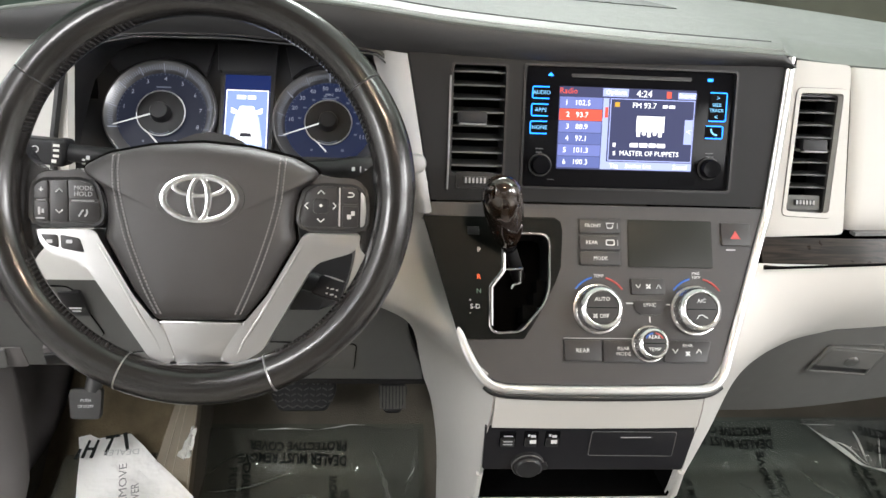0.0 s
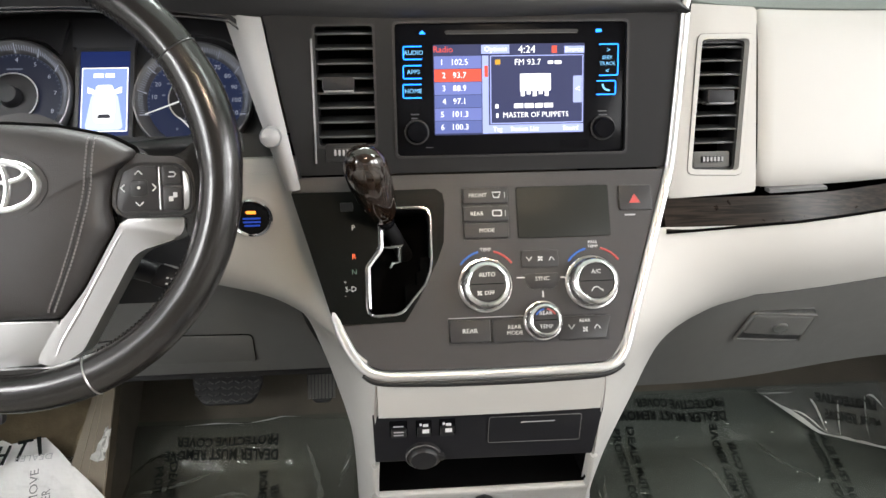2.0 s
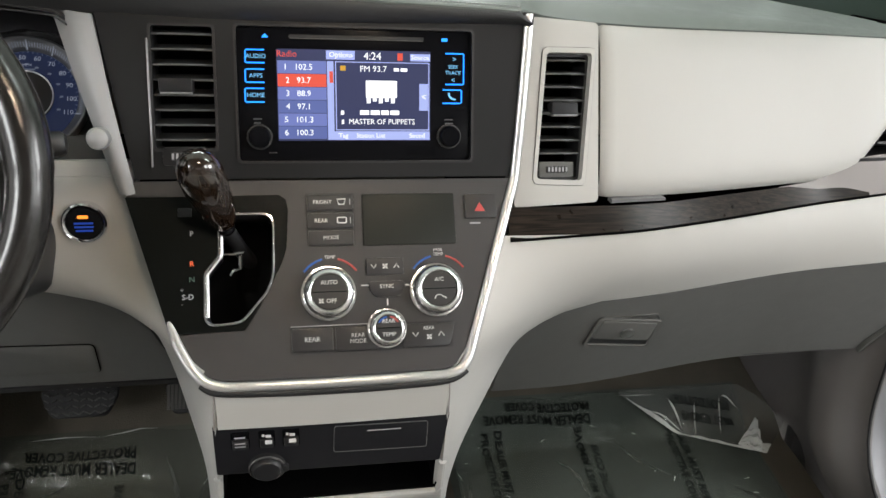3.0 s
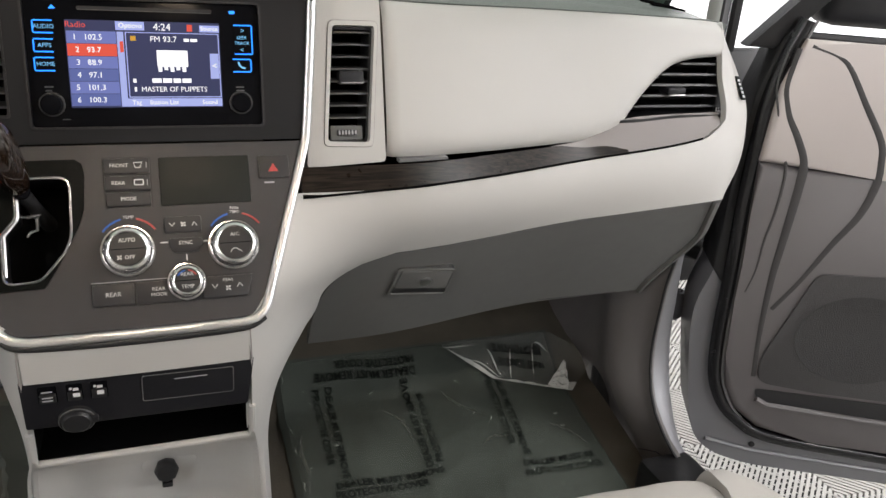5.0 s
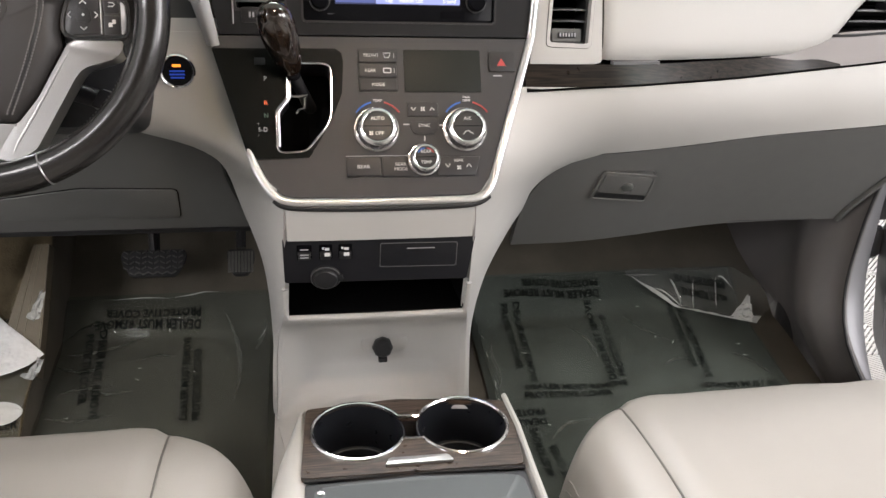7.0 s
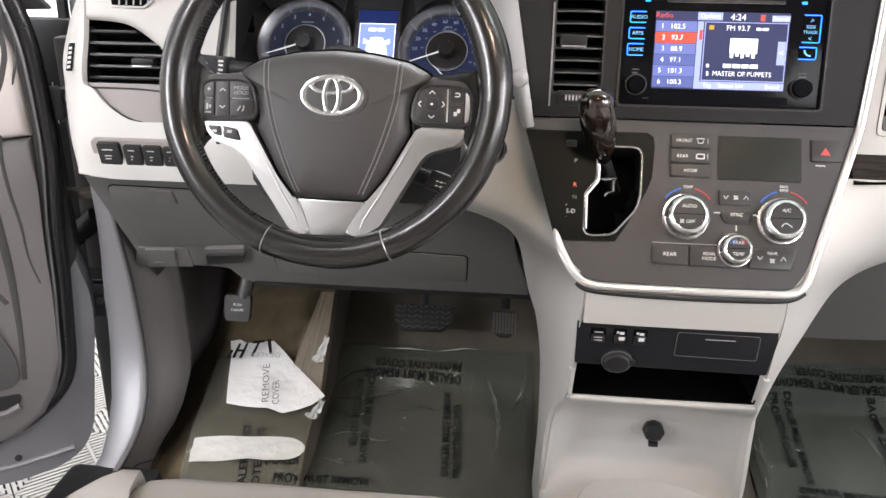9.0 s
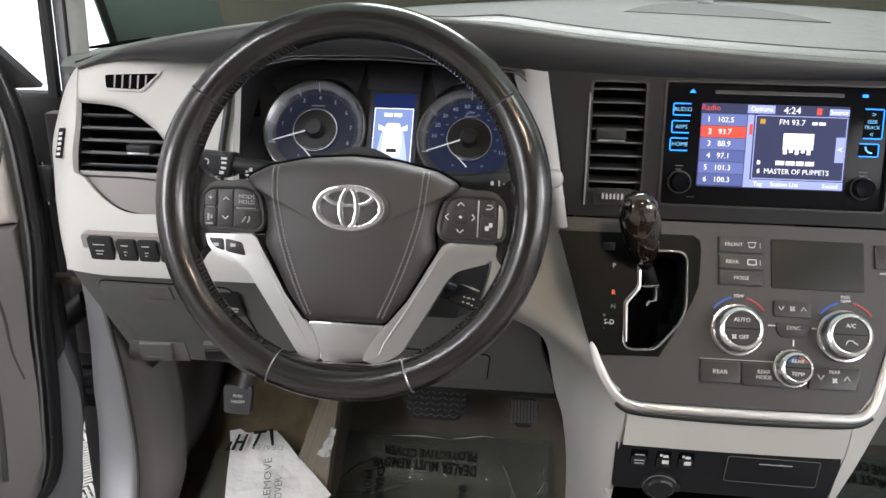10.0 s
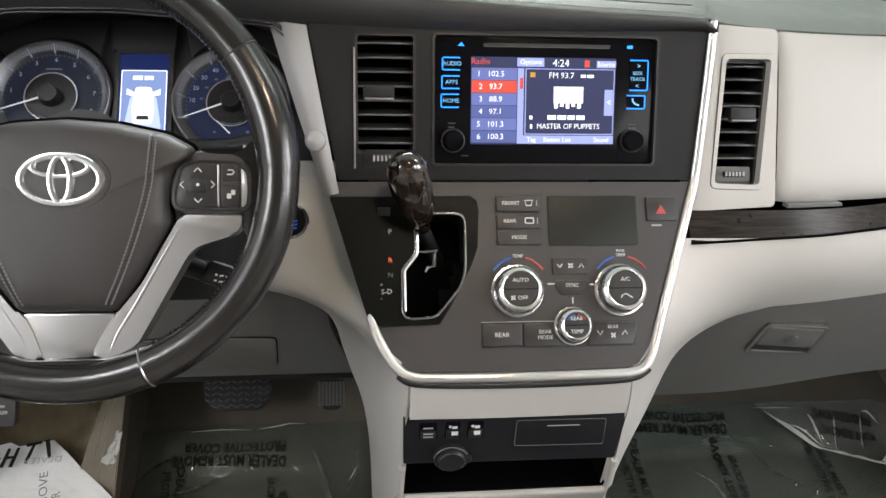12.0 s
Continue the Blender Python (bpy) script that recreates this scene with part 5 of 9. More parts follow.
def gauge(cu, cv, numbers, label, needle_deg, inner):
    G = on(DIAL, cu, cv)
    g = part("dial_face", lathe([(0.0525, -0.014), (0.0525, -0.010), (0.0005, -0.010)], G, 48), GAUGE_BLUE if cu > 0 else GAUGE_SLATE, cluster, label)
    part("bezel", lathe([(0.0640, -0.012), (0.0650, -0.002), (0.0638, 0.0012), (0.0622, 0.0012), (0.0600, -0.0010), (0.0520, -0.0085), (0.0512, -0.011)], G, 64), GAUGE_GREY, g, "grey metallic cone bezel")
    bm = bmesh.new()
    for i in range(81):
        a = radians(199 - 219 * i / 80)
        r0, r1 = (0.0520, 0.0600) if i % 10 == 0 else (0.0545, 0.0588)
        c, s = math.cos(a), math.sin(a)
        tube([G @ Vector((r * c, r * s, -0.0080 + (r - 0.0520) * 0.9375)) for r in (r0, r1)], 0.0007 if i % 10 == 0 else 0.00036, 4, bm=bm)
    tagged(part("tick_ring", bm, LIT_TICK, g, "fine white tick marks"), kind="stuff")
    bm = bmesh.new()
    for i in range(41):
        a = radians(199 - 219 * i / 40)
        c, s = math.cos(a), math.sin(a)
        tube([G @ Vector((r * c, r * s, -0.0095)) for r in (0.0492, 0.0512)], 0.0004, 4, bm=bm)
    tagged(part("dial_ticks", bm, DIM_TICK, g, "fine pale tick marks"), kind="stuff")
    for s, a in numbers:
        ca, sa = math.cos(radians(a)), math.sin(radians(a))
        lettering(s, 0.0072, on(G, 0.0442 * ca, 0.0442 * sa, -0.0094), LIT_TICK, g)
    if inner:
        for i in range(1, 10):
            a = radians(194 - 24 * i)
            bars([(-0.0018, -0.0010, 0.0018, 0.0010)], on(G, 0.0345 * math.cos(a), 0.0345 * math.sin(a), -0.0096), DIM_TICK, g, "small_number")
    part("hub", lathe([(0.0272, -0.010), (0.0272, -0.006), (0.0262, -0.005), (0.012, -0.005), (0.0105, 0.004), (0.0095, 0.006), (0.001, 0.006)], G, 40), GAUGE_HUB, g, "round dark hub")
    part("hub_ring", tube([G @ Vector((0.0275 * math.cos(2 * math.pi * i / 44), 0.0275 * math.sin(2 * math.pi * i / 44), -0.0050)) for i in range(44)], 0.0007, 6, True), GAUGE_RING, g, "thin silver ring")
    c, s = math.cos(radians(needle_deg)), math.sin(radians(needle_deg))
    part("needle", tube([G @ Vector((r * c, r * s, 0.0005 - 0.004 * (r / 0.055))) for r in (0.010, 0.032, 0.0545)], [0.0011, 0.0009, 0.0006], 6), LIT_NEEDLE, g, "white pointer")
    part("small_needle", tube([G @ Vector((u, v, -0.0045)) for u, v in ((-0.0160, -0.0215), (-0.0085, -0.0290), (-0.0015, -0.0365))], [0.0006, 0.0008, 0.0010], 6), LIT_NEEDLE, g, "short white pointer")
    bars([(-0.020, -0.0345, -0.0175, -0.0318), (0.0155, -0.0345, 0.019, -0.0315)], on(G, 0, 0, -0.0095), DIM_TICK, g, "gauge_mark")
    part("hub_line", tube([G @ Vector((0.0205 * math.cos(radians(a)), -0.005 + 0.0205 * math.sin(radians(a)), -0.0048)) for a in steps(238, 302, 10)], 0.0005, 5), DIM_TICK, g)


LIT_TICK = glow("dial_print", (0.75, 0.80, 0.95), 0.36)
DIM_TICK = glow("dim_dial_print", (0.55, 0.62, 0.80), 0.20)
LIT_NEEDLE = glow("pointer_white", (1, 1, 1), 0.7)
GAUGE_RING = surface("gauge_ring_silver", (0.55, 0.55, 0.57), 0.35, metal=0.6)
gauge(-0.0985, 0.0015, [(str(i), 196 - 27 * i) for i in range(1, 9)], "slate blue rev counter face", 197, False)
gauge(0.0945, -0.0035, [(str(10 * i), 194.5 - 19.6 * i) for i in range(1, 12)], "blue speedometer face", 199, True)
lettering("MPH", 0.0046, on(DIAL, 0.0945, 0.0325, -0.0094), LIT_TICK, cluster)
bars([(0.0865, 0.0265, 0.1025, 0.0285)], on(DIAL, 0, 0, -0.0096), DIM_TICK, cluster)
bars([(-0.107, 0.0345, -0.090, 0.0362)], on(DIAL, 0, 0, -0.0096), DIM_TICK, cluster)
# grey plates between the dials
PLATE_GREY = surface("cluster_plate_grey", (0.040, 0.040, 0.043), 0.4, grain=0.15, grain_scale=1300)
part("middle_plate", slab([(-0.036, 0.0570), (0.031, 0.0570), (0.033, 0.092), (-0.038, 0.092)], -0.012, -0.0040, DIAL, 0.001), PLATE_GREY, cluster, "grey plate over the centre display")
for sgn in (-1, 1):
    part("side_plate", slab(soften([(sgn * 0.050, 0.050), (sgn * 0.041, 0.092), (sgn * 0.150, 0.092), (sgn * 0.163, 0.065), (sgn * 0.150, 0.050), (sgn * 0.125, 0.066), (sgn * 0.095, 0.072), (sgn * 0.065, 0.066)], 0.004), -0.012, -0.0060, DIAL, 0.001), PLATE_GREY, cluster, "grey plate round the dial")
mid = part("info_display", slab([(-0.0275, -0.045), (0.0265, -0.045), (0.0265, 0.0525), (-0.0275, 0.0525)], -0.012, -0.0045, DIAL), glow("display_blue", (0.012, 0.03, 0.16), 0.7), cluster, "blue centre display with a lit white car picture")
part("display_frame", ring([(-0.0315, -0.05), (0.0305, -0.05), (0.0305, 0.0565), (-0.0315, 0.0565)], [(-0.027, -0.045), (0.026, -0.045), (0.026, 0.052), (-0.027, 0.052)], -0.012, -0.003, DIAL), DARKFACE, cluster)
DI = on(DIAL, 0, 0, -0.0042)
part("lit_page", ring(rrect(-0.0250, -0.040, 0.0240, 0.0330, 0.001), rrect(-0.0240, -0.039, 0.0230, 0.0320, 0.001), -0.0002, 0.0003, DI), LIT_WHITE, mid)
part("page_fill", slab(rrect(-0.0240, -0.039, 0.0230, 0.0320, 0.001), -0.0002, 0.0001, DI), glow("page_blue", (0.22, 0.30, 0.56), 1.5), mid)
part("page_glow", slab(soften([(-0.021, -0.038), (0.020, -0.038), (0.013, 0.004), (-0.014, 0.004)], 0.006), 0.0001, 0.0003, DI), glow("page_pale", (0.55, 0.64, 0.90), 1.5), mid)
bars([(-0.0125, 0.0215, -0.002, 0.0262), (0.0, 0.0215, 0.0095, 0.0262)], on(DI, 0, 0, 0.0003), LIT_WHITE, mid)
part("car_picture", slab(soften([(-0.0105, -0.030), (0.0095, -0.030), (0.0115, -0.012), (0.0082, 0.013), (-0.0092, 0.013), (-0.0125, -0.012)], 0.004), 0.0003, 0.0006, DI), LIT_WHITE, mid)
for sgn in (-1, 1):
    part("mirror_picture", slab([(sgn * 0.008 - 0.0005, 0.006), (sgn * 0.018 - 0.0005, 0.011), (sgn * 0.018 - 0.0005, 0.004), (sgn * 0.009 - 0.0005, 0.002)], 0.0003, 0.0006, DI), LIT_WHITE, mid)
part("window_picture", slab(soften([(-0.0075, -0.025), (0.0065, -0.025), (0.0055, -0.0205), (-0.0065, -0.0205)], 0.001), 0.0006, 0.0008, DI), glow("picture_grey", (0.08, 0.08, 0.10), 0.5), mid)


def fin_point(s, q):
    """The silver fin between dials and centre stack."""
    a = Vector((-0.2165, 0.866, 0.902)).lerp(Vector((-0.1885, 0.832, 0.752)), s)
    b = Vector((-0.2560, 0.885, 0.906)).lerp(Vector((-0.2060, 0.835, 0.752)), s)
    p = a.lerp(b, q)
    p.y -= 0.006 * math.sin(q * math.pi) + 0.004 * math.sin(s * math.pi)
    return p


part("silver_fin", grid(fin_point, steps(-0.02, 1.08, 18), steps(0, 1, 8)), FIN, dash, "silver-grey fin beside the dials", solid=0.01)
# below the dials: beige cheek with the start button
start = thing("start_button", (-0.237, 0.86, 0.708), "round black start button with an orange light", "button")
SB = plane_at((-0.240, 0.846, 0.706), (0.0, -0.08, 1.0))
part("bezel", lathe([(0.0215, -0.006), (0.0215, 0.003), (0.0200, 0.0045), (0.0180, 0.003)], SB, 32), CHROME, start, "thin chrome bezel")
sb = part("cap", lathe([(0.0180, -0.004), (0.0180, 0.003), (0.0170, 0.0045), (0.001, 0.0048)], SB, 32), PIANO, start)
part("lamp_bar", slab(rrect(-0.0050, 0.0062, 0.0050, 0.0094, 0.001), 0.0046, 0.0052, SB), LIT_ORANGE, sb, "orange indicator")
bars([(-0.009, 0.000, 0.009, 0.002), (-0.009, -0.004, 0.009, -0.002), (-0.008, -0.008, 0.008, -0.006)], on(SB, 0, 0, 0.005), glow("dim_blue_print", (0.02, 0.07, 0.5), 0.8), sb)

# ---- steering column and stalks ----
column = thing("steering_column", (-0.397, 0.80, 0.76), "black steering column cover with control stalks", "steering column")
part("upper_cover", slab(soften([(-0.075, -0.01), (0.075, -0.01), (0.062, 0.035), (-0.062, 0.035)], 0.02, 4), -0.20, -0.055, WHEEL, 0.008), BLACK, column)
part("lower_cover", slab(soften([(-0.118, -0.006), (0.118, -0.006), (0.130, -0.05), (0.115, -0.111), (-0.110, -0.111), (-0.12, -0.05)], 0.02, 4), -0.22, -0.085, WHEEL, 0.012), BLACK, column)


def stalk(a, b, r, label):
    a, b = Vector(a), Vector(b)
    s = part("stalk", tube([a, a.lerp(b, 0.55), a.lerp(b, 0.6), a.lerp(b, 0.96), b], [r * 0.7, r * 0.8, r, r * 0.95, r * 0.7], 14), BLACK, column, label)
    return s


s1 = part("stalk", tube([Vector(p) for p in ((-0.455, 0.775, 0.801), (-0.500, 0.778, 0.804), (-0.535, 0.780, 0.807), (-0.545, 0.780, 0.808))], [0.010, 0.0095, 0.0088, 0.0088], 14), FASCIA, column, "black light stalk with white symbols")
LM = plane_at((-0.5655, 0.7695, 0.8105), (0.05, 0.15, 1.0)) @ pose(0, 0, 0, 0, 0, -4)
tip1 = part("stalk_head", slab(rrect(-0.0245, -0.0125, 0.0210, 0.0125, 0.004), -0.022, 0.0, LM, 0.004, 3), FASCIA, s1, "square-ended turning head")
part("head_ring", slab(rrect(0.0060, -0.0131, 0.0205, 0.0131, 0.004), -0.0225, 0.0006, LM, 0.004, 3), FASCIA, s1)
stroke([[(-0.0075 + 0.0030 * math.cos(a), 0.002 + 0.0030 * math.sin(a)) for a in steps(0, 2 * math.pi, 14)]], 0.0005, on(LM, 0, 0, 0.0003), WHITE_INK, tip1, "lamp_icon")
bars([(-0.0090, -0.0085, -0.0070, -0.0068), (-0.0050, -0.0090, -0.0035, -0.0055), (0.0090, 0.0060, 0.0150, 0.0085), (0.0095, 0.0015, 0.0150, 0.0038), (0.0095, -0.0040, 0.0150, -0.0015), (0.0085, -0.0095, 0.0130, -0.0062)], on(LM, 0, 0, 0.0009), WHITE_INK, tip1)
bars([(0.036, -0.005, 0.0385, -0.003), (0.0395, -0.0035, 0.043, 0.0002), (0.036, -0.0085, 0.0425, -0.0070)], on(LM, 0, 0, -0.001), WHITE_INK, s1)
s2 = stalk((-0.34, 0.775, 0.797), (-0.232, 0.785, 0.801), 0.012, "black wiper stalk")
bars([(-0.010, -0.002, -0.007, 0.002), (-0.002, -0.003, -0.0008, 0.003), (0.003, -0.001, 0.009, 0.0002)], plane_at((-0.262, 0.7685, 0.802), (0, 0.1, 1)), WHITE_INK, s2)
part("stalk_tip", lathe([(0.0085, -0.012), (0.0100, -0.006), (0.0104, 0.002), (0.009, 0.007), (0.0047, 0.010), (0.0005, 0.0105)], Matrix.Translation((-0.207, 0.795, 0.803)) @ pose(0, 0, 0, 80, 10, 0), 22), surface("pale_grey_tip", (0.27, 0.27, 0.275), 0.3), column, "pale grey rounded tip")
CM = plane_at((-0.2935, 0.699, 0.699), (0, 0.5, 1.0))
s3 = part("stalk", tube([CM @ Vector(p) for p in ((-0.075, 0.030, -0.012), (-0.040, 0.0185, -0.008), (-0.022, 0.0125, -0.005), (-0.008, 0.0080, -0.005))], [0.0085, 0.0090, 0.0100, 0.0095], 16), FASCIA, column, "black cruise-control lever")
part("lever_head", slab(soften([(-0.0140, -0.0012), (0.0140, -0.0098), (0.0200, 0.0090), (-0.0040, 0.0170)], 0.003), -0.016, 0.004, CM, 0.003, 3), FASCIA, s3, "rounded black lever head")
part("head_edge", tube([CM @ Vector(p) for p in ((-0.0010, 0.0158, 0.0030), (0.0090, 0.0125, 0.0034), (0.0165, 0.0098, 0.0030))], [0.0006, 0.0011, 0.0008], 6), SATIN, s3, "bright upper edge")
part("head_end", slab(soften([(0.0158, -0.0085), (0.0180, -0.0082), (0.0218, 0.0045), (0.0194, 0.0065)], 0.001), -0.012, 0.0042, CM, 0.0012), SATIN, s3, "bright end cap")
bars([(0.0010, 0.0030, 0.0030, 0.0045), (0.0046, 0.0020, 0.0082, 0.0034), (0.0098, 0.0010, 0.0120, 0.0026), (0.0000, -0.0020, 0.0022, -0.0006), (0.0040, -0.0032, 0.0078, -0.0018), (0.0090, -0.0050, 0.0108, -0.0034)], on(CM, 0, 0, 0.0043), WHITE_INK, s3)

# ---- steering wheel ----
wheel = thing("steering_wheel", (-0.397, 0.677, 0.802), "black leather steering wheel with silver spokes", "steering wheel")
R_W, r_w, W_RIM = 0.1665, 0.0166, 0.010


def rim_pt(deg, r=R_W, w=0.0):
    return WHEEL @ Vector((r * math.cos(radians(deg)), -0.001 + r * math.sin(radians(deg)), W_RIM + w))


def rim_size(deg):
    """The grips beside the hub are fuller than the rest of the rim."""
    return r_w + 0.0016 * (math.exp(-((deg - 165) / 16) ** 2) + math.exp(-((deg - 15) / 16) ** 2))


def rim_span(a0, a1, closed_ends=True):
    angles = steps(a0, a1, int(abs(a1 - a0) / 2.5))
    return tube([rim_pt(a) for a in angles], [rim_size(a % 360) for a in angles], 22, False, flat=1.06, up=WHEEL.to_3x3() @ Vector((0, 0, 1)))


RIM_CUTS = (35, 146, 247.5, 291.5)
part("rim_top", rim_span(35.3, 145.7), LEATHER, wheel, "smooth black leather upper rim")
part("rim_grip", rim_span(146.3, 247.2), LEATHER_WORN, wheel, "worn black leather grip")
part("rim_grip", rim_span(-68.2, 34.7), LEATHER_WORN, wheel, "worn black leather grip")
part("rim_foot", rim_span(247.8, 291.2), LEATHER, wheel, "smooth black leather lower rim")
for deg in RIM_CUTS:
    c = rim_pt(deg)
    rad = (c - rim_pt(deg, 0.0)).normalized()
    nn = WHEEL.to_3x3() @ Vector((0, 0, 1))
    rr = rim_size(deg) * 0.985
    part("joint_ring", tube([c + rr * (math.cos(2 * math.pi * i / 26) * rad + 1.06 * math.sin(2 * math.pi * i / 26) * nn) for i in range(26)], 0.0008, 5, True), SATIN if deg > 180 else BLACK, wheel, "thin bright ring" if deg > 180 else "")
for a0, a1 in ((112, 144), (148, 163), (17, 33), (37, 66), (203, 243), (296, 338)):
    bm = bmesh.new()
    k = int((a1 - a0) / 1.5)
    for i in range(k):
        a = a0 + (a1 - a0) * i / k
        e = rim_size(a) * 0.99
        path = [rim_pt(a + 0.55 * j, R_W - e * math.cos(f), e * 1.06 * math.sin(f)) for j, f in ((0, 0.10), (0.5, 0.32), (1.0, 0.54))]
        tube(path, 0.00085, 5, bm=bm)
    tagged(part("rim_stitches", bm, RIM_THREAD, wheel, "black cross stitches"), kind="stuff")
half = [(0.100, 0.0190), (0.0955, 0.0225), (0.079, 0.0312), (0.040, 0.0395), (0.0, 0.0425)]
side_line = [(0.0985, 0.0135), (0.0905, 0.0085), (0.0835, 0.002), (0.0800, -0.012), (0.0790, -0.028), (0.0810, -0.0415), (0.0560, -0.0875), (0.0385, -0.1105), (0.0345, -0.1125)]
padl = [(-u, v) for u, v in half] + half[:-1][::-1] + side_line + [(-u, v) for u, v in side_line[::-1]]
pp = soften(padl, 0.0035, 2)
levels = [(1.0, -0.030), (1.0, -0.004), (0.992, 0.003), (0.972, 0.0085), (0.935, 0.0130), (0.86, 0.0165), (0.7, 0.0193), (0.4, 0.021), (0.02, 0.0215)]
bm = bmesh.new()
rows = []
for k, w in levels:
    rows.append([bm.verts.new(WHEEL @ Vector((u * k, (v + 0.035) * k - 0.035, w))) for u, v in pp])
for a, b in zip(rows, rows[1:]):
    for i in range(len(pp)):
        bm.faces.new((a[i], a[(i + 1) % len(pp)], b[(i + 1) % len(pp)], b[i]))
bm.faces.new(rows[0][::-1])
bm.faces.new(rows[-1])
pad = part("airbag_pad", bm, PADSKIN, wheel, "charcoal soft centre pad with stitched seams", smooth=70)
part("pad_gap", tube([WHEEL @ Vector((u, v, -0.0015)) for u, v in pp], 0.0022, 6, True), DEEP, wheel)


def pad_w(u, v):
    """How high the pad stands above the wheel's plane."""
    du, dv = u, v + 0.035
    best = 1e9
    for i, (ax_, ay) in enumerate(pp):
        bx, by = pp[(i + 1) % len(pp)]
        ex, ey, ox, oy = bx - ax_, by - ay, ax_, ay + 0.035
        det = du * ey - dv * ex
        if abs(det) > 1e-12:
            t = (ox * ey - oy * ex) / det
            q = (ox * dv - oy * du) / det
            if t > 0 and -1e-6 <= q <= 1 + 1e-6:
                best = min(best, t)
    k = 1 / best
    for (k1, w1), (k0, w0) in zip(levels[1:], levels[2:]):
        if k >= k0:
            return w0 + (w1 - w0) * (k - k0) / max(1e-6, k1 - k0)
    return levels[-1][1]


seam_x = lerp_table([(-0.034, 0.0725), (0.0, 0.0700), (0.021, 0.0660), (0.049, 0.0580), (0.080, 0.0465), (0.108, 0.0340)])
for sgn in (-1, 1):
    for off in (0.0, 0.0048):
        bm = bmesh.new()
        for i in range(46):
            v = 0.029 - 0.135 * i / 46
            ends = [(sgn * (seam_x(-v) - off * (1 - 2.5 * max(0, -v - 0.06))), v), (sgn * (seam_x(-v + 0.0021) - off * (1 - 2.5 * max(0, -v - 0.06))), v - 0.0021)]
            tube([WHEEL @ Vector((u, w, pad_w(u, w) + 0.0003)) for u, w in ends], 0.00085, 4, bm=bm)
        tagged(part("pad_stitches", bm, PAD_THREAD, pad, "grey double stitch line"), kind="stuff")
    # the fold between the pad's middle and its wings
    part("pad_seam", tube([WHEEL @ Vector((sgn * (seam_x(-v) - 0.0024), v, pad_w(sgn * (seam_x(-v) - 0.0024), v))) for v in steps(0.031, -0.106, 28)], 0.0006, 5), BLACK, pad)
EM = on(WHEEL, 0.0016, -0.0068, 0.0212)
part("emblem_plate", slab(oval(0, 0, 0.0372, 0.0252, 44), -0.004, 0.0007, EM, 0.0012, 2), PADSKIN, pad, "raised oval boss")


def oval_ring(rx, ry, thick, cu=0.0, cv=0.0, w=0.0012, uneven=0.0):
    """A chrome loop, fuller at its sides."""
    pts = oval(cu, cv, rx, ry, 48)
    return tube([EM @ Vector((u, v, w)) for u, v in pts], [thick * (1 + uneven * abs(math.cos(2 * math.pi * i / 48))) for i in range(48)], 8, True, flat=0.7, up=EM.to_3x3() @ Vector((0, 0, 1)))


emb = part("emblem", oval_ring(0.0298, 0.0188, 0.0026, uneven=0.25), EMBLEM_CHROME, pad, "plain chrome oval emblem")
part("emblem_loop", oval_ring(0.0076, 0.0176, 0.0021, 0, -0.0004, uneven=0.35), EMBLEM_CHROME, emb)
part("emblem_loop", oval_ring(0.0212, 0.0076, 0.0019, 0, 0.0098, uneven=0.35), EMBLEM_CHROME, emb)
part("pad_mark", slab(rrect(-0.011, -0.073, 0.012, -0.064, 0.002), 0.0192, 0.0199, WHEEL, 0.0003, 1), PADSKIN, pad, "faint pressed mark")

WEB = [(0.1600, 0.050), (0.1500, 0.034), (0.1420, 0.021), (0.1300, 0.0150), (0.112, 0.0150), (0.1000, 0.0185), (0.0985, 0.004), (0.120, -0.028), (0.1365, -0.033), (0.1355, -0.0475), (0.1440, -0.0555), (0.1490, -0.0640), (0.1540, -0.0800), (0.1600, -0.070), (0.165, 0.0)]
WING = [(0.1000, 0.0182), (0.112, 0.0148), (0.130, 0.0145), (0.1405, 0.0085), (0.1440, -0.004), (0.1442, -0.029), (0.1375, -0.0338), (0.0870, -0.0338), (0.0795, -0.027), (0.0800, -0.010), (0.0870, 0.0055), (0.0965, 0.0118)]
POD = [(0.0865, 0.0052), (0.1015, 0.0098), (0.1325, 0.0088), (0.1400, 0.0030), (0.1428, -0.0115), (0.1424, -0.0280), (0.1362, -0.0322), (0.0870, -0.0322), (0.0808, -0.0262), (0.0812, -0.0140)]
BED = [(0.0890, 0.0030), (0.1020, 0.0076), (0.1315, 0.0066), (0.1380, 0.0015), (0.1402, -0.0115), (0.1398, -0.0268), (0.1350, -0.0298), (0.0882, -0.0298), (0.0832, -0.0252), (0.0836, -0.0140)]
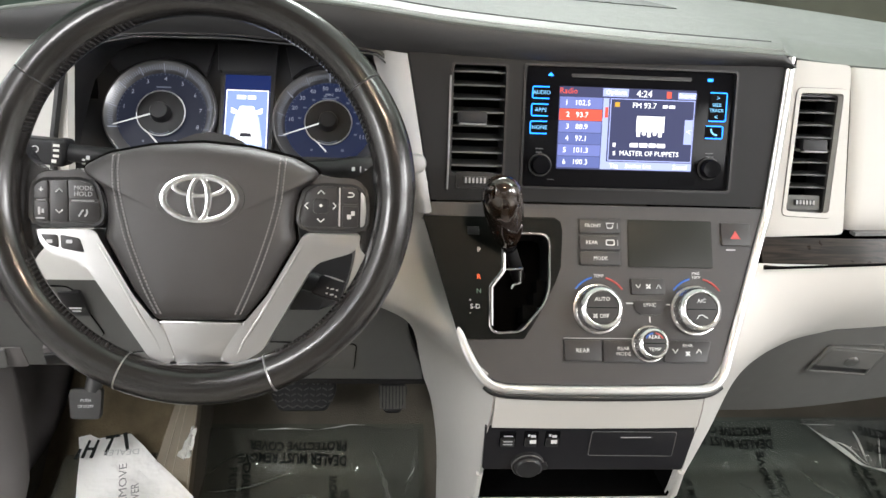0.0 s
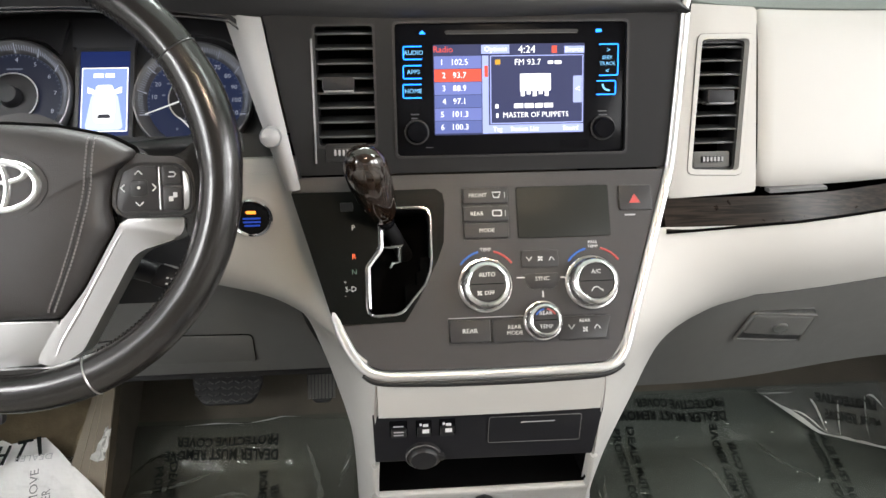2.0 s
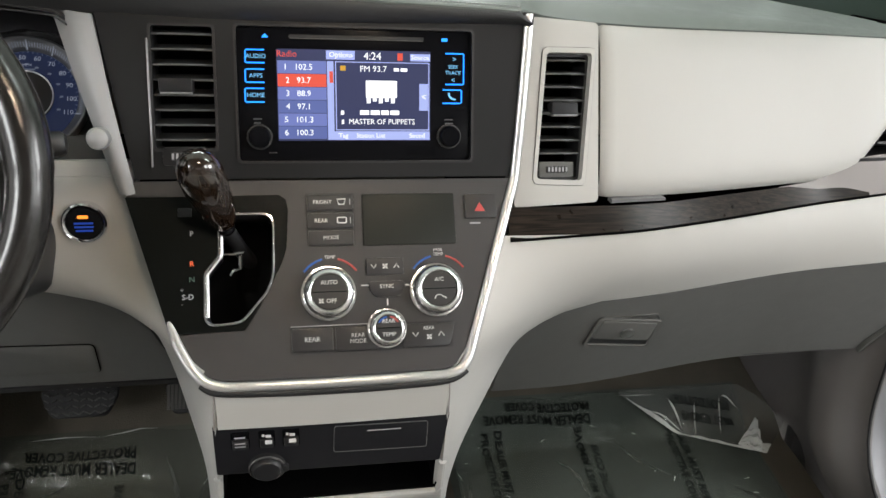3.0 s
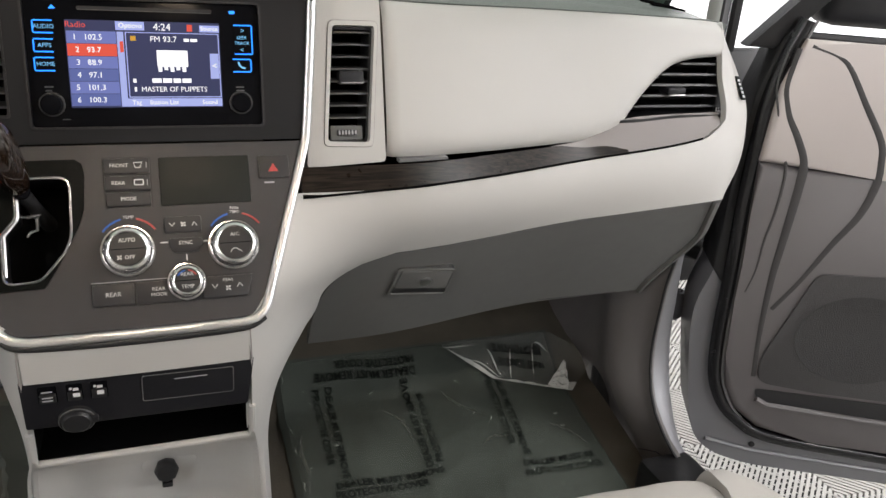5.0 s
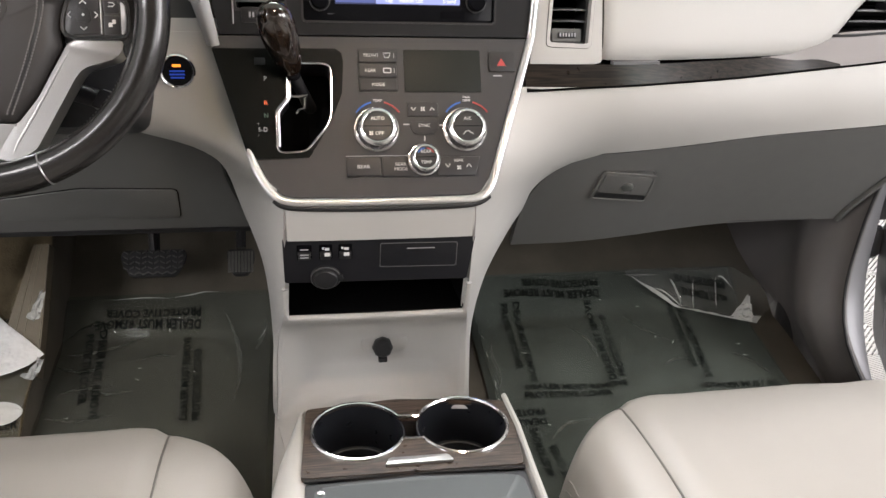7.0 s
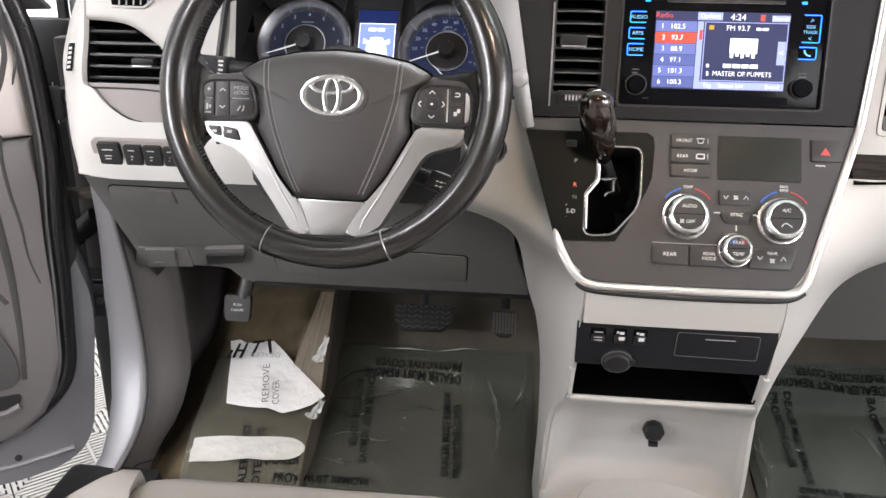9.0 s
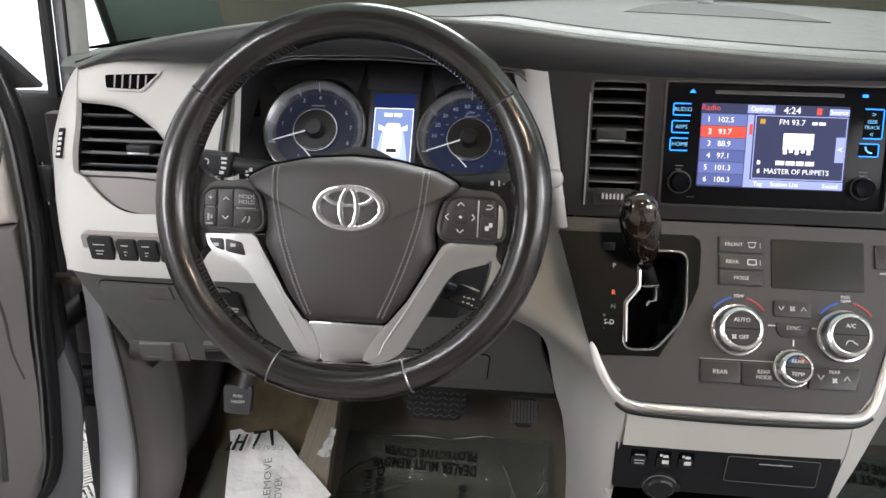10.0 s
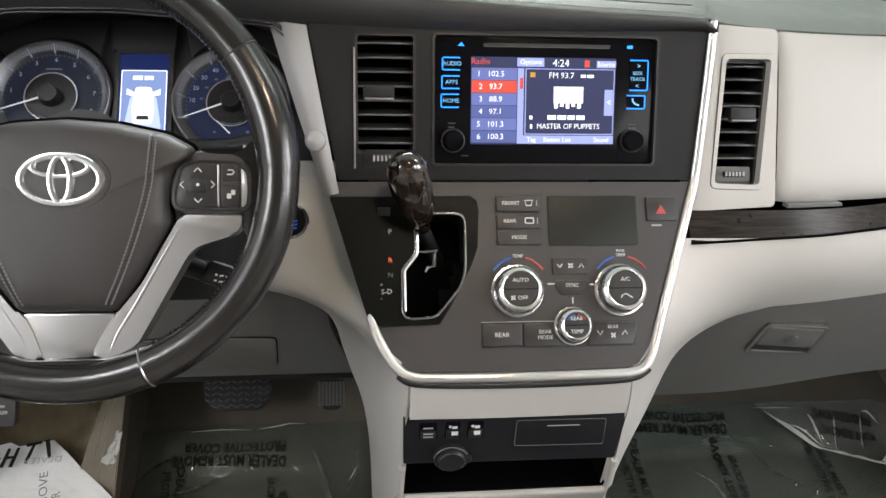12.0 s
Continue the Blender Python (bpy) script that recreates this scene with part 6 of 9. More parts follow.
for sgn in (-1, 1):
    def mir(pts):
        return [(sgn * u, v) for u, v in pts]
    part("rim_web", slab(soften(mir(WEB), 0.005), -0.020, 0.0035, WHEEL, 0.0065, 4), LEATHER, wheel, "black leather web between rim and hub")
    part("hub_wing", slab(soften(mir(WING), 0.004), -0.020, 0.0042, WHEEL, 0.003, 3), PADSKIN, wheel)
    podp = part("button_pod", ring(soften(mir(POD), 0.005), soften(mir(BED), 0.004), 0.0, 0.0062, WHEEL, lift=-0.0012), BLACK, wheel, "black button pod")
    part("pod_bed", slab(soften(mir(BED), 0.004), -0.001, 0.0030, WHEEL), PIANO, podp)
    PK = on(WHEEL, 0, 0, 0.0066)
    if sgn < 0:
        arm = [(-0.1391, -0.0345), (-0.0885, -0.0345), (-0.0845, -0.0430), (-0.0575, -0.0890), (-0.0385, -0.1128), (-0.0331, -0.1141), (-0.0236, -0.1370), (-0.0200, -0.1478), (-0.0289, -0.1492), (-0.0370, -0.1480), (-0.0435, -0.1428), (-0.0924, -0.0717), (-0.0985, -0.0640), (-0.1249, -0.0562), (-0.1328, -0.0480)]
        for pts in ([(-0.1392, 0.0010), (-0.1335, 0.0056), (-0.1278, 0.0062), (-0.1274, -0.0095), (-0.1396, -0.0098)], [(-0.1396, -0.0118), (-0.1274, -0.0115), (-0.1270, -0.0285), (-0.1345, -0.0285), (-0.1390, -0.0262)],
                    [(-0.1256, 0.0063), (-0.1118, 0.0069), (-0.1110, -0.0285), (-0.1250, -0.0285)], [(-0.1112, 0.0069), (-0.1018, 0.0064), (-0.0902, 0.0028), (-0.0862, -0.0095), (-0.1108, -0.0095)], [(-0.1107, -0.0116), (-0.0858, -0.0116), (-0.0846, -0.0245), (-0.0885, -0.0285), (-0.1104, -0.0285)]):
            part("key", slab(soften(pts, 0.0016), 0.002, 0.0058, WHEEL, 0.0009), BLACK_KEY, podp)
        lettering("+", 0.0085, on(PK, -0.1332, -0.002), WHITE_INK, podp)
        lettering("MODE", 0.0056, on(PK, -0.0985, 0.0000), GREY_INK, podp)
        lettering("HOLD", 0.0056, on(PK, -0.0985, -0.0050), GREY_INK, podp)
        bars([(-0.1370, -0.0265, -0.1300, -0.0253), (-0.1355, -0.0230, -0.1335, -0.0165), (-0.1325, -0.0215, -0.1305, -0.0180)], PK, GREY_INK, podp)
        stroke([[(-0.1210, -0.0035), (-0.1182, -0.0007), (-0.1154, -0.0035)], [(-0.1210, -0.0185), (-0.1182, -0.0213), (-0.1154, -0.0185)]], 0.0006, PK, WHITE_INK, podp, "arrow")
        stroke([[(-0.1020, -0.0240), (-0.1000, -0.0205), (-0.0985, -0.0185)], [(-0.0970, -0.0240), (-0.0950, -0.0210), (-0.0955, -0.0180)]], 0.0008, PK, GREY_INK, podp, "voice_icon")
        for u0, u1 in ((-0.1372, -0.1300), (-0.1085, -0.0900)):
            part("key_slot", slab(rrect(u0, -0.0112, u1, -0.0099, 0.0006), 0.004, 0.0062, WHEEL, 0.0003, 1), SILVER_PLASTIC, podp)
    else:
        arm = [(0.1374, -0.0342), (0.0880, -0.0342), (0.0830, -0.0430), (0.0570, -0.0890), (0.0390, -0.1115), (0.0350, -0.1135), (0.0200, -0.1390), (0.0165, -0.1478), (0.0290, -0.1490), (0.0380, -0.1468), (0.0531, -0.1378), (0.0921, -0.0693), (0.0965, -0.0635), (0.1027, -0.0594), (0.1300, -0.0511), (0.1352, -0.0443)]
        for pts in ([(0.0898, 0.0025), (0.1020, 0.0068), (0.1158, 0.0065), (0.1168, -0.0286), (0.0890, -0.0286), (0.0844, -0.0245), (0.0850, -0.0140)], [(0.1196, 0.0063), (0.1312, 0.0056), (0.1342, 0.0020), (0.1346, -0.0085), (0.1199, -0.0082)], [(0.1199, -0.0102), (0.1346, -0.0105), (0.1344, -0.0286), (0.1202, -0.0286)]):
            part("key", slab(soften(pts, 0.002), 0.002, 0.0058, WHEEL, 0.0009), BLACK_KEY, podp)
        part("divider", slab(rrect(0.1172, -0.0280, 0.1186, 0.0058, 0.0005), 0.002, 0.0064, WHEEL, 0.0004), SATIN, podp, "thin satin divider")
        part("end_trim", slab(soften([(0.1362, -0.0290), (0.1400, -0.0265), (0.1412, -0.014), (0.1400, -0.001), (0.1362, 0.0030)], 0.002), 0.002, 0.0072, WHEEL, 0.0014), SATIN, podp, "satin end trim")
        part("centre_key", slab(rrect(0.0950, -0.0170, 0.1086, -0.0040, 0.003), 0.0052, 0.0068, WHEEL, 0.0007), BLACK, podp)
        part("key_dot", lathe([(0.0013, 0), (0.0013, 0.0004)], on(WHEEL, 0.1018, -0.0102, 0.0068), 10), WHITE_INK, podp)
        stroke([[(0.0988, 0.0002), (0.1018, 0.0032), (0.1048, 0.0002)], [(0.0988, -0.0215), (0.1018, -0.0245), (0.1048, -0.0215)], [(0.0908, -0.0075), (0.0880, -0.0102), (0.0908, -0.0130)], [(0.1122, -0.0075), (0.1150, -0.0102), (0.1122, -0.0130)], [(0.1248, -0.0020), (0.1290, -0.0020), (0.1306, -0.0002), (0.1290, 0.0016), (0.1255, 0.0016)]], 0.0006, PK, WHITE_INK, podp, "arrow")
        bars([(0.1245, -0.0215, 0.1280, -0.0175), (0.1280, -0.0185, 0.1312, -0.0145)], PK, WHITE_INK, podp)
    spoke = part("spoke", slab(soften(arm, 0.0045), -0.022, 0.0066, WHEEL, 0.0045, 4), SATIN, wheel, "satin silver spoke")
    ridge = [(sgn * 0.0865, -0.0400), (sgn * 0.0780, -0.0530), (sgn * 0.0480, -0.1060), (sgn * 0.0330, -0.1300), (sgn * 0.0265, -0.1450)]
    part("spoke_ridge", tube([WHEEL @ Vector((u + sgn * 0.004, v, 0.0062)) for u, v in ridge], [0.0006, 0.0013, 0.0016, 0.0014, 0.0006], 8, flat=0.6, up=WHEEL.to_3x3() @ Vector((0, 0, 1))), SATIN, spoke, "soft raised fold")
    if sgn < 0:
        for pts in ([(-0.1335, -0.0392), (-0.1190, -0.0395), (-0.1178, -0.0510), (-0.1268, -0.0482)], [(-0.1172, -0.0395), (-0.1010, -0.0425), (-0.0968, -0.0548), (-0.1160, -0.0515)]):
            k = part("phone_key", slab(soften(pts, 0.0022), 0.002, 0.0078, WHEEL, 0.001), BLACK_KEY, spoke, "small charcoal key set in the spoke")
            bars([(pts[0][0] + 0.0055, -0.0470, pts[0][0] + 0.0105, -0.0440)], on(WHEEL, 0, 0, 0.0080), GREY_INK, k)
part("lower_spoke", slab(soften([(0.0400, -0.1130), (0.0190, -0.1480), (-0.0215, -0.1490), (-0.0375, -0.1150), (-0.0340, -0.1125)], 0.003), -0.022, 0.0050, WHEEL, 0.002, 3), SATIN, wheel, "satin silver lower spoke plate")
part("lower_grip", slab(soften([(-0.0600, -0.1560), (-0.0480, -0.1505), (-0.030, -0.1488), (0.030, -0.1488), (0.0480, -0.1505), (0.0600, -0.1560), (0.058, -0.170), (-0.058, -0.170)], 0.004), -0.010, 0.0165, WHEEL, 0.009, 4), LEATHER, wheel, "black leather lower grip")
part("hub_shaft", lathe([(0.05, -0.08), (0.055, -0.03)], WHEEL, 24), BLACK, wheel)


# ---- lower console ----
console = thing("centre_console", (0, 0.85, 0.1), "pale beige lower console with open storage below the stack", "console")


def shelf_pt(x, s):
    z = 0.574 - 0.056 * s
    return Vector((x, 0.741 + 0.012 * s - 0.005 * math.sin(min(1, s * 2.2) * math.pi * 0.5) + 0.002 * (1 - (x / 0.117) ** 2) * -1, z))


part("front_strip", grid(shelf_pt, steps(-0.1155, 0.1165, 16), steps(0, 1, 8)), BEIGE, console, "pale beige strip under the chrome edge", solid=0.01)
for sgn in (-1, 1):
    part("seam", tube([Vector((sgn * 0.1165, 0.740, 0.573)), Vector((sgn * 0.1180, 0.742, 0.545)), Vector((sgn * 0.1195, 0.749, 0.518))], 0.0009, 5), BEIGE_DARK, console)
BOX = plane_at((0, 0.7535, 0.518), (0, -0.10, 1.0))
fascia = thing("socket_and_switch_unit", (0, 0.755, 0.48), "black unit with switches, power socket and lidded pocket", "switch unit")
part("fascia", slab(soften([(-0.121, -0.0635), (0.1150, -0.0660), (0.1225, 0.0), (-0.122, 0.0)], 0.003), -0.02, 0.0, BOX, 0.0015), FASCIA, fascia)
for u, w in ((-0.1045, 0.0185), (-0.0768, 0.0162), (-0.0528, 0.0172)):
    bed = part("rocker_bed", slab(rrect(u, -0.0300, u + w, -0.0085, 0.0015), -0.003, 0.0008, BOX, 0.0004, 1), PIANO, fascia)
    part("rocker", slab(rrect(u + 0.0012, -0.0290, u + w - 0.0012, -0.0175, 0.0012), -0.002, 0.0034, BOX, 0.0012), BLACK, bed)
    if u < -0.1:
        bars([(u + 0.004, -0.0140, u + 0.0145, -0.0124), (u + 0.004, -0.0215, u + 0.0145, -0.0200), (u + 0.004, -0.0255, u + 0.0145, -0.0240)], on(BOX, 0, 0, 0.0036), GREY_INK, bed)
    else:
        bars([(u + 0.0035, -0.0135, u + 0.0060, -0.0105), (u + 0.0070, -0.0150, u + 0.0125, -0.0115), (u + 0.0065, -0.0235, u + 0.0135, -0.0185)], on(BOX, 0, 0, 0.0036), WHITE_INK, bed)
SOCK = on(BOX, -0.0695, -0.0545)
sock = part("power_socket", lathe([(0.0190, -0.004), (0.0190, 0.004), (0.0176, 0.0065), (0.0162, 0.0055), (0.0155, 0.0090), (0.0135, 0.0112), (0.001, 0.0118)], SOCK, 28, sy=0.86), BLACK, fascia, "round capped power socket")
part("socket_ring", tube([SOCK @ Vector((0.0182 * math.cos(2 * math.pi * i / 28), 0.0157 * math.sin(2 * math.pi * i / 28), 0.0052)) for i in range(28)], 0.0007, 5, True), SLAT_EDGE, sock)
part("cap_tab", slab(soften([(0.013, -0.004), (0.022, -0.003), (0.022, 0.004), (0.013, 0.006)], 0.002), 0.003, 0.0085, SOCK, 0.0012), BLACK, sock, "small pull tab of the cap")
LID = [(-0.0005, -0.0425), (0.0985, -0.0440), (0.0985, -0.0095), (0.0000, -0.0085)]
lidp = part("pocket_lid", slab(soften(LID, 0.003), -0.003, 0.0015, BOX, 0.001), FASCIA, fascia, "flush charcoal pocket lid")
bars([(0.034, -0.0172, 0.0695, -0.0160)], on(BOX, 0, 0, 0.0017), GREY_INK, lidp)
part("lid_edge", tube([BOX @ Vector((u, v, 0.0013)) for u, v in soften(LID, 0.003)], 0.0005, 5, True), SLAT_EDGE, lidp)
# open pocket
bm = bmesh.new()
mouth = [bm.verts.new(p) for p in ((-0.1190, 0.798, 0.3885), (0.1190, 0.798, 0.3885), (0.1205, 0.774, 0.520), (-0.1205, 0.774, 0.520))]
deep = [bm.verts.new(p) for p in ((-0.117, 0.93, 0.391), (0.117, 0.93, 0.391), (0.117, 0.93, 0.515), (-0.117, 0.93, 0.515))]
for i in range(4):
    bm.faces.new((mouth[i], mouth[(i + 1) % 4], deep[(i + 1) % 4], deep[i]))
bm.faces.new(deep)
part("pocket", bm, DEEP, console, "open pocket, its shade painted near-black", solid=0.003)
part("pocket_lip", tube([Vector((-0.1215, 0.774, 0.44)), Vector((-0.1225, 0.786, 0.400)), Vector((-0.119, 0.793, 0.386)), Vector((0, 0.795, 0.384)), Vector((0.119, 0.793, 0.386)), Vector((0.1225, 0.786, 0.400)), Vector((0.1215, 0.774, 0.44))], 0.0042, 8), BEIGE, console, "pale beige pocket lip")


def scoop(x, s):
    """The hollow below the pocket."""
    pr = [(0.797, 0.382), (0.812, 0.366), (0.850, 0.345), (0.895, 0.315), (0.918, 0.275), (0.923, 0.240), (0.913, 0.210), (0.893, 0.190), (0.862, 0.180), (0.80, 0.1765), (0.70, 0.1765)]
    a = s * (len(pr) - 1)
    i = min(int(a), len(pr) - 2)
    f = a - i
    y = pr[i][0] * (1 - f) + pr[i + 1][0] * f
    z = pr[i][1] * (1 - f) + pr[i + 1][1] * f
    w = x_leg_in(z) + 0.0015
    return Vector((x * w, y + (y_leg(z) + 0.0005 - y) * abs(x) ** 6, z))


part("scoop", grid(scoop, [-1, -0.985, -0.96, -0.93, -0.89] + steps(-0.84, 0.84, 22) + [0.89, 0.93, 0.96, 0.985, 1], steps(0, 1, 32)), BEIGE, console, "smooth hollow beige console face", smooth=60, solid=0.006)


part("well_floor", box(-0.149, 0.60, 0.160, 0.149, 0.905, 0.1745, 0.004), BEIGE, console, "smooth beige floor of the hollow")
PAD_EDGE = soften([(-0.108, 0.60), (-0.101, 0.800), (-0.086, 0.842), (-0.060, 0.868), (-0.015, 0.8755), (0.030, 0.8720), (0.070, 0.8600), (0.108, 0.8300), (0.124, 0.800), (0.128, 0.60)], 0.018, 4)
part("floor_pad", slab(PAD_EDGE, 0.175, 0.2005, ID, 0.004, 3), BEIGE, console, "raised beige pad in the hollow")
part("pad_joint", tube([Vector((u * 1.012, 0.735 + (v - 0.735) * 1.012, 0.1955)) for u, v in PAD_EDGE], 0.0012, 5, True), STITCH_DARK, console)
hook = part("bag_hook", lathe([(0.0135, -0.01), (0.0155, 0.0), (0.0165, 0.006), (0.0155, 0.013), (0.0125, 0.016), (0.001, 0.0165)], look((0.019, 0.912, 0.266), (0.019, 1.9, 0.1)), 8), BLACK, console, "black faceted bag hook")
part("hook_tip", box(0.012, 0.894, 0.2455, 0.026, 0.905, 0.253, 0.002), BLACK, hook)
part("hook_base", slab(rrect(-0.032, -0.018, 0.040, 0.020, 0.016, 5), -0.008, -0.0012, plane_at((0.019, 0.916, 0.266), (0, -0.15, 1.0)), 0.001), BEIGE, console)

# ---- floor console with cup holders ----
tray = thing("cup_holder_console", (0.005, 0.45, 0.1), "floor console with twin cup holders in a wood tray", "cup holder")
ZT = 0.405


TOP_EDGE = soften([(-0.1015, 0.556), (0.0, 0.5650), (0.1175, 0.5500), (0.1197, 0.50), (0.1165, 0.42), (0.116, -0.2), (-0.103, -0.2), (-0.103, 0.43), (-0.102, 0.50)], 0.006, 3)
WIDE_EDGE = soften([(-0.1080, 0.560), (0.0, 0.5720), (0.1225, 0.5560), (0.1270, 0.50), (0.1275, 0.42), (0.1275, -0.2), (-0.143, -0.2), (-0.1395, 0.43), (-0.1275, 0.50)], 0.006, 3)
BODY_ROWS = [(-0.25, -0.012), (-0.05, -0.006), (0.10, -0.0035), (0.40, -0.005), (0.68, -0.012), (0.88, -0.026), (1.0, -0.05), (1.08, -0.10), (1.12, -0.20), (1.14, -0.355)]


def console_side(t, s):
    """Rounded body: t goes round the outline, s over the shoulder and down to the floor."""
    i = t % len(TOP_EDGE)
    k, dz = BODY_ROWS[s]
    return Vector((*(TOP_EDGE[i][c] + (WIDE_EDGE[i][c] - TOP_EDGE[i][c]) * k for c in (0, 1)), ZT + dz))


part("body", grid(console_side, range(len(TOP_EDGE) + 1), range(len(BODY_ROWS))), BEIGE, tray, "pale beige rounded console body", smooth=60)
CUPS = ((-0.0455, 0.511), (0.0635, 0.510))
R_C = 0.0475
bm = bmesh.new()
outer = soften([(-0.104, 0.4435), (0.1125, 0.4405), (0.1185, 0.5), (0.1165, 0.548), (0.0, 0.5635), (-0.098, 0.554)], 0.006, 3)


def figure_eight(r, n=26):
    """The outline of the two holes and the neck between them."""
    (ax_, ay), (bx, by) = CUPS
    gap = radians(24)
    pts = [(ax_ + r * math.cos(gap + (2 * math.pi - 2 * gap) * i / n), ay + r * math.sin(gap + (2 * math.pi - 2 * gap) * i / n)) for i in range(n + 1)]
    pts += [(bx + r * math.cos(math.pi + gap + (2 * math.pi - 2 * gap) * i / n), by + r * math.sin(math.pi + gap + (2 * math.pi - 2 * gap) * i / n)) for i in range(n + 1)]
    return pts


eight = figure_eight(R_C)
k0 = min(range(len(eight)), key=lambda i: eight[i][1])
j0 = min(range(len(outer)), key=lambda i: (outer[i][0] - eight[k0][0]) ** 2 + (outer[i][1] - eight[k0][1]) ** 2)
loop = [outer[(j0 + i) % len(outer)] for i in range(len(outer) + 1)] + [eight[(k0 - i) % len(eight)] for i in range(len(eight) + 1)]
bm.faces.new([bm.verts.new((u, v, ZT)) for u, v in loop])
part("wood_top", bm, WOOD_TRAY, tray, "brown wood-grain tray top", solid=0.006)
part("cup_trim", tube([Vector((u, v, ZT + 0.0005)) for u, v in eight], 0.0021, 8, True), CHROME, tray, "chrome figure-eight rim")
for cx, cy in CUPS:
    bm = bmesh.new()
    rows = [[bm.verts.new((cx + r * math.cos(2 * math.pi * i / 36), cy + r * math.sin(2 * math.pi * i / 36), z)) for i in range(36)] for r, z in ((R_C - 0.001, ZT - 0.003), (R_C - 0.0035, ZT - 0.048), (R_C - 0.0045, ZT - 0.052), (R_C - 0.0095, ZT - 0.0535), (R_C - 0.0110, ZT - 0.056), (R_C - 0.0125, ZT - 0.072), (0.001, ZT - 0.072))]
    for a, b in zip(rows, rows[1:]):
        for i in range(36):
            bm.faces.new((a[i], a[(i + 1) % 36], b[(i + 1) % 36], b[i]))
    part("cup_well", bm, dull(surface("cup_black", (0.0095, 0.0105, 0.013), 0.30), 0.45), tray, "glossy black cup well", solid=0.002)
    part("cup_ring", tube([Vector((cx + (R_C - 0.0088) * math.cos(2 * math.pi * i / 36), cy + (R_C - 0.0088) * math.sin(2 * math.pi * i / 36), ZT - 0.0525)) for i in range(36)], 0.0008, 5, True), SLAT_EDGE, tray)
part("pull_tab", slab(soften([(-0.0235, 0.4505), (0.0445, 0.4505), (0.0395, 0.4600), (-0.0185, 0.4600)], 0.002), ZT - 0.002, ZT + 0.0035, ID, 0.0015), SATIN, tray, "satin silver pull tab")
lid = part("bin_lid", slab(soften([(-0.1005, 0.4405), (0.0, 0.4425), (0.1135, 0.4370), (0.1135, 0.10), (-0.1005, 0.10)], 0.004), ZT - 0.03, ZT - 0.005, ID, 0.002), surface("slate_lid", (0.040, 0.043, 0.047), 0.4, grain=0.2, grain_scale=900), tray, "slate grey storage lid")
# paler slate: the pane's grey reflection is put into its colour
part("lid_pane", slab(soften([(-0.0915, 0.4275), (-0.085, 0.4320), (0.006, 0.4375), (0.100, 0.4300), (0.1085, 0.4240), (0.1085, 0.12), (-0.0915, 0.12)], 0.004), ZT - 0.007, ZT - 0.003, ID, 0.0015), surface("slate_pane_sheen", (0.105, 0.118, 0.124), 0.34, grain=0.15, grain_scale=900), lid, "slate pane of the lid, its reflection painted lighter")
part("lid_stud", lathe([(0.0042, 0), (0.0042, 0.0015), (0.0028, 0.0028), (0.0003, 0.003)], Matrix.Translation((-0.0855, 0.4245, ZT - 0.003)), 20), CHROME, lid, "small chrome stud")
part("wood_edge", tube([Vector((-0.1005, 0.4425, ZT - 0.003)), Vector((0.0, 0.4440, ZT - 0.003)), Vector((0.1130, 0.4390, ZT - 0.003))], 0.0022, 6), BLACK, tray)
part("side_rail", tube([Vector((0.1195, 0.557, ZT)), Vector((0.1215, 0.50, ZT)), Vector((0.119, 0.42, ZT)), Vector((0.117, 0.30, ZT))], 0.0032, 6), BEIGE, tray)


# ---- seats ----
SEAM_DARK = surface("seam_grey", (0.13, 0.125, 0.115), 0.6)
SEAM_THREAD = surface("stitch_grey", (0.30, 0.29, 0.27), 0.7)


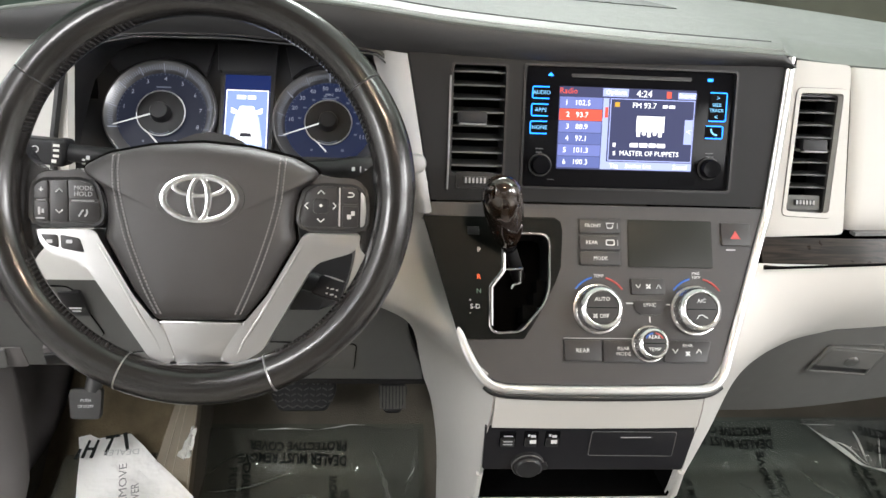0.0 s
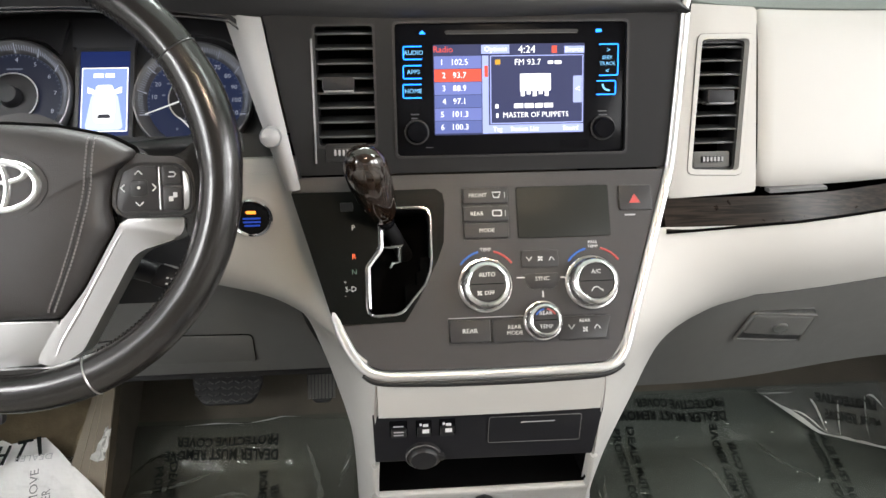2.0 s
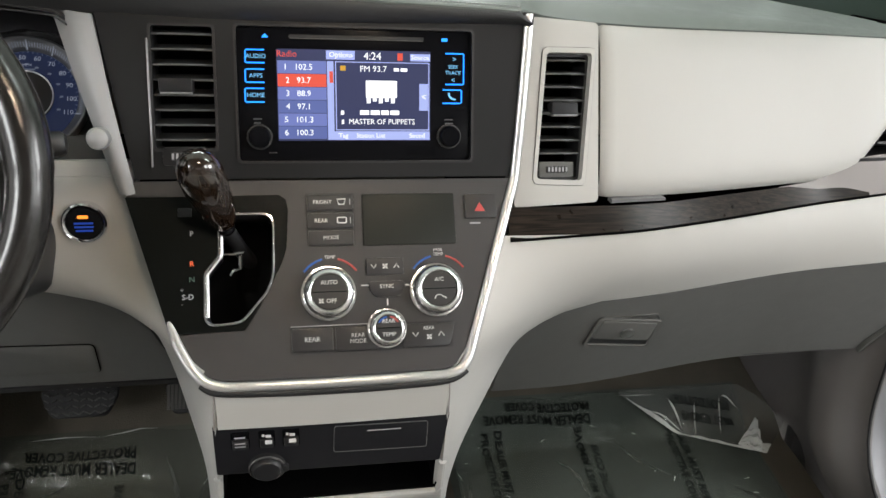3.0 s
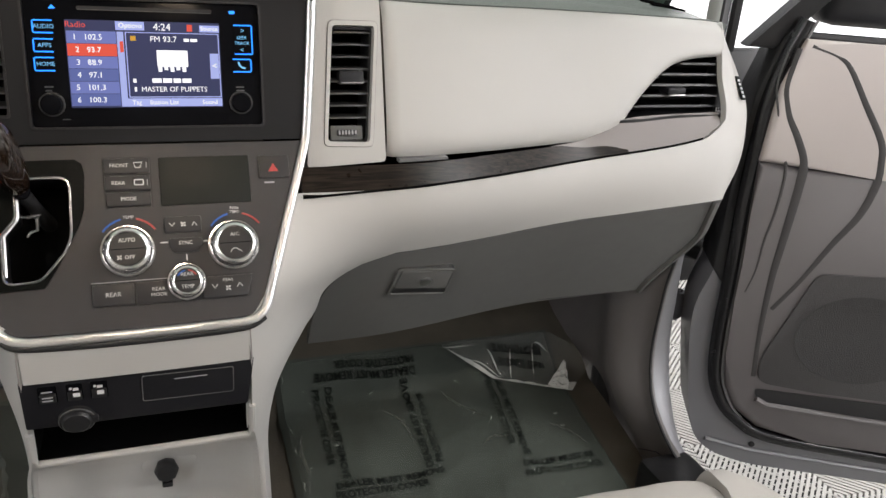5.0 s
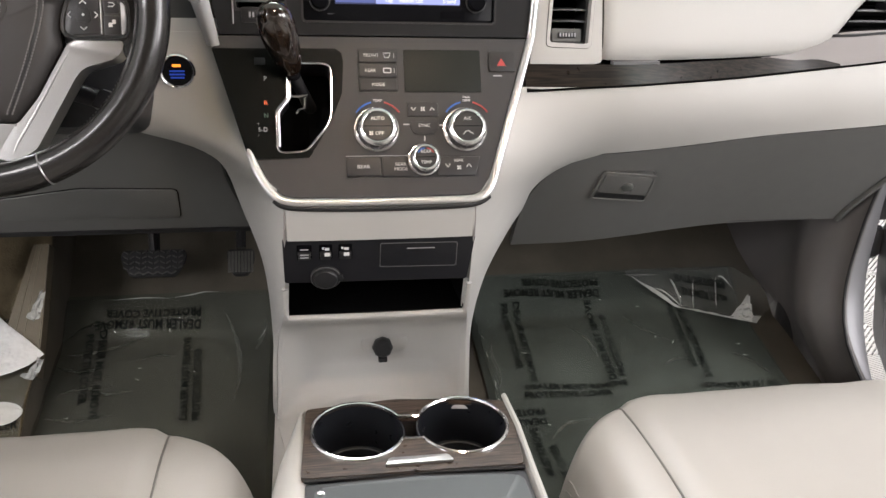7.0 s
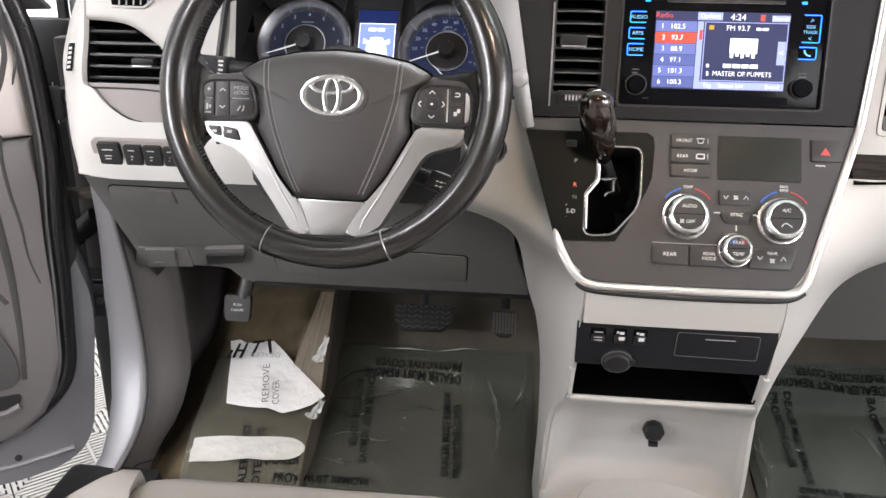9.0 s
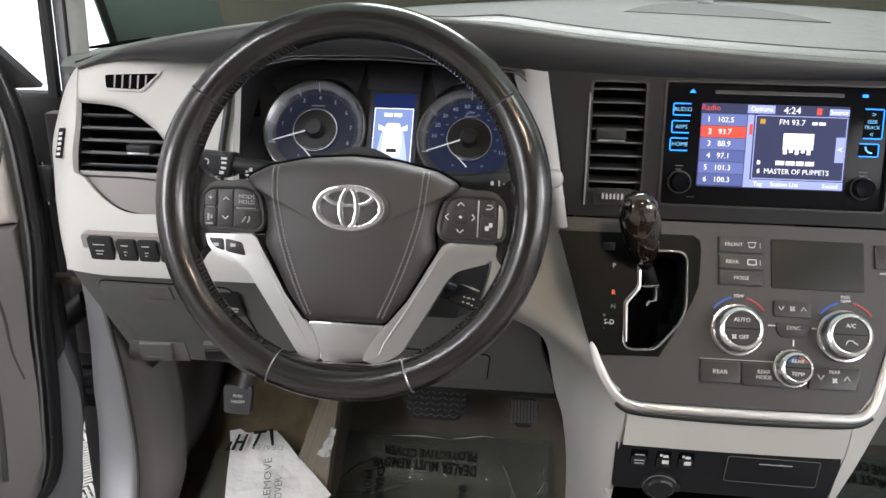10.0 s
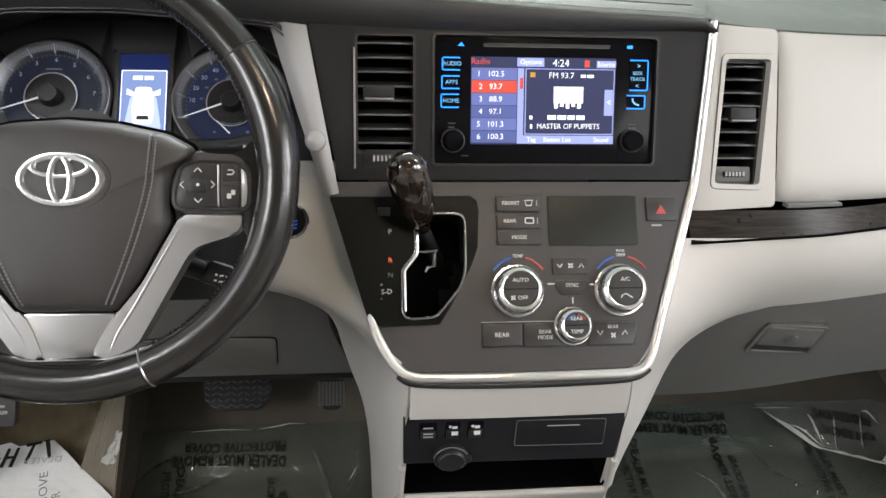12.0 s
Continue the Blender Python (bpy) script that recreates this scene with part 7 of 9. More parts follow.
def seat(cx, label, wide=0.272, front=0.590):
    st = thing("front_seat", (cx, 0.25, 0.1), label, "car seat", "front seats")
    outer = 1 if cx > 0 else -1

    def seam_u(sg, y):
        """The seam between middle and bolster; it runs inwards on the door side."""
        return (0.70 if outer > 0 or sg == outer else 0.634) - (1.35 * min(0.22, max(0.0, 0.53 - y)) if sg == outer else 0.0)

    def edge_u(sg):
        return 1.10 if sg == outer else 1.0

    def front_y(u):
        return front - 0.10 * abs(u) ** 3.2

    def top(u, y):
        d = front - y
        z = 0.372 + 0.040 * (1 - math.exp(-max(0, d) * 16)) - 0.05 * d if d < 0.5 else 0.387
        z += 0.0022 * noise.noise(Vector((u * wide * 11 + cx * 9, y * 9, 2.0))) + 0.0007 * noise.noise(Vector((u * wide * 42, y * 36 + cx * 5, 5.0)))
        sg = 1 if u > 0 else -1
        q = abs(u) - seam_u(sg, y)
        z += 0.006 * bell((abs(u) - 0.35) / 0.22) - 0.008 * math.exp(-(q / 0.026) ** 2)
        if q > 0:
            z -= (0.030 * q / 0.4 if sg == outer else 0.006 * bell(q / 0.05))
        return z

    def sheet(u_of, drop, a, s, low):
        y_guess = front - 0.05 - max(0.0, (s - 0.3) / 0.7) * 0.68
        u = u_of(a, y_guess)
        fr = front_y(u)
        if s < 0.3:
            ang = s / 0.3 * math.pi / 2
            zt = top(u, fr - 0.03) - drop(a)
            return Vector((cx + u * wide, fr - 0.030 + 0.043 * math.cos(ang), low + (zt - low) * math.sin(ang)))
        y = fr - 0.030 - (s - 0.3) / 0.7 * 0.68
        return Vector((cx + u * wide, y, top(u, y) - drop(a)))

    rows = steps(0, 0.3, 10) + steps(0.33, 1, 26)
    part("cushion_centre", grid(lambda a, s: sheet(lambda a_, y: -seam_u(-1, y) + (seam_u(-1, y) + seam_u(1, y)) * a_, lambda a_: 0.0, a, s, 0.30), steps(0, 1, 26), rows), SEAT, st, "smooth pale leather seat centre", smooth=60, solid=0.02)
    for sg in (-1, 1):
        part("side_bolster", grid(lambda a, s: sheet(lambda a_, y: sg * (seam_u(sg, y) + (edge_u(sg) - seam_u(sg, y)) * math.sin(a_ * math.pi / 2)), lambda a_: 0.16 * (1 - math.cos(a_ * math.pi / 2)) ** 1.7, a, s, 0.30 - 0.06 * a), steps(0, 1, 16), rows), SEAT, st, "rounded pale leather bolster", smooth=60, solid=0.02)
        seam = [sheet(lambda a_, y: sg * seam_u(sg, y), lambda a_: 0.0, 0, s, 0.30) for s in steps(0.06, 0.9, 40)]
        part("seam_piping", tube(seam, 0.0013, 6), SEAM_DARK, st, "dark seam line")
        for off in (0.70, 0.745):
            line = [sheet(lambda a_, y: sg * (seam_u(sg, y) + (edge_u(sg) - seam_u(sg, y)) * math.sin(off * math.pi / 2)), lambda a_: 0.16 * (1 - math.cos(off * math.pi / 2)) ** 1.7, off, s, 0.30 - 0.06 * off) for s in steps(0.22, 0.9, 30)]
            part("seam_stitch", tube(line, 0.0009, 5), SEAM_THREAD, st)
    part("base", box(cx - wide * 0.86, -0.12, 0.07, cx + wide * 0.86, front - 0.11, 0.34, 0.03), GREY, st, "grey seat base")
    # backrest and headrest, behind the eye
    M = Matrix.Translation((cx, -0.16, 0.36)) @ pose(0, 0, 0, 28, 0, 0)
    part("backrest", box(-wide * 0.95, -0.10, -0.04, wide * 0.95, 0.04, 0.55, 0.045, M, seg=4), SEAT, st)
    part("headrest", box(-0.12, -0.10, 0.60, 0.12, 0.0, 0.78, 0.04, M, seg=4), SEAT, st)
    return st


seat(0.443, "pale grey leather passenger seat with stitched bolsters")
seat(-0.411, "pale grey leather driver's seat with stitched bolsters")


# ---- floor, body, doors ----
def floor_z(x, y):
    base = 0.085 + 0.06 * bell((y - 0.85) / 0.35)
    toe = max(0.0, y - 1.16)
    return base + toe * 0.8


carpet = part("floor", grid(lambda x, y: Vector((x, y, floor_z(x, y))), steps(-0.86, 0.86, 24), steps(-2.4, 0.8, 8) + steps(0.85, 1.16, 10) + steps(1.18, 1.5, 8)), CARPET, None, solid=0.03)
tagged(carpet, "brown-grey carpeted footwell floor", "floor", kind="structure")


def on_floor(x, y, lift=0.0):
    return Vector((x, y, floor_z(x, y) + lift))


toe = part("toe_board", grid(lambda x, s: Vector((x, 1.5 - 0.02 * s, floor_z(x, 1.5) - 0.01 + 0.75 * s)), steps(-0.9, 0.9, 6), steps(0, 1, 4)), CARPET, None, solid=0.02)
tagged(toe, "dark carpeted firewall behind the pedals", "firewall", kind="structure")
tunnel = part("floor_tunnel", box(-0.15, 0.55, 0.05, 0.15, 1.5, 0.10, 0.02), CARPET)
tagged(tunnel, "brown-grey carpet hump under the console", "floor", kind="structure")


# dark colour standing in for shade between pillar and door
GAP_SHADE = surface("gap_shade_dark", (0.030, 0.030, 0.031), 0.45, metal=0.2, var=0.2)


def kick_panel(side):
    """The trim beside the foot well, from the sill to the dashboard."""
    inset = 0.050 if side < 0 else 0.0
    k = thing("kick_panel", (side * 0.84, 1.0, 0.1), "grey plastic kick panel beside the footwell", "trim", "kick panels")

    edge_y = lerp_table([(0.05, 0.80), (0.128, 0.858), (0.20, 0.890), (0.30, 0.950), (0.42, 0.960), (0.52, 0.945), (0.60, 0.93)])
    edge_x = lerp_table([(0.05, 0.900), (0.13, 0.878), (0.162, 0.858), (0.19, 0.843), (0.23, 0.831), (0.26, 0.832), (0.30, 0.8375), (0.39, 0.8445), (0.456, 0.8465), (0.54, 0.848), (0.62, 0.849)])

    def f(z, s):
        y = edge_y(z) + (1.45 - edge_y(z)) * s
        x = edge_x(z) - 0.045 * (math.exp(-((s - 0.16) / 0.14) ** 2) - math.exp(-(0.16 / 0.14) ** 2)) * bell(s / 0.12) - 0.05 * bell((s - 0.5) / 0.5)
        return Vector((side * (x - inset), y, z))
    part("panel", grid(f, steps(0.05, 0.62, 18), [0, 0.01, 0.03, 0.06] + steps(0.1, 1, 14)), KICK, k, solid=0.01 * side)
    part("seam_line", tube([f(0.13, 0.02) + Vector((-side * 0.004, 0, 0)), f(0.135, 0.08) + Vector((-side * 0.005, 0, 0)), f(0.12, 0.15) + Vector((-side * 0.004, 0, 0))], 0.0012, 5), BLACK, k)
    part("edge_gasket", tube([f(z, 0) + Vector((side * 0.002, -0.002, 0)) for z in steps(0.10, 0.60, 16)], 0.0028, 6), RUBBER, k, "thin black edge gasket")
    part("sill_plate", box(side * (0.80 - inset), -1.2, 0.05, side * 0.905, 0.888, 0.150, 0.014), BLACK, k, "black sill scuff plate")
    # painted pillar behind the trim
    pillar = part("door_pillar", bmesh.new(), PAINT, None)
    bm = bmesh.new()

    strip_x = lerp_table([(-0.12, 0.945), (0.05, 0.935), (0.12, 0.915), (0.17, 0.890), (0.232, 0.887), (0.29, 0.898), (0.36, 0.900), (0.42, 0.899), (0.48, 0.890), (0.55, 0.881), (0.68, 0.872)])

    def g(z, s):
        a, b = edge_x(max(z, 0.05)) + 0.003, strip_x(z) + (0.016 if side < 0 else 0.0)
        k = min(1.0, s / 0.7)
        back = max(0.0, (s - 0.7) / 0.3)
        return Vector((side * (a + (b - a) * math.sin(k * math.pi / 2) - inset), edge_y(max(z, 0.05)) + 0.006 + 0.022 * (1 - math.cos(k * math.pi / 2)) + 0.10 * back, z))
    grid(g, steps(-0.12, 0.68, 20), steps(0, 1, 10), bm)
    bmesh.ops.recalc_face_normals(bm, faces=bm.faces[:])
    bm.to_mesh(pillar.data)
    bm.free()
    pillar.data.shade_smooth()
    tagged(pillar, "silver painted door pillar with hinges", "door pillar", kind="structure")
    md = pillar.modifiers.new("thickness", "SOLIDIFY")
    md.thickness = 0.004
    inset *= 0.55
    for z in (0.345, 0.70):
        hg = part("hinge", tube([Vector((side * (0.972 - inset), 1.065, z - 0.026)), Vector((side * (0.972 - inset), 1.065, z - 0.020)), Vector((side * (0.972 - inset), 1.065, z + 0.020)), Vector((side * (0.972 - inset), 1.065, z + 0.028))], [0.008, 0.0125, 0.0125, 0.008], 12), PAINT, pillar, "silver door hinge knuckle")
        part("hinge_pin", tube([Vector((side * (0.972 - inset), 1.065, z - 0.031)), Vector((side * (0.972 - inset), 1.065, z + 0.034))], 0.005, 10), CHROME, hg)
        for dz in (-0.018, 0.018):
            part("hinge_leaf", box(side * (0.975 - inset), 1.058, z + dz - 0.0025, side * 1.055, 1.088, z + dz + 0.0025, 0.001), PAINT, hg)
        part("hinge_web", box(side * (1.008 - inset), 1.078, z - 0.018, side * (1.013 - inset), 1.084, z + 0.018), BLACK, hg)
        part("hinge_foot", box(side * (0.935 - inset), 1.066, z - 0.024, side * (0.972 - inset), 1.098, z + 0.024, 0.005), PAINT, hg)
        part("hinge_bolt", lathe([(0.007, 0), (0.007, 0.005), (0.004, 0.006)], look((side * (0.948 - inset), 1.066, z + 0.010), (side * (0.948 - inset), 2.0, z + 0.010)), 6), SATIN, hg)
    part("check_strap", box(side * (0.885 - inset), 1.015, 0.558, side * 1.02, 1.035, 0.572, 0.003), surface("strap_steel", (0.10, 0.085, 0.07), 0.5, metal=0.6), pillar, "dull steel door check strap")
    # dark sheets added behind the gap to paint its shade
    part("gap_shade_panel", box(side * 0.86, 1.13, 0.36, side * 1.13, 1.16, 0.826, 0.01), GAP_SHADE, pillar, "dark sheet for the shade in the door gap")
    part("gap_shade_panel", box(side * 0.86, 1.13, -0.10, side * 0.985, 1.16, 0.358, 0.01), GAP_SHADE, pillar, "dark sheet for the shade in the door gap")
    part("wing_brace", box(side * 0.925, 1.10, 0.40, side * 0.955, 1.128, 0.80, 0.006), KICK, pillar, "grey upright brace")
    part("wing_rib", box(side * 0.93, 1.115, 0.655, side * 1.06, 1.128, 0.672, 0.004), KICK, pillar)
    part("wiring_boot", tube([Vector((side * 0.92, 1.10, 0.50)), Vector((side * 0.97, 1.11, 0.46)), Vector((side * 1.01, 1.08, 0.45))], 0.02, 10), RUBBER, pillar)
    part("outer_sill", box(side * 0.86, -1.2, -0.14, side * 0.95, 0.90, 0.055, 0.03), PAINT, pillar, "silver outer sill")
    part("fender_edge", box(side * 0.935, 1.16, -0.15, side * 0.99, 1.9, 0.80, 0.03), PAINT, pillar, "silver front wing edge")


kick_panel(1)
kick_panel(-1)


def door(side, shift=0.0):
    """A front door standing open about sixty degrees."""
    d = Vector((side * 0.886, -0.465, 0))
    n = Vector((-side * 0.465, -0.886, 0))
    o = Vector((side * 1.033, 0.887, 0)) + d * shift
    M = Matrix((d, Vector((0, 0, 1)), n)).transposed().to_4x4()
    M.translation = o
    t = thing("car_door", o + Vector((0, 0, 0.1)), "open front door, beige over grey inside with a silver frame", "car door", "front doors")
    trim_q = 0.0 if side > 0 else 0.006
    shell = [(-0.070, 0.868), (-0.096, 0.78), (-0.104, 0.66), (-0.106, 0.47), (-0.130 + trim_q, 0.40), (-0.127 + trim_q, 0.33), (-0.114 + trim_q, 0.25), (-0.098, 0.16), (-0.078, 0.115), (-0.042, 0.088), (0.026, 0.072), (1.05, 0.05), (1.05, 0.868)]
    part("shell", slab(soften(shell, 0.03), -0.13, -0.030, M, 0.012, 3), PAINT, t, "silver painted door shell")
    if side > 0:
        seal = [(-0.050, 0.900), (-0.068, 0.842), (-0.083, 0.765), (-0.086, 0.690), (-0.086, 0.590), (-0.083, 0.510), (-0.081, 0.430), (-0.080, 0.360), (-0.075, 0.290), (-0.064, 0.243), (-0.040, 0.200), (-0.005, 0.170), (0.030, 0.152), (0.12, 0.140), (0.5, 0.12), (1.0, 0.10)]
    else:
        seal = [(-0.070, 0.910), (-0.082, 0.870), (-0.096, 0.807), (-0.101, 0.727), (-0.101, 0.634), (-0.092, 0.540), (-0.087, 0.430), (-0.081, 0.350), (-0.075, 0.290), (-0.059, 0.248), (-0.020, 0.208), (0.036, 0.178), (0.12, 0.158), (0.5, 0.13), (1.0, 0.11)]
    fq, fz = lerp_table([(i, p[0]) for i, p in enumerate(seal)]), lerp_table([(i, p[1]) for i, p in enumerate(seal)])
    line = [M @ Vector((fq(a), fz(a), -0.020)) for a in steps(0, len(seal) - 1, 48)]
    part("seal", tube(line, 0.0125, 10), SEAL, t, "thick black rubber door seal")
    part("seal_lip", tube([p + d * 0.0135 + n * 0.006 for p in line], 0.0026, 6), SILVER_PLASTIC, t, "thin pale edge beside the seal")
    boot = [(q - 0.006, z) for q, z in shell[:4]] + [(fq(a), fz(a)) for a in steps(6, 0, 12)]
    part("hinge_side_rubber", slab(boot, -0.132, -0.026, M, 0.004), RUBBER, t, "black rubber along the hinge side")
    low = [(-0.079, 0.672), (-0.076, 0.59), (-0.071, 0.50), (-0.070, 0.42), (-0.064, 0.31), (-0.053, 0.25), (-0.028, 0.208), (0.020, 0.172), (0.12, 0.155), (1.0, 0.130), (1.0, 0.651), (0.11, 0.661)]
    part("lower_trim", slab(low, -0.04, 0.0, M, 0.014, 4), GREY_DOOR, t, "grey moulded lower trim")
    up = [(-0.080, 0.6740), (0.11, 0.6625), (1.0, 0.6525), (1.0, 0.872), (0.02, 0.872), (-0.048, 0.872), (-0.072, 0.80)]
    part("upper_trim", slab(up, -0.04, 0.0012, M, 0.012, 4), BEIGE_DOOR, t, "pinkish beige upper trim")
    # flat dark strips paint the shade of grooves that are not modelled
    DARKLINE = CREASE_SHADE
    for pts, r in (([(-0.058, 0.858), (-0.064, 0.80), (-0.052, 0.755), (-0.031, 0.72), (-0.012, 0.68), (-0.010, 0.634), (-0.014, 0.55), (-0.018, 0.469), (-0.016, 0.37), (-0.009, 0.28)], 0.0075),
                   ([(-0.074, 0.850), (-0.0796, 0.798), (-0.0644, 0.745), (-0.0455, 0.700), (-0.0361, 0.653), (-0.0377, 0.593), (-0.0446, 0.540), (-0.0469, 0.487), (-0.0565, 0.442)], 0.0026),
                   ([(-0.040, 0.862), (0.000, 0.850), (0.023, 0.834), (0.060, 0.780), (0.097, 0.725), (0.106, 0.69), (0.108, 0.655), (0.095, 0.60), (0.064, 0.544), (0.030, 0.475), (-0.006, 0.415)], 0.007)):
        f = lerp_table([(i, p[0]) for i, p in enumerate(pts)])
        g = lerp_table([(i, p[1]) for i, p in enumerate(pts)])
        part("crease_shade", tube([M @ Vector((f(a), g(a), 0.0005)) for a in steps(0, len(pts) - 1, 40)], [r * (0.35 + 0.65 * math.sin(math.pi * min(0.9, max(0.1, i / 40)))) for i in range(41)], 8, flat=0.22, up=n), DARKLINE, t, "dark strip for the shade in a moulded groove")
    grille = [(0.055, 0.491), (0.19, 0.499), (0.62, 0.505), (0.62, 0.275), (0.30, 0.262), (0.10, 0.263), (0.008, 0.270), (-0.004, 0.285), (-0.003, 0.325)]
    sp = part("speaker_grille", slab(soften(grille, 0.015), -0.004, 0.0045, M, 0.003, 2), surface("speaker_mesh", (0.05, 0.048, 0.048), 0.7, grain=1.0, grain_scale=650, pores=True), t, "dark perforated speaker grille")
    part("speaker_cone", lathe([(0.105, 0.003), (0.108, 0.0058), (0.100, 0.0052), (0.001, 0.0050)], on(M, 0.150, 0.375), 40, sy=0.78), surface("speaker_dark", (0.032, 0.031, 0.031), 0.75, grain=1.0, grain_scale=650, pores=True), sp)
    pk = part("pocket", slab(soften([(-0.001, 0.256), (0.80, 0.250), (0.80, 0.205), (0.20, 0.222), (0.025, 0.229), (0.003, 0.238)], 0.008), -0.002, 0.0025, M), BLACK, t, "dark map pocket")
    part("pocket_lip", tube([M @ Vector((q, z, 0.004)) for q, z in ((0.004, 0.236), (0.025, 0.226), (0.2, 0.2185), (0.8, 0.201))], 0.0055, 8), GREY_DOOR, pk)
    part("armrest", box(0.30, 0.50, -0.01, 0.90, 0.62, 0.06, 0.025, M, seg=4), GREY_DOOR, t)
    part("grommet", lathe([(0.006, 0), (0.006, 0.003), (0.003, 0.004)], on(M, 0.028, 0.118, -0.031), 12), RUBBER, t)
    part("bottom_strip", tube([M @ Vector((q, z, -0.031)) for q, z in ((-0.06, 0.118), (0.03, 0.104), (0.5, 0.085), (1.0, 0.064))], 0.006, 8), PAINT, t)
    # window frame, mirror base, glass
    part("frame_post", slab([(-0.130, 0.85), (-0.085, 0.85), (0.36, 1.36), (0.31, 1.36)], -0.085, -0.035, M, 0.008), BLACK, t, "black window frame post")
    part("frame_top", slab([(0.28, 1.33), (0.95, 1.36), (0.95, 1.40), (0.28, 1.37)], -0.085, -0.035, M, 0.008), BLACK, t)
    part("mirror", box(0.00, 0.885, -0.24, 0.15, 1.02, -0.12, 0.03, M, seg=4), BLACK, t, "black door mirror housing")
    part("belt_seal", tube([M @ Vector((-0.07, 0.874, -0.02)), M @ Vector((1.0, 0.874, -0.02))], 0.008, 8), RUBBER, t)
    return t


CREASE_SHADE = surface("crease_shade_grey", (0.034, 0.032, 0.032), 0.6, grain=0.3, grain_scale=1100)
door(1)
door(-1, -0.05)

# pillars, quarter lights, windscreen, roof
PILLAR_DARK = surface("dim_green_grey_trim", (0.15, 0.185, 0.17), 0.55, grain=0.3, grain_scale=900)
PILLAR = surface("pillar_trim_grey", (0.20, 0.205, 0.19), 0.6, grain=0.3, grain_scale=900)
for side in (-1, 1):
    def post_line(s, off, back=0.0):
        """Up the slim pillar, off from its inner edge."""
        p = Vector((0.815, 1.00, 0.84)).lerp(Vector((0.803, 0.985, 0.97)), s) if s < 1 else Vector((0.803, 0.985, 0.97)).lerp(Vector((0.66, 0.62, 1.40)), s - 1)
        return Vector((side * (p.x + off + (0.048 if side > 0 else 0.0)), p.y + back, p.z))
    post = part("quarter_post", grid(lambda s, q: post_line(s, 0.027 * q, -0.008 * math.sin(q * math.pi)), steps(0, 2, 20), steps(0, 1, 8)), PILLAR, None, solid=0.02)
    part("post_gasket", tube([post_line(s, 0.0285, -0.001) for s in steps(0, 2, 20)], 0.0024, 6), RUBBER, post, "thin black gasket")
    part("painted_edge", grid(lambda s, q: post_line(s, 0.030 + 0.017 * q, 0.004), steps(0, 2, 20), steps(0, 1, 3)), PAINT, post, solid=0.02)
    part("post_seal", tube([post_line(s, 0.055, 0.0) for s in steps(0, 2, 20)], 0.0085, 8), RUBBER, post, "black rubber seal")
    tagged(post, "slim grey pillar beside the quarter window", "pillar", kind="structure")
    apil = part("windscreen_pillar", grid(lambda s, q: Vector((side * (0.905 + 0.022 * side - 0.20 * s - 0.10 * q * (1 - s)), 1.22 - 0.62 * s + 0.22 * q, 0.86 + 0.55 * s + 0.02 * q)), steps(-0.06, 1, 10), steps(0, 1, 6)), PILLAR_DARK, None, solid=0.02)
    tagged(apil, "wide grey-green windscreen pillar trim", "pillar", kind="structure")
    part("pillar_gasket", tube([Vector((side * (0.905 + 0.022 * side - 0.20 * s), 1.218 - 0.62 * s, 0.86 + 0.55 * s)) for s in steps(-0.06, 1, 10)], 0.006, 6), RUBBER, apil)
    dv = thing("demister_vent", (side * 0.80, 1.06, 0.90), "black slotted demister vent in the dashboard top", "air vent", "demister vents")
    for i in range(4):
        y = 1.045 + 0.028 * i
        p = []
        for x in steps(0.790, 0.852, 4):
            y0, y1 = top_point(side * x, 0.05).y, top_point(side * x, 1).y
            p.append(top_point(side * x, 0.05 + 0.95 * min(0.97, (y - y0) / (y1 - y0))) + Vector((0, 0, 0.0012)))
        part("slot", tube(p, 0.0072, 6, flat=0.25, up=(0, 0, 1)), DEEP, dv)
glassm = bpy.data.materials.new("green_tint_glass")
glassm.use_nodes = True
gn, gl = glassm.node_tree.nodes, glassm.node_tree.links
tr = gn.new("ShaderNodeBsdfTransparent")
tr.inputs["Color"].default_value = (0.70, 0.80, 0.74, 1)
gs = gn.new("ShaderNodeBsdfGlossy")
gs.inputs["Roughness"].default_value = 0.02
gm = gn.new("ShaderNodeMixShader")
gm.inputs["Fac"].default_value = 0.03
gl.new(tr.outputs["BSDF"], gm.inputs[1])
gl.new(gs.outputs["BSDF"], gm.inputs[2])
gl.new(gm.outputs["Shader"], gn["Material Output"].inputs["Surface"])


def screen_point(x, s):
    y1 = 1.46 - 0.34 * (abs(x) / 0.86) ** 2.2
    return Vector((x * (1 - 0.16 * s), y1 + (0.48 - y1) * s, 0.955 - 0.075 * (abs(x) / 0.86) ** 2 + 0.45 * s))


ws = part("windscreen", grid(screen_point, steps(-0.86, 0.86, 16), steps(0, 1, 8)), glassm, None)
ws.visible_shadow = False
tagged(ws, "green-tinted windscreen glass", "windscreen", kind="structure")
LINING = surface("headliner", (0.42, 0.41, 0.385), 0.9, grain=0.6, grain_scale=600)
roof = part("roof", grid(lambda x, y: Vector((x, y, 1.42 - 0.05 * (x / 0.75) ** 2 - 0.03 * bell((y - 0.2) / 0.3))), steps(-0.74, 0.74, 10), steps(-2.4, 0.50, 12)), LINING, None, solid=-0.03)
tagged(roof, "pale cloth headliner under the roof", "ceiling", kind="structure")
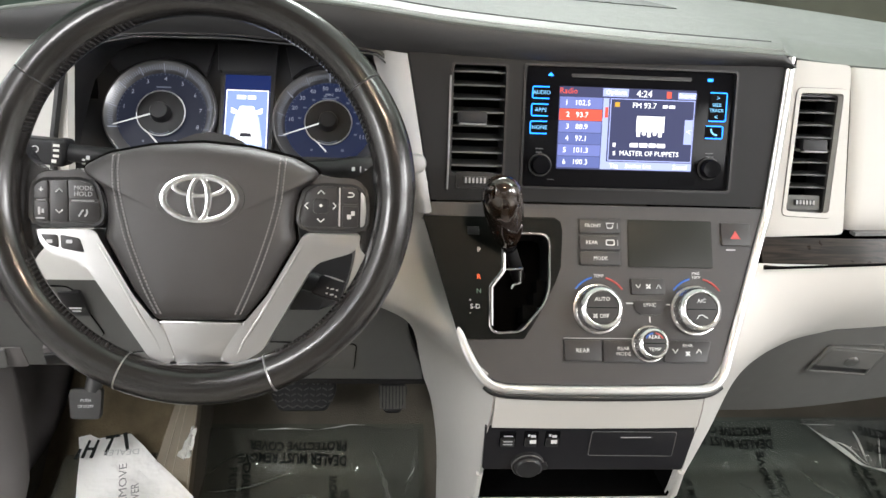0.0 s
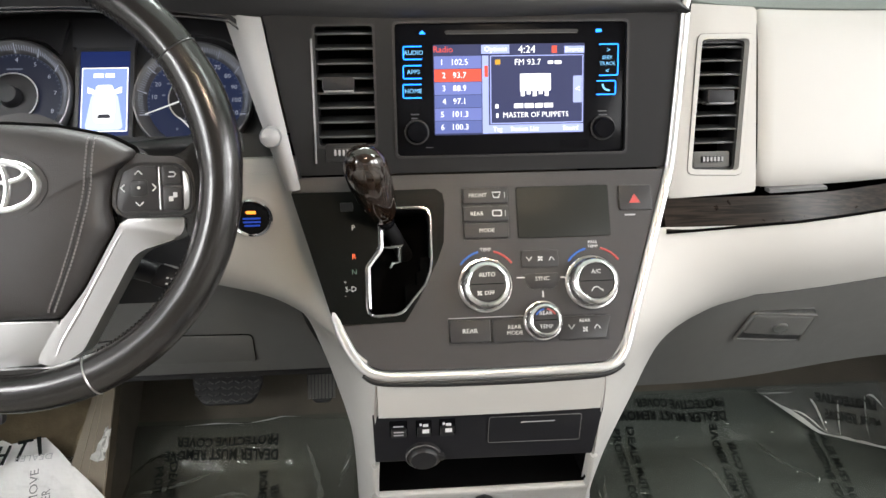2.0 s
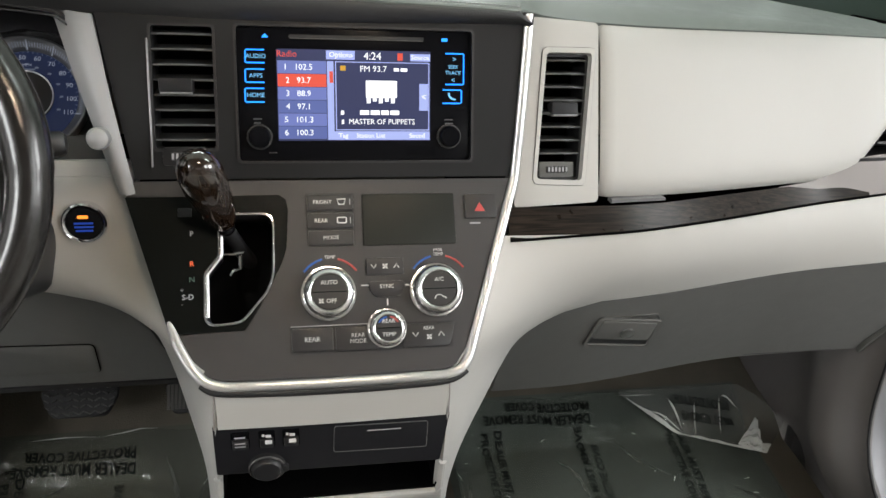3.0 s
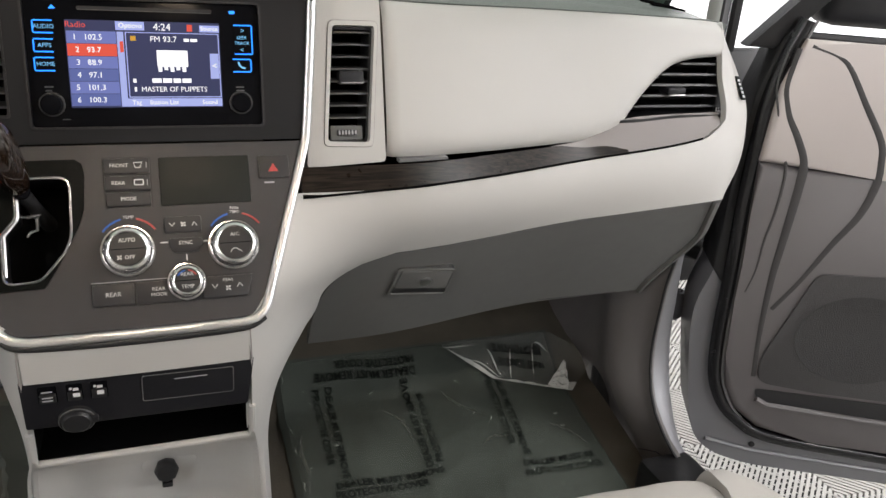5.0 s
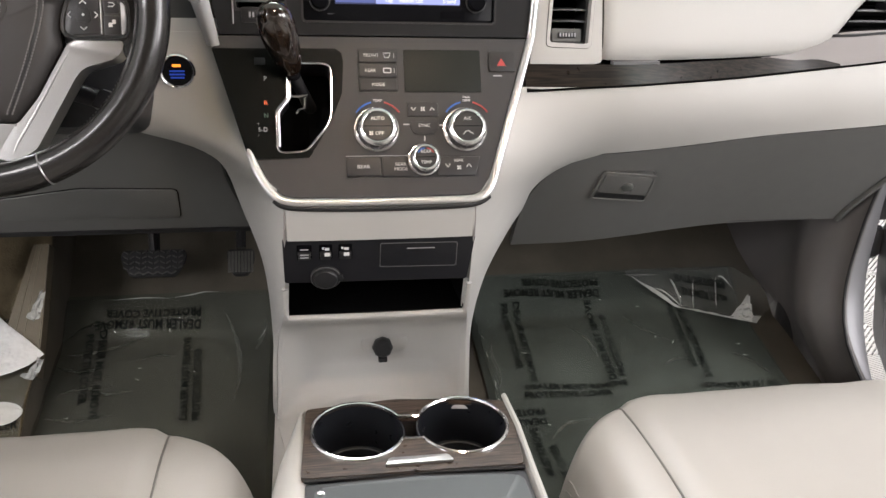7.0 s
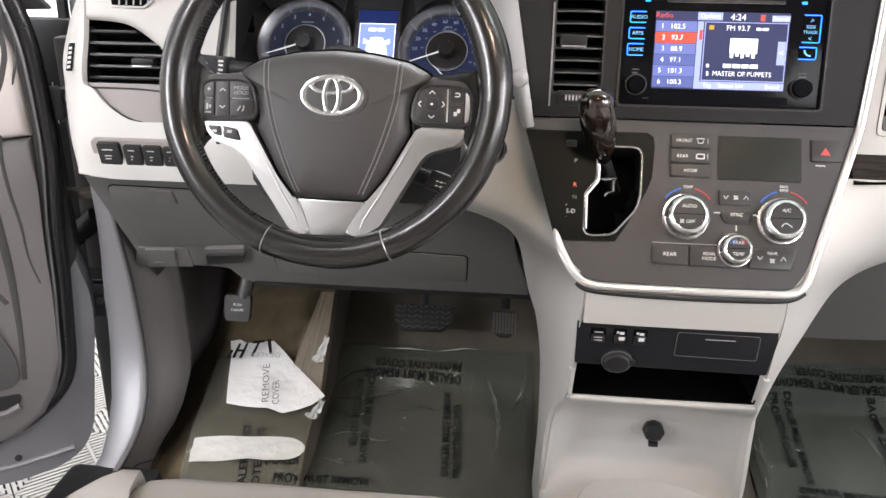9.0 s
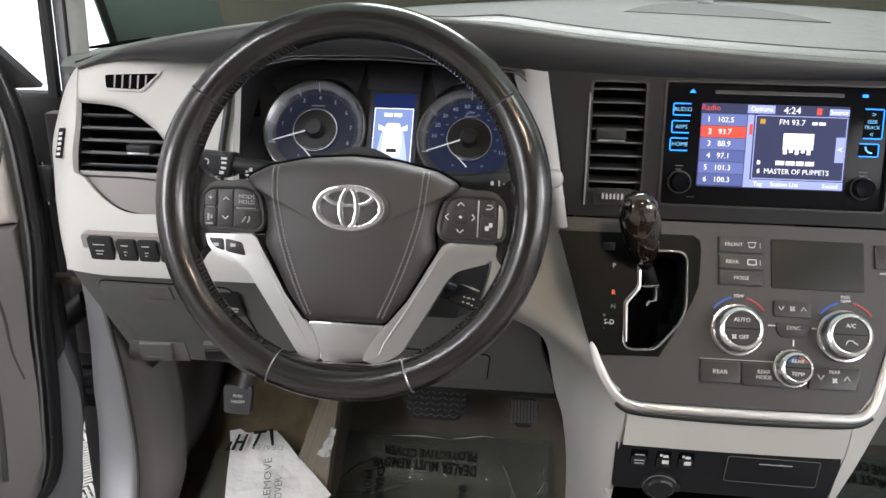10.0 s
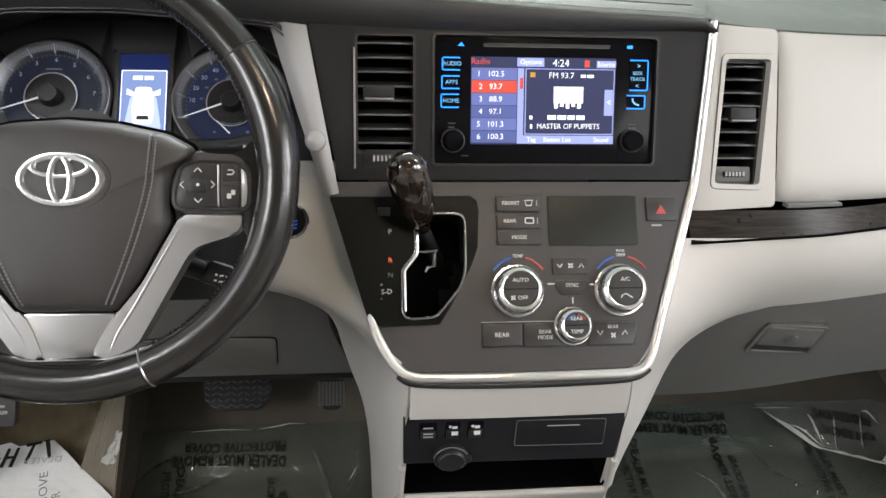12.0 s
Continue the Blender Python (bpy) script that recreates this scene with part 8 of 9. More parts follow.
for side in (-1, 1):
    w = part("wall_side", bmesh.new(), LINING, None)
    bm = bmesh.new()
    box(side * 0.84, -2.4, 0.05, side * 0.88, -0.62, 0.86, 0.01, bm=bm)
    for y0, y1 in ((-0.72, -0.56), (-1.62, -1.52), (-2.4, -2.25)):
        box(side * 0.74, y0, 0.84, side * 0.84, y1, 1.42, 0.01, bm=bm)
    bmesh.ops.recalc_face_normals(bm, faces=bm.faces[:])
    bm.to_mesh(w.data)
    bm.free()
    tagged(w, "pale rear side wall with window openings", "wall", kind="structure")
bm = bmesh.new()
box(-0.86, -2.45, 0.05, 0.86, -2.40, 0.86, bm=bm)
box(-0.80, -2.45, 1.30, 0.80, -2.40, 1.45, bm=bm)
rear = part("wall_rear", bm, LINING, None)
tagged(rear, "pale tailgate wall with a window opening", "wall", kind="structure")
bench = part("rear_bench", box(-0.75, -1.75, 0.09, 0.75, -1.2, 0.45, 0.06, seg=3), SEAT, None)
tagged(bench, "pale grey leather rear bench", "car seat")

# ---- showroom ----
WALLW = surface("white_wall_paint", (0.80, 0.80, 0.79), 0.7, grain=0.2, grain_scale=80, var=0.02, scale=1)
# the north wall is added and coloured dark to dim the windscreen view
for nm, b in (("wall_west", (-6.1, -7, -0.36, -6.0, 7, 4.0)), ("wall_east", (6.0, -7, -0.36, 6.1, 7, 4.0)), ("wall_south", (-6, -7.1, -0.36, 6, -7.0, 4.0)), ("wall_north", (-6, 7.0, -0.36, 6, 7.1, 4.0))):
    tagged(part(nm, box(*b), WALLW if nm != "wall_north" else surface("grey_green_wall", (0.035, 0.05, 0.045), 0.7, var=0.2, scale=0.5), None), "plain white showroom wall" if nm != "wall_north" else "dark grey-green wall added ahead of the windscreen", "wall", kind="structure")
tagged(part("ceiling", box(-6.1, -7.1, 4.0, 6.1, 7.1, 4.1), WALLW, None), "white showroom ceiling", "ceiling", kind="structure")
ground = part("ground", box(-6.0, -7.0, -0.42, 6.0, 7.0, -0.352), surface("dark_under_tile", (0.02, 0.02, 0.02), 0.8), None)
tagged(ground, "dark base under slotted white floor tiles", "ground", kind="structure")
DAYLIGHT = glow("bright_daylight", (1, 1, 1), 2.6)
for i, b in enumerate(((-5.99, 6.95, -0.2, -3.78, 6.99, 3.2), (3.78, 6.95, -0.2, 5.99, 6.99, 3.2), (-5.99, 1.2, -0.2, -5.95, 6.94, 3.2), (5.95, 1.2, -0.2, 5.99, 6.94, 3.2))):
    tagged(part("window_%d" % (i + 1), box(*b), DAYLIGHT, None), "tall showroom window, bright with daylight", "window", kind="structure")
TILEW = surface("white_floor_tile", (0.40, 0.39, 0.365), 0.45, var=0.06, scale=8)
T, TILE_TURN, TILE_AT = 0.40, radians(41), Vector((1.700, 1.149))
RIBS = 14
tile_verts, tile_faces = [], []


def tile_quad(pts, z, deep=0.0):
    """One flat-topped rib, with sides where it is seen from near by."""
    k = len(tile_verts)
    tile_verts.extend((x, y, z) for x, y in pts)
    tile_faces.append((k, k + 1, k + 2, k + 3))
    if deep:
        tile_verts.extend((x, y, z - deep) for x, y in pts)
        tile_faces.extend((k + 4 + j, k + 4 + (j + 1) % 4, k + (j + 1) % 4, k + j) for j in range(4))


def rib_tile(i, j, near):
    """A slotted tile: square ribs round its middle, with short bridges in the slots."""
    for q in range(4):
        a = TILE_TURN + math.pi / 2 * q
        c, s = math.cos(a), math.sin(a)
        mx = TILE_AT.x + T * (i * math.cos(TILE_TURN) - j * math.sin(TILE_TURN))
        my = TILE_AT.y + T * (i * math.sin(TILE_TURN) + j * math.cos(TILE_TURN))

        def at(u, v):
            return (mx + u * c - v * s, my + u * s + v * c)
        pitch = T / 2 / RIBS
        for n in range(RIBS):
            r = (n + 0.55) * pitch
            h, w = pitch * 0.31, r - 0.001
            tile_quad([at(-w + h, r - h), at(w - h, r - h), at(w + h, r + h), at(-w - h, r + h)], -0.340, 0.012 if near else 0.0)
            if near and n < RIBS - 1:
                m = max(1, int(2 * r / 0.030))
                for k in range(m):
                    u = -r + 2 * r * (k + 0.5) / m
                    tile_quad([at(u - 0.004, r + h), at(u + 0.004, r + h), at(u + 0.004, r + pitch - h), at(u - 0.004, r + pitch - h)], -0.3425)
        if q % 2 == 0:
            tile_quad([at(-0.004, 0.02), at(0.004, 0.02), at(0.004, T / 2), at(-0.004, T / 2)], -0.3392)


for i in range(-34, 35):
    for j in range(-34, 35):
        px = TILE_AT.x + T * (i * math.cos(TILE_TURN) - j * math.sin(TILE_TURN))
        py = TILE_AT.y + T * (i * math.sin(TILE_TURN) + j * math.cos(TILE_TURN))
        if abs(px) < 5.7 and abs(py) < 6.7:
            rib_tile(i, j, 0.6 < abs(px) < 2.9 and -0.6 < py < 2.4)
tile_mesh = bpy.data.meshes.new("floor_tiles")
tile_mesh.from_pydata(tile_verts, [], tile_faces)
tile_mesh.materials.append(TILEW)
tagged(new("floor_tiles", tile_mesh), "white slotted plastic floor tiles with square ribs", "floor tiles", kind="stuff")


# ---- pedals and floor covers ----
TREAD = surface("worn_rubber", (0.092, 0.090, 0.082), 0.5, grain=0.4, grain_scale=500)


def pedal(name, c, w, h, tilt, label, ribs, face=RUBBER, waist=0.5):
    p = thing(name, c, label, "pedal")
    m = plane_at(c, (0, math.sin(radians(tilt)), math.cos(radians(tilt))))
    pad_ = part("pad", slab(soften([(-w * waist, -h / 2), (w * waist, -h / 2), (w * 0.53, h * (0.1 if waist < 0.5 else 0.3)), (w * 0.53, h / 2), (-w * 0.53, h / 2), (-w * 0.53, h * (0.1 if waist < 0.5 else 0.3))], 0.008), -0.012, 0.0, m, 0.004), face, p, "rubber-faced pad")
    for k in range(ribs[0]):
        for j in range(ribs[1]):
            u = -w / 2 + w * (k + 0.5) / ribs[0]
            v = -h / 2 + h * (j + 0.5) / ribs[1]
            s = 0.36 * w / ribs[0]
            if v < -h * 0.2:
                u *= 2 * waist
            t = 0.36 * h / ribs[1]
            tw = (1 if k % 2 else -1) * 0.55
            if ribs[1] == 1:
                t, tw = h * 1.3, 0.0
            part("tread", slab([(u - s, v - t * 0.3 - tw * t), (u + s, v - t * 0.3 + tw * t), (u + s, v + t * 0.3 + tw * t), (u - s, v + t * 0.3 - tw * t)], -0.001, 0.003, m), TREAD, pad_)
    return p, m


p, m = pedal("brake_pedal", (-0.366, 1.198, 0.293), 0.105, 0.050, 42, "wide black brake pedal with close rubber tread", (10, 5), waist=0.38)
part("arm", tube([m @ Vector((0.0, 0.02, -0.012)), Vector((-0.372, 1.27, 0.36)), Vector((-0.375, 1.29, 0.50))], [0.010, 0.010, 0.012], 8), BLACK, p)
p, m = pedal("accelerator_pedal", (-0.213, 1.194, 0.291), 0.046, 0.050, 40, "small black ribbed accelerator pedal", (8, 1), waist=0.30)
part("arm", tube([m @ Vector((0, 0.03, -0.012)), Vector((-0.213, 1.28, 0.38)), Vector((-0.215, 1.30, 0.50))], 0.009, 8), BLACK, p)
p, m = pedal("parking_brake_pedal", (-0.673, 1.062, 0.356), 0.044, 0.046, 20, "grey parking brake pedal with white lettering", (0, 0), surface("grey_pedal_rubber", (0.030, 0.029, 0.028), 0.55, grain=0.4, grain_scale=500))
lettering("PUSH", 0.0065, on(m, 0.001, 0.006, 0.0006), WHITE_INK, p)
lettering("ON/OFF", 0.0065, on(m, 0.001, -0.003, 0.0006), WHITE_INK, p)
part("arm", tube([m @ Vector((0.008, 0.02, -0.008)), Vector((-0.655, 1.085, 0.41)), Vector((-0.650, 1.12, 0.50))], [0.012, 0.013, 0.014], 10), surface("pedal_steel", (0.12, 0.12, 0.12), 0.35, metal=0.6), p, "dull steel arm")

rest = thing("footrest", (-0.58, 1.2, 0.15), "tan ribbed footrest wedge beside the pedals", "footrest")


def slope_z(y):
    """The raised floor on the driver's left, under the footrest."""
    top = 0.188 + 0.4 * (y - 1.03) + 1.1 * max(0, y - 1.15)
    return floor_z(0, y) + 0.010 + (top - floor_z(0, y) - 0.010) * bell((y - 0.83) / 0.15)


TAN = surface("worn_brown_carpet", (0.115, 0.090, 0.052), 0.95, grain=1.0, grain_scale=300, var=0.6, scale=30)
part("side_carpet", grid(lambda x, y: Vector((x, y, floor_z(0, y) + (slope_z(y) - floor_z(0, y)) * bell((x + 0.80) / 0.09))), steps(-0.80, -0.535, 14), steps(0.83, 1.42, 36)), TAN, rest, "worn brown carpet slope", solid=0.02)
part("wedge_side", grid(lambda y, s: Vector((-0.534 + 0.004 * s, y, (slope_z(y) - 0.004) * (1 - s) + floor_z(0, y) * s)), steps(0.85, 1.42, 16), steps(0, 1, 2)), CARPET, rest, solid=0.01)
FR_TOP = [Vector((-0.556, 1.185, 0.340)), Vector((-0.530, 1.185, 0.340)), Vector((-0.530, 1.060, 0.228)), Vector((-0.592, 1.075, 0.236))]
FR = FR_TOP[:2] + [FR_TOP[1].lerp(FR_TOP[2], 1.30) - Vector((0, 0, 0.020)), FR_TOP[0].lerp(FR_TOP[3], 1.12) - Vector((0, 0, 0.022))]
bm = bmesh.new()
vs = [bm.verts.new(v) for v in FR]
bm.faces.new(vs)
part("ridge_plate", bm, MAT_RIDGE, rest, solid=0.02)
for i in range(3):
    f = (0.25, 0.5, 0.95)[i]
    a = FR[0].lerp(FR[1], f) + Vector((0, -0.0006, 0.0004))
    b = FR[3].lerp(FR[2], f) + Vector((0, -0.0006, 0.0004))
    part("rib", tube([a, b], 0.0010, 5), MAT_RIB, rest)


def cover(name, x0, x1, y0, y1, label, skew=0.0):
    """Clear printed protective film lying on a carpet mat."""
    c = thing(name, ((x0 + x1) / 2, (y0 + y1) / 2, 0.1), label, "floor cover", "floor covers")

    def f(x, y):
        z = 0.012 + 0.005 * noise.noise(Vector((x * 9, y * 9, 3.0))) + 0.0025 * abs(noise.noise(Vector((x * 26 + y * 9, y * 22, 7.0))))
        z += 0.003 * (1 - min(1, abs(noise.noise(Vector((x * 7 + 2, y * 9, 1.5)))) * 3)) ** 3
        z += 0.004 * (1 - min(1, abs(noise.noise(Vector((x * 5 - y * 4, y * 6 + x * 3, 8.5)))) * 2.4)) ** 4
        if x < -0.535 and y > 0.83:
            return Vector((x, y, slope_z(y) - 0.008 + z))
        return on_floor(x, y, z)
    if x0 > 0:
        part("film", grid(f, steps(x0, x1, 120), steps(y0, y1, 120)), COVER, c, smooth=60)
    else:
        part("film", grid(f, steps(-0.5345, x1, 80), steps(y0, y1, 120)), COVER_DARK, c, smooth=60)
        part("film_side", grid(f, steps(x0, -0.5355, 40), steps(y0, 1.118, 100)), COVER_DARK, c, "clear film over the carpet slope", smooth=60)
    part("mat", grid(lambda x, y: on_floor(x, y, 0.004), steps(x0 - 0.01, x1 + 0.01, 10), steps(y0, y1 + 0.012, 16)), MATBASE if x0 > 0 else MATDARK, c, "carpet mat under the film")
    return c, f


def print_line(string, parent, sheet, a, b, size=0.0185):
    """Print on the film that runs from a to b."""
    a, b = Vector(a), Vector(b)
    wide = (b - a).length / (len(string) * size * 0.60)
    m = Matrix.Translation(((a.x + b.x) / 2, (a.y + b.y) / 2, 0)) @ pose(0, 0, 0, 0, 0, math.degrees(math.atan2(b.y - a.y, b.x - a.x)))
    ob = lettering(string, size, m, BLACK_INK, parent, "print", wide, 0.0004)
    for v in ob.data.vertices:
        v.co.z = sheet(v.co.x, v.co.y).z + 0.0030
    return tagged(ob, kind="stuff")


A_, B_ = "DEALER MUST REMOVE", "PROTECTIVE COVER"
fc, ff = cover("floor_cover", 0.226, 0.782, 0.55, 1.235, "clear printed plastic film over the passenger floor mat")
for s, a, b in ((A_, (0.277, 0.982), (0.476, 0.979)), (B_, (0.272, 0.963), (0.441, 0.962)), (A_, (0.450, 0.986), (0.459, 1.189)), (B_, (0.471, 0.993), (0.483, 1.165)), (A_, (0.654, 1.194), (0.634, 0.978)), (B_, (0.631, 1.181), (0.614, 1.005)),
                (B_, (0.286, 1.191), (0.282, 1.024)), (A_, (0.311, 1.193), (0.302, 0.992)), (A_, (0.490, 1.196), (0.286, 1.205)), (B_, (0.492, 1.215), (0.328, 1.222)), ("DEALER MUST RE", (0.609, 0.961), (0.763, 0.954)), (B_, (0.609, 0.941), (0.766, 0.932)),
                ("PROTECTIV", (0.305, 0.929), (0.216, 0.933)), ("DEALER M", (0.304, 0.908), (0.216, 0.911)), ("MUST REMOVE", (0.270, 0.772), (0.274, 0.895)), ("TIVE COVER", (0.291, 0.74), (0.296, 0.855))):
    print_line(s, fc, ff, a, b)
FOLD_LOW = [(0.550, 1.222), (0.597, 1.188), (0.655, 1.152), (0.700, 1.128), (0.735, 1.110), (0.780, 1.090)]
fold_y = lerp_table(FOLD_LOW)


def fold_point(x, s, lift=0.0):
    """The turned-over corner: a crumpled three-sided flap."""
    x1 = x + 0.080 * s * bell((x - 0.55) / 0.2)
    y = fold_y(x) + (1.228 - 0.07 * bell((x - 0.70) / 0.1) - fold_y(x)) * s
    crumple = 0.016 * bell(s * 3) * abs(noise.noise(Vector((x * 22, y * 30, 5)))) + 0.002 * abs(noise.noise(Vector((x * 60, y * 45, 9))))
    return on_floor(x1, y, 0.027 + 0.006 * bell((x - 0.62) / 0.14) * (1 - s) + crumple + lift)


def creasing(parent, sheet, x0, x1, y0, y1, count, seed):
    """Short pale streaks scattered over a film, painting the glint of its creases."""
    rnd = random.Random(seed)
    bm = bmesh.new()
    for i in range(count):
        edge = i % 4 == 0
        cx = x0 + 0.004 if edge else rnd.uniform(x0 + 0.02, x1 - 0.02)
        cy = rnd.uniform(y0, y1)
        ln = rnd.uniform(0.004, 0.012) if edge else rnd.uniform(0.0015, 0.005)
        a = math.pi / 2 + rnd.uniform(-0.3, 0.3) if edge else rnd.uniform(0, math.pi)
        pts = [sheet(cx + math.cos(a) * ln * k + 0.002 * math.sin(k * 3 + i), cy + math.sin(a) * ln * k) + Vector((0, 0, 0.0004 + 0.0005 * (1 - k * k))) for k in steps(-1, 1, 5)]
        tube(pts, [0.0001, 0.0003, 0.0006, 0.0006, 0.0003, 0.0001], 4, flat=0.5, bm=bm)
    return tagged(part("creasing", bm, CREASED, parent, "fine creases with their glint painted pale"), kind="stuff")


creasing(fc, ff, 0.226, 0.782, 0.62, 1.22, 34, 5)
part("film_fold", grid(fold_point, steps(0.550, 0.780, 34), steps(0, 1, 12)), FOLD, fc, "crumpled folded film corner", smooth=25)
for s, a, b in (("MUST REMOVE", (0.750, 1.160), (0.655, 1.178)), ("PROTECTIVE", (0.755, 1.184), (0.645, 1.202))):
    print_line(s, fc, lambda x, y: on_floor(x, y, 0.040), a, b)
bm = bmesh.new()
xs = steps(0.560, 0.780, 40)
lo, hi = [], []
for i, x in enumerate(xs):
    w = 0.02 + 0.06 * abs(noise.noise(Vector((x * 40, 0.5, 2)))) + 0.22 * math.exp(-((x - 0.775) / 0.018) ** 2) + 0.10 * math.exp(-((x - 0.60) / 0.03) ** 2)
    lo.append(bm.verts.new(fold_point(x, -0.02, 0.003)))
    hi.append(bm.verts.new(fold_point(x, w, 0.003)))
for i in range(len(xs) - 1):
    bm.faces.new((lo[i], lo[i + 1], hi[i + 1], hi[i]))
part("fold_edge", bm, CREASED, fc, "creased film edge with its glint painted pale", smooth=8)


def tuck_point(u, s):
    """The stiff creased corner of the folded film."""
    a, b, c = (0.738, 1.117), (0.774, 1.091), (0.799, 1.164)
    x = a[0] + (b[0] - a[0]) * u + (c[0] - b[0]) * u * s
    y = a[1] + (b[1] - a[1]) * u + (c[1] - b[1]) * u * s
    ridge = abs(((u * 2.2 + s * 3.3 + 0.5 * noise.noise(Vector((u * 4, s * 4, 6)))) % 1) - 0.5)
    return on_floor(x, y, 0.034 + 0.018 * ridge * u + 0.012 * u * s)


part("creased_corner", grid(tuck_point, steps(0, 1, 14), steps(0, 1, 18)), CREASED, fc, "stiff creased film corner with its glint painted pale", smooth=12)
for a, b, w in (((0.640, 1.205), (0.652, 1.165), 0.0022), ((0.690, 1.200), (0.672, 1.150), 0.0018), ((0.742, 1.205), (0.722, 1.150), 0.0016), ((0.745, 1.205), (0.770, 1.190), 0.0020), ((0.60, 1.19), (0.655, 1.158), 0.0016)):
    pts = [on_floor(a[0] + (b[0] - a[0]) * k, a[1] + (b[1] - a[1]) * k + 0.003 * math.sin(k * 5), 0.034 + 0.003 * math.sin(k * math.pi)) for k in steps(0, 1, 8)]
    part("wrinkle_glint", tube(pts, [0.0002, w * 0.5, w * 0.8, w, w * 0.7, w * 0.9, w * 0.6, w * 0.3, 0.0002], 5, flat=0.35), CREASED, fc)
for cx, cy, ln, ang in ((0.60, 1.075, 0.012, 60), (0.585, 1.228, 0.07, 0)):
    c, sn = math.cos(radians(ang)) * ln / 2, math.sin(radians(ang)) * ln / 2
    part("crinkle_glint", tube([ff(cx + c * k, cy + sn * k) + Vector((0, 0, (0.022 if cy > 1.17 and cx > 0.7 else 0.001) + 0.002 * (1 - k * k))) for k in steps(-1, 1, 6)], [0.0002, 0.0005, 0.0009, 0.0011, 0.0008, 0.0004, 0.0002], 5, flat=0.5), CREASED, fc)

dc, df = cover("floor_cover", -0.735, -0.165, 0.55, 1.225, "clear printed plastic film over the driver's floor mat")
for s, a, b in ((A_, (-0.287, 1.178), (-0.480, 1.182)), (B_, (-0.287, 1.196), (-0.462, 1.199)), (A_, (-0.462, 1.178), (-0.444, 0.972)), (B_, (-0.484, 1.172), (-0.467, 1.005)), (A_, (-0.300, 0.954), (-0.313, 1.162)), (B_, (-0.279, 0.953), (-0.291, 1.128)),
                ("DEALER MUST", (-0.622, 0.870), (-0.640, 0.985)), ("PROTECTIVE", (-0.600, 0.870), (-0.614, 0.980)), (A_, (-0.60, 0.93), (-0.42, 0.935)), (B_, (-0.58, 0.905), (-0.42, 0.91))):
    print_line(s, dc, df, a, b)
creasing(dc, df, -0.530, -0.165, 0.70, 1.21, 9, 9)
# the film's streaky highlights, laid on as thin pale strips
WRINKLE = film("film_streak_glint", (0.19, 0.20, 0.175), 0.72, 0.12, 0.6, 40)
for pts in ([(-0.530, 1.155), (-0.500, 1.178), (-0.465, 1.186), (-0.440, 1.176)], [(-0.520, 1.120), (-0.470, 1.128), (-0.420, 1.150), (-0.395, 1.162)], [(-0.525, 1.095), (-0.485, 1.080), (-0.445, 1.088)], [(-0.515, 1.030), (-0.470, 1.042), (-0.430, 1.030), (-0.390, 1.036)], [(-0.245, 1.19), (-0.225, 1.14), (-0.215, 1.07), (-0.222, 1.00)], [(-0.40, 1.10), (-0.36, 1.112), (-0.33, 1.108)], [(-0.52, 0.985), (-0.47, 0.975), (-0.41, 0.985)], [(-0.19, 1.12), (-0.178, 1.16), (-0.172, 1.19)]):
    line = smoothed([df(x, y) + Vector((0, 0, 0.0008)) for x, y in pts], 8)
    part("wrinkle_glint", tube(line, [0.0004 + 0.0060 * math.sin(math.pi * i / (len(line) - 1)) * (0.6 + 0.4 * math.sin(i * 1.7)) for i in range(len(line))], 6, flat=0.14, up=(0, 0, 1)), WRINKLE, dc)
for pts in ([(0.245, 1.10), (0.238, 1.06), (0.242, 1.02), (0.236, 0.98)], [(0.70, 1.05), (0.735, 1.02), (0.760, 0.985)], [(0.40, 1.13), (0.43, 1.10), (0.44, 1.05)], [(0.53, 1.16), (0.55, 1.12), (0.60, 1.08)], [(0.30, 0.87), (0.34, 0.90), (0.40, 0.905)], [(0.56, 1.02), (0.59, 1.035), (0.62, 1.03)]):
    line = smoothed([ff(x, y) + Vector((0, 0, 0.0008)) for x, y in pts], 8)
    part("wrinkle_glint", tube(line, [0.0004 + 0.0055 * math.sin(math.pi * i / (len(line) - 1)) * (0.6 + 0.4 * math.sin(i * 1.7)) for i in range(len(line))], 6, flat=0.14, up=(0, 0, 1)), WRINKLE, fc)
paper = thing("paper_sheet", (-0.65, 1.15, 0.17), "torn white protective paper sheet with black print", "paper sheet")
bm = bmesh.new()
PAPER = surface("white_crumpled_paper", (0.74, 0.73, 0.71), 0.45, grain=0.8, grain_scale=40, var=0.05)
PAPER.node_tree.nodes["Bump"].inputs["Distance"].default_value = 0.006


def paper_at(x, y, lift=0.0):
    """The sheet leans on the footrest slope."""
    return Vector((x, y, 0.21 + 0.4 * (y - 1.03) + 0.006 * noise.noise(Vector((x * 22, y * 22, 1))) + 0.006 * abs(noise.noise(Vector((x * 40 + y * 18, y * 36 - x * 10, 4)))) + lift))


outl = [(-0.717, 1.131), (-0.700, 1.135), (-0.686, 1.131), (-0.665, 1.139), (-0.637, 1.138), (-0.612, 1.117), (-0.587, 1.094), (-0.550, 1.062), (-0.517, 1.032), (-0.524, 1.022), (-0.536, 1.012), (-0.559, 1.005), (-0.583, 0.994), (-0.610, 0.999), (-0.634, 0.999), (-0.660, 1.003), (-0.684, 1.004), (-0.691, 1.03), (-0.700, 1.067), (-0.706, 1.10)]
cen = Vector((-0.63, 1.065))
ringv = []
for k in (1.0, 0.87, 0.74, 0.61, 0.48, 0.35, 0.2):
    ringv.append([bm.verts.new(paper_at(cen.x + (x - cen.x) * k, cen.y + (y - cen.y) * k)) for x, y in outl])
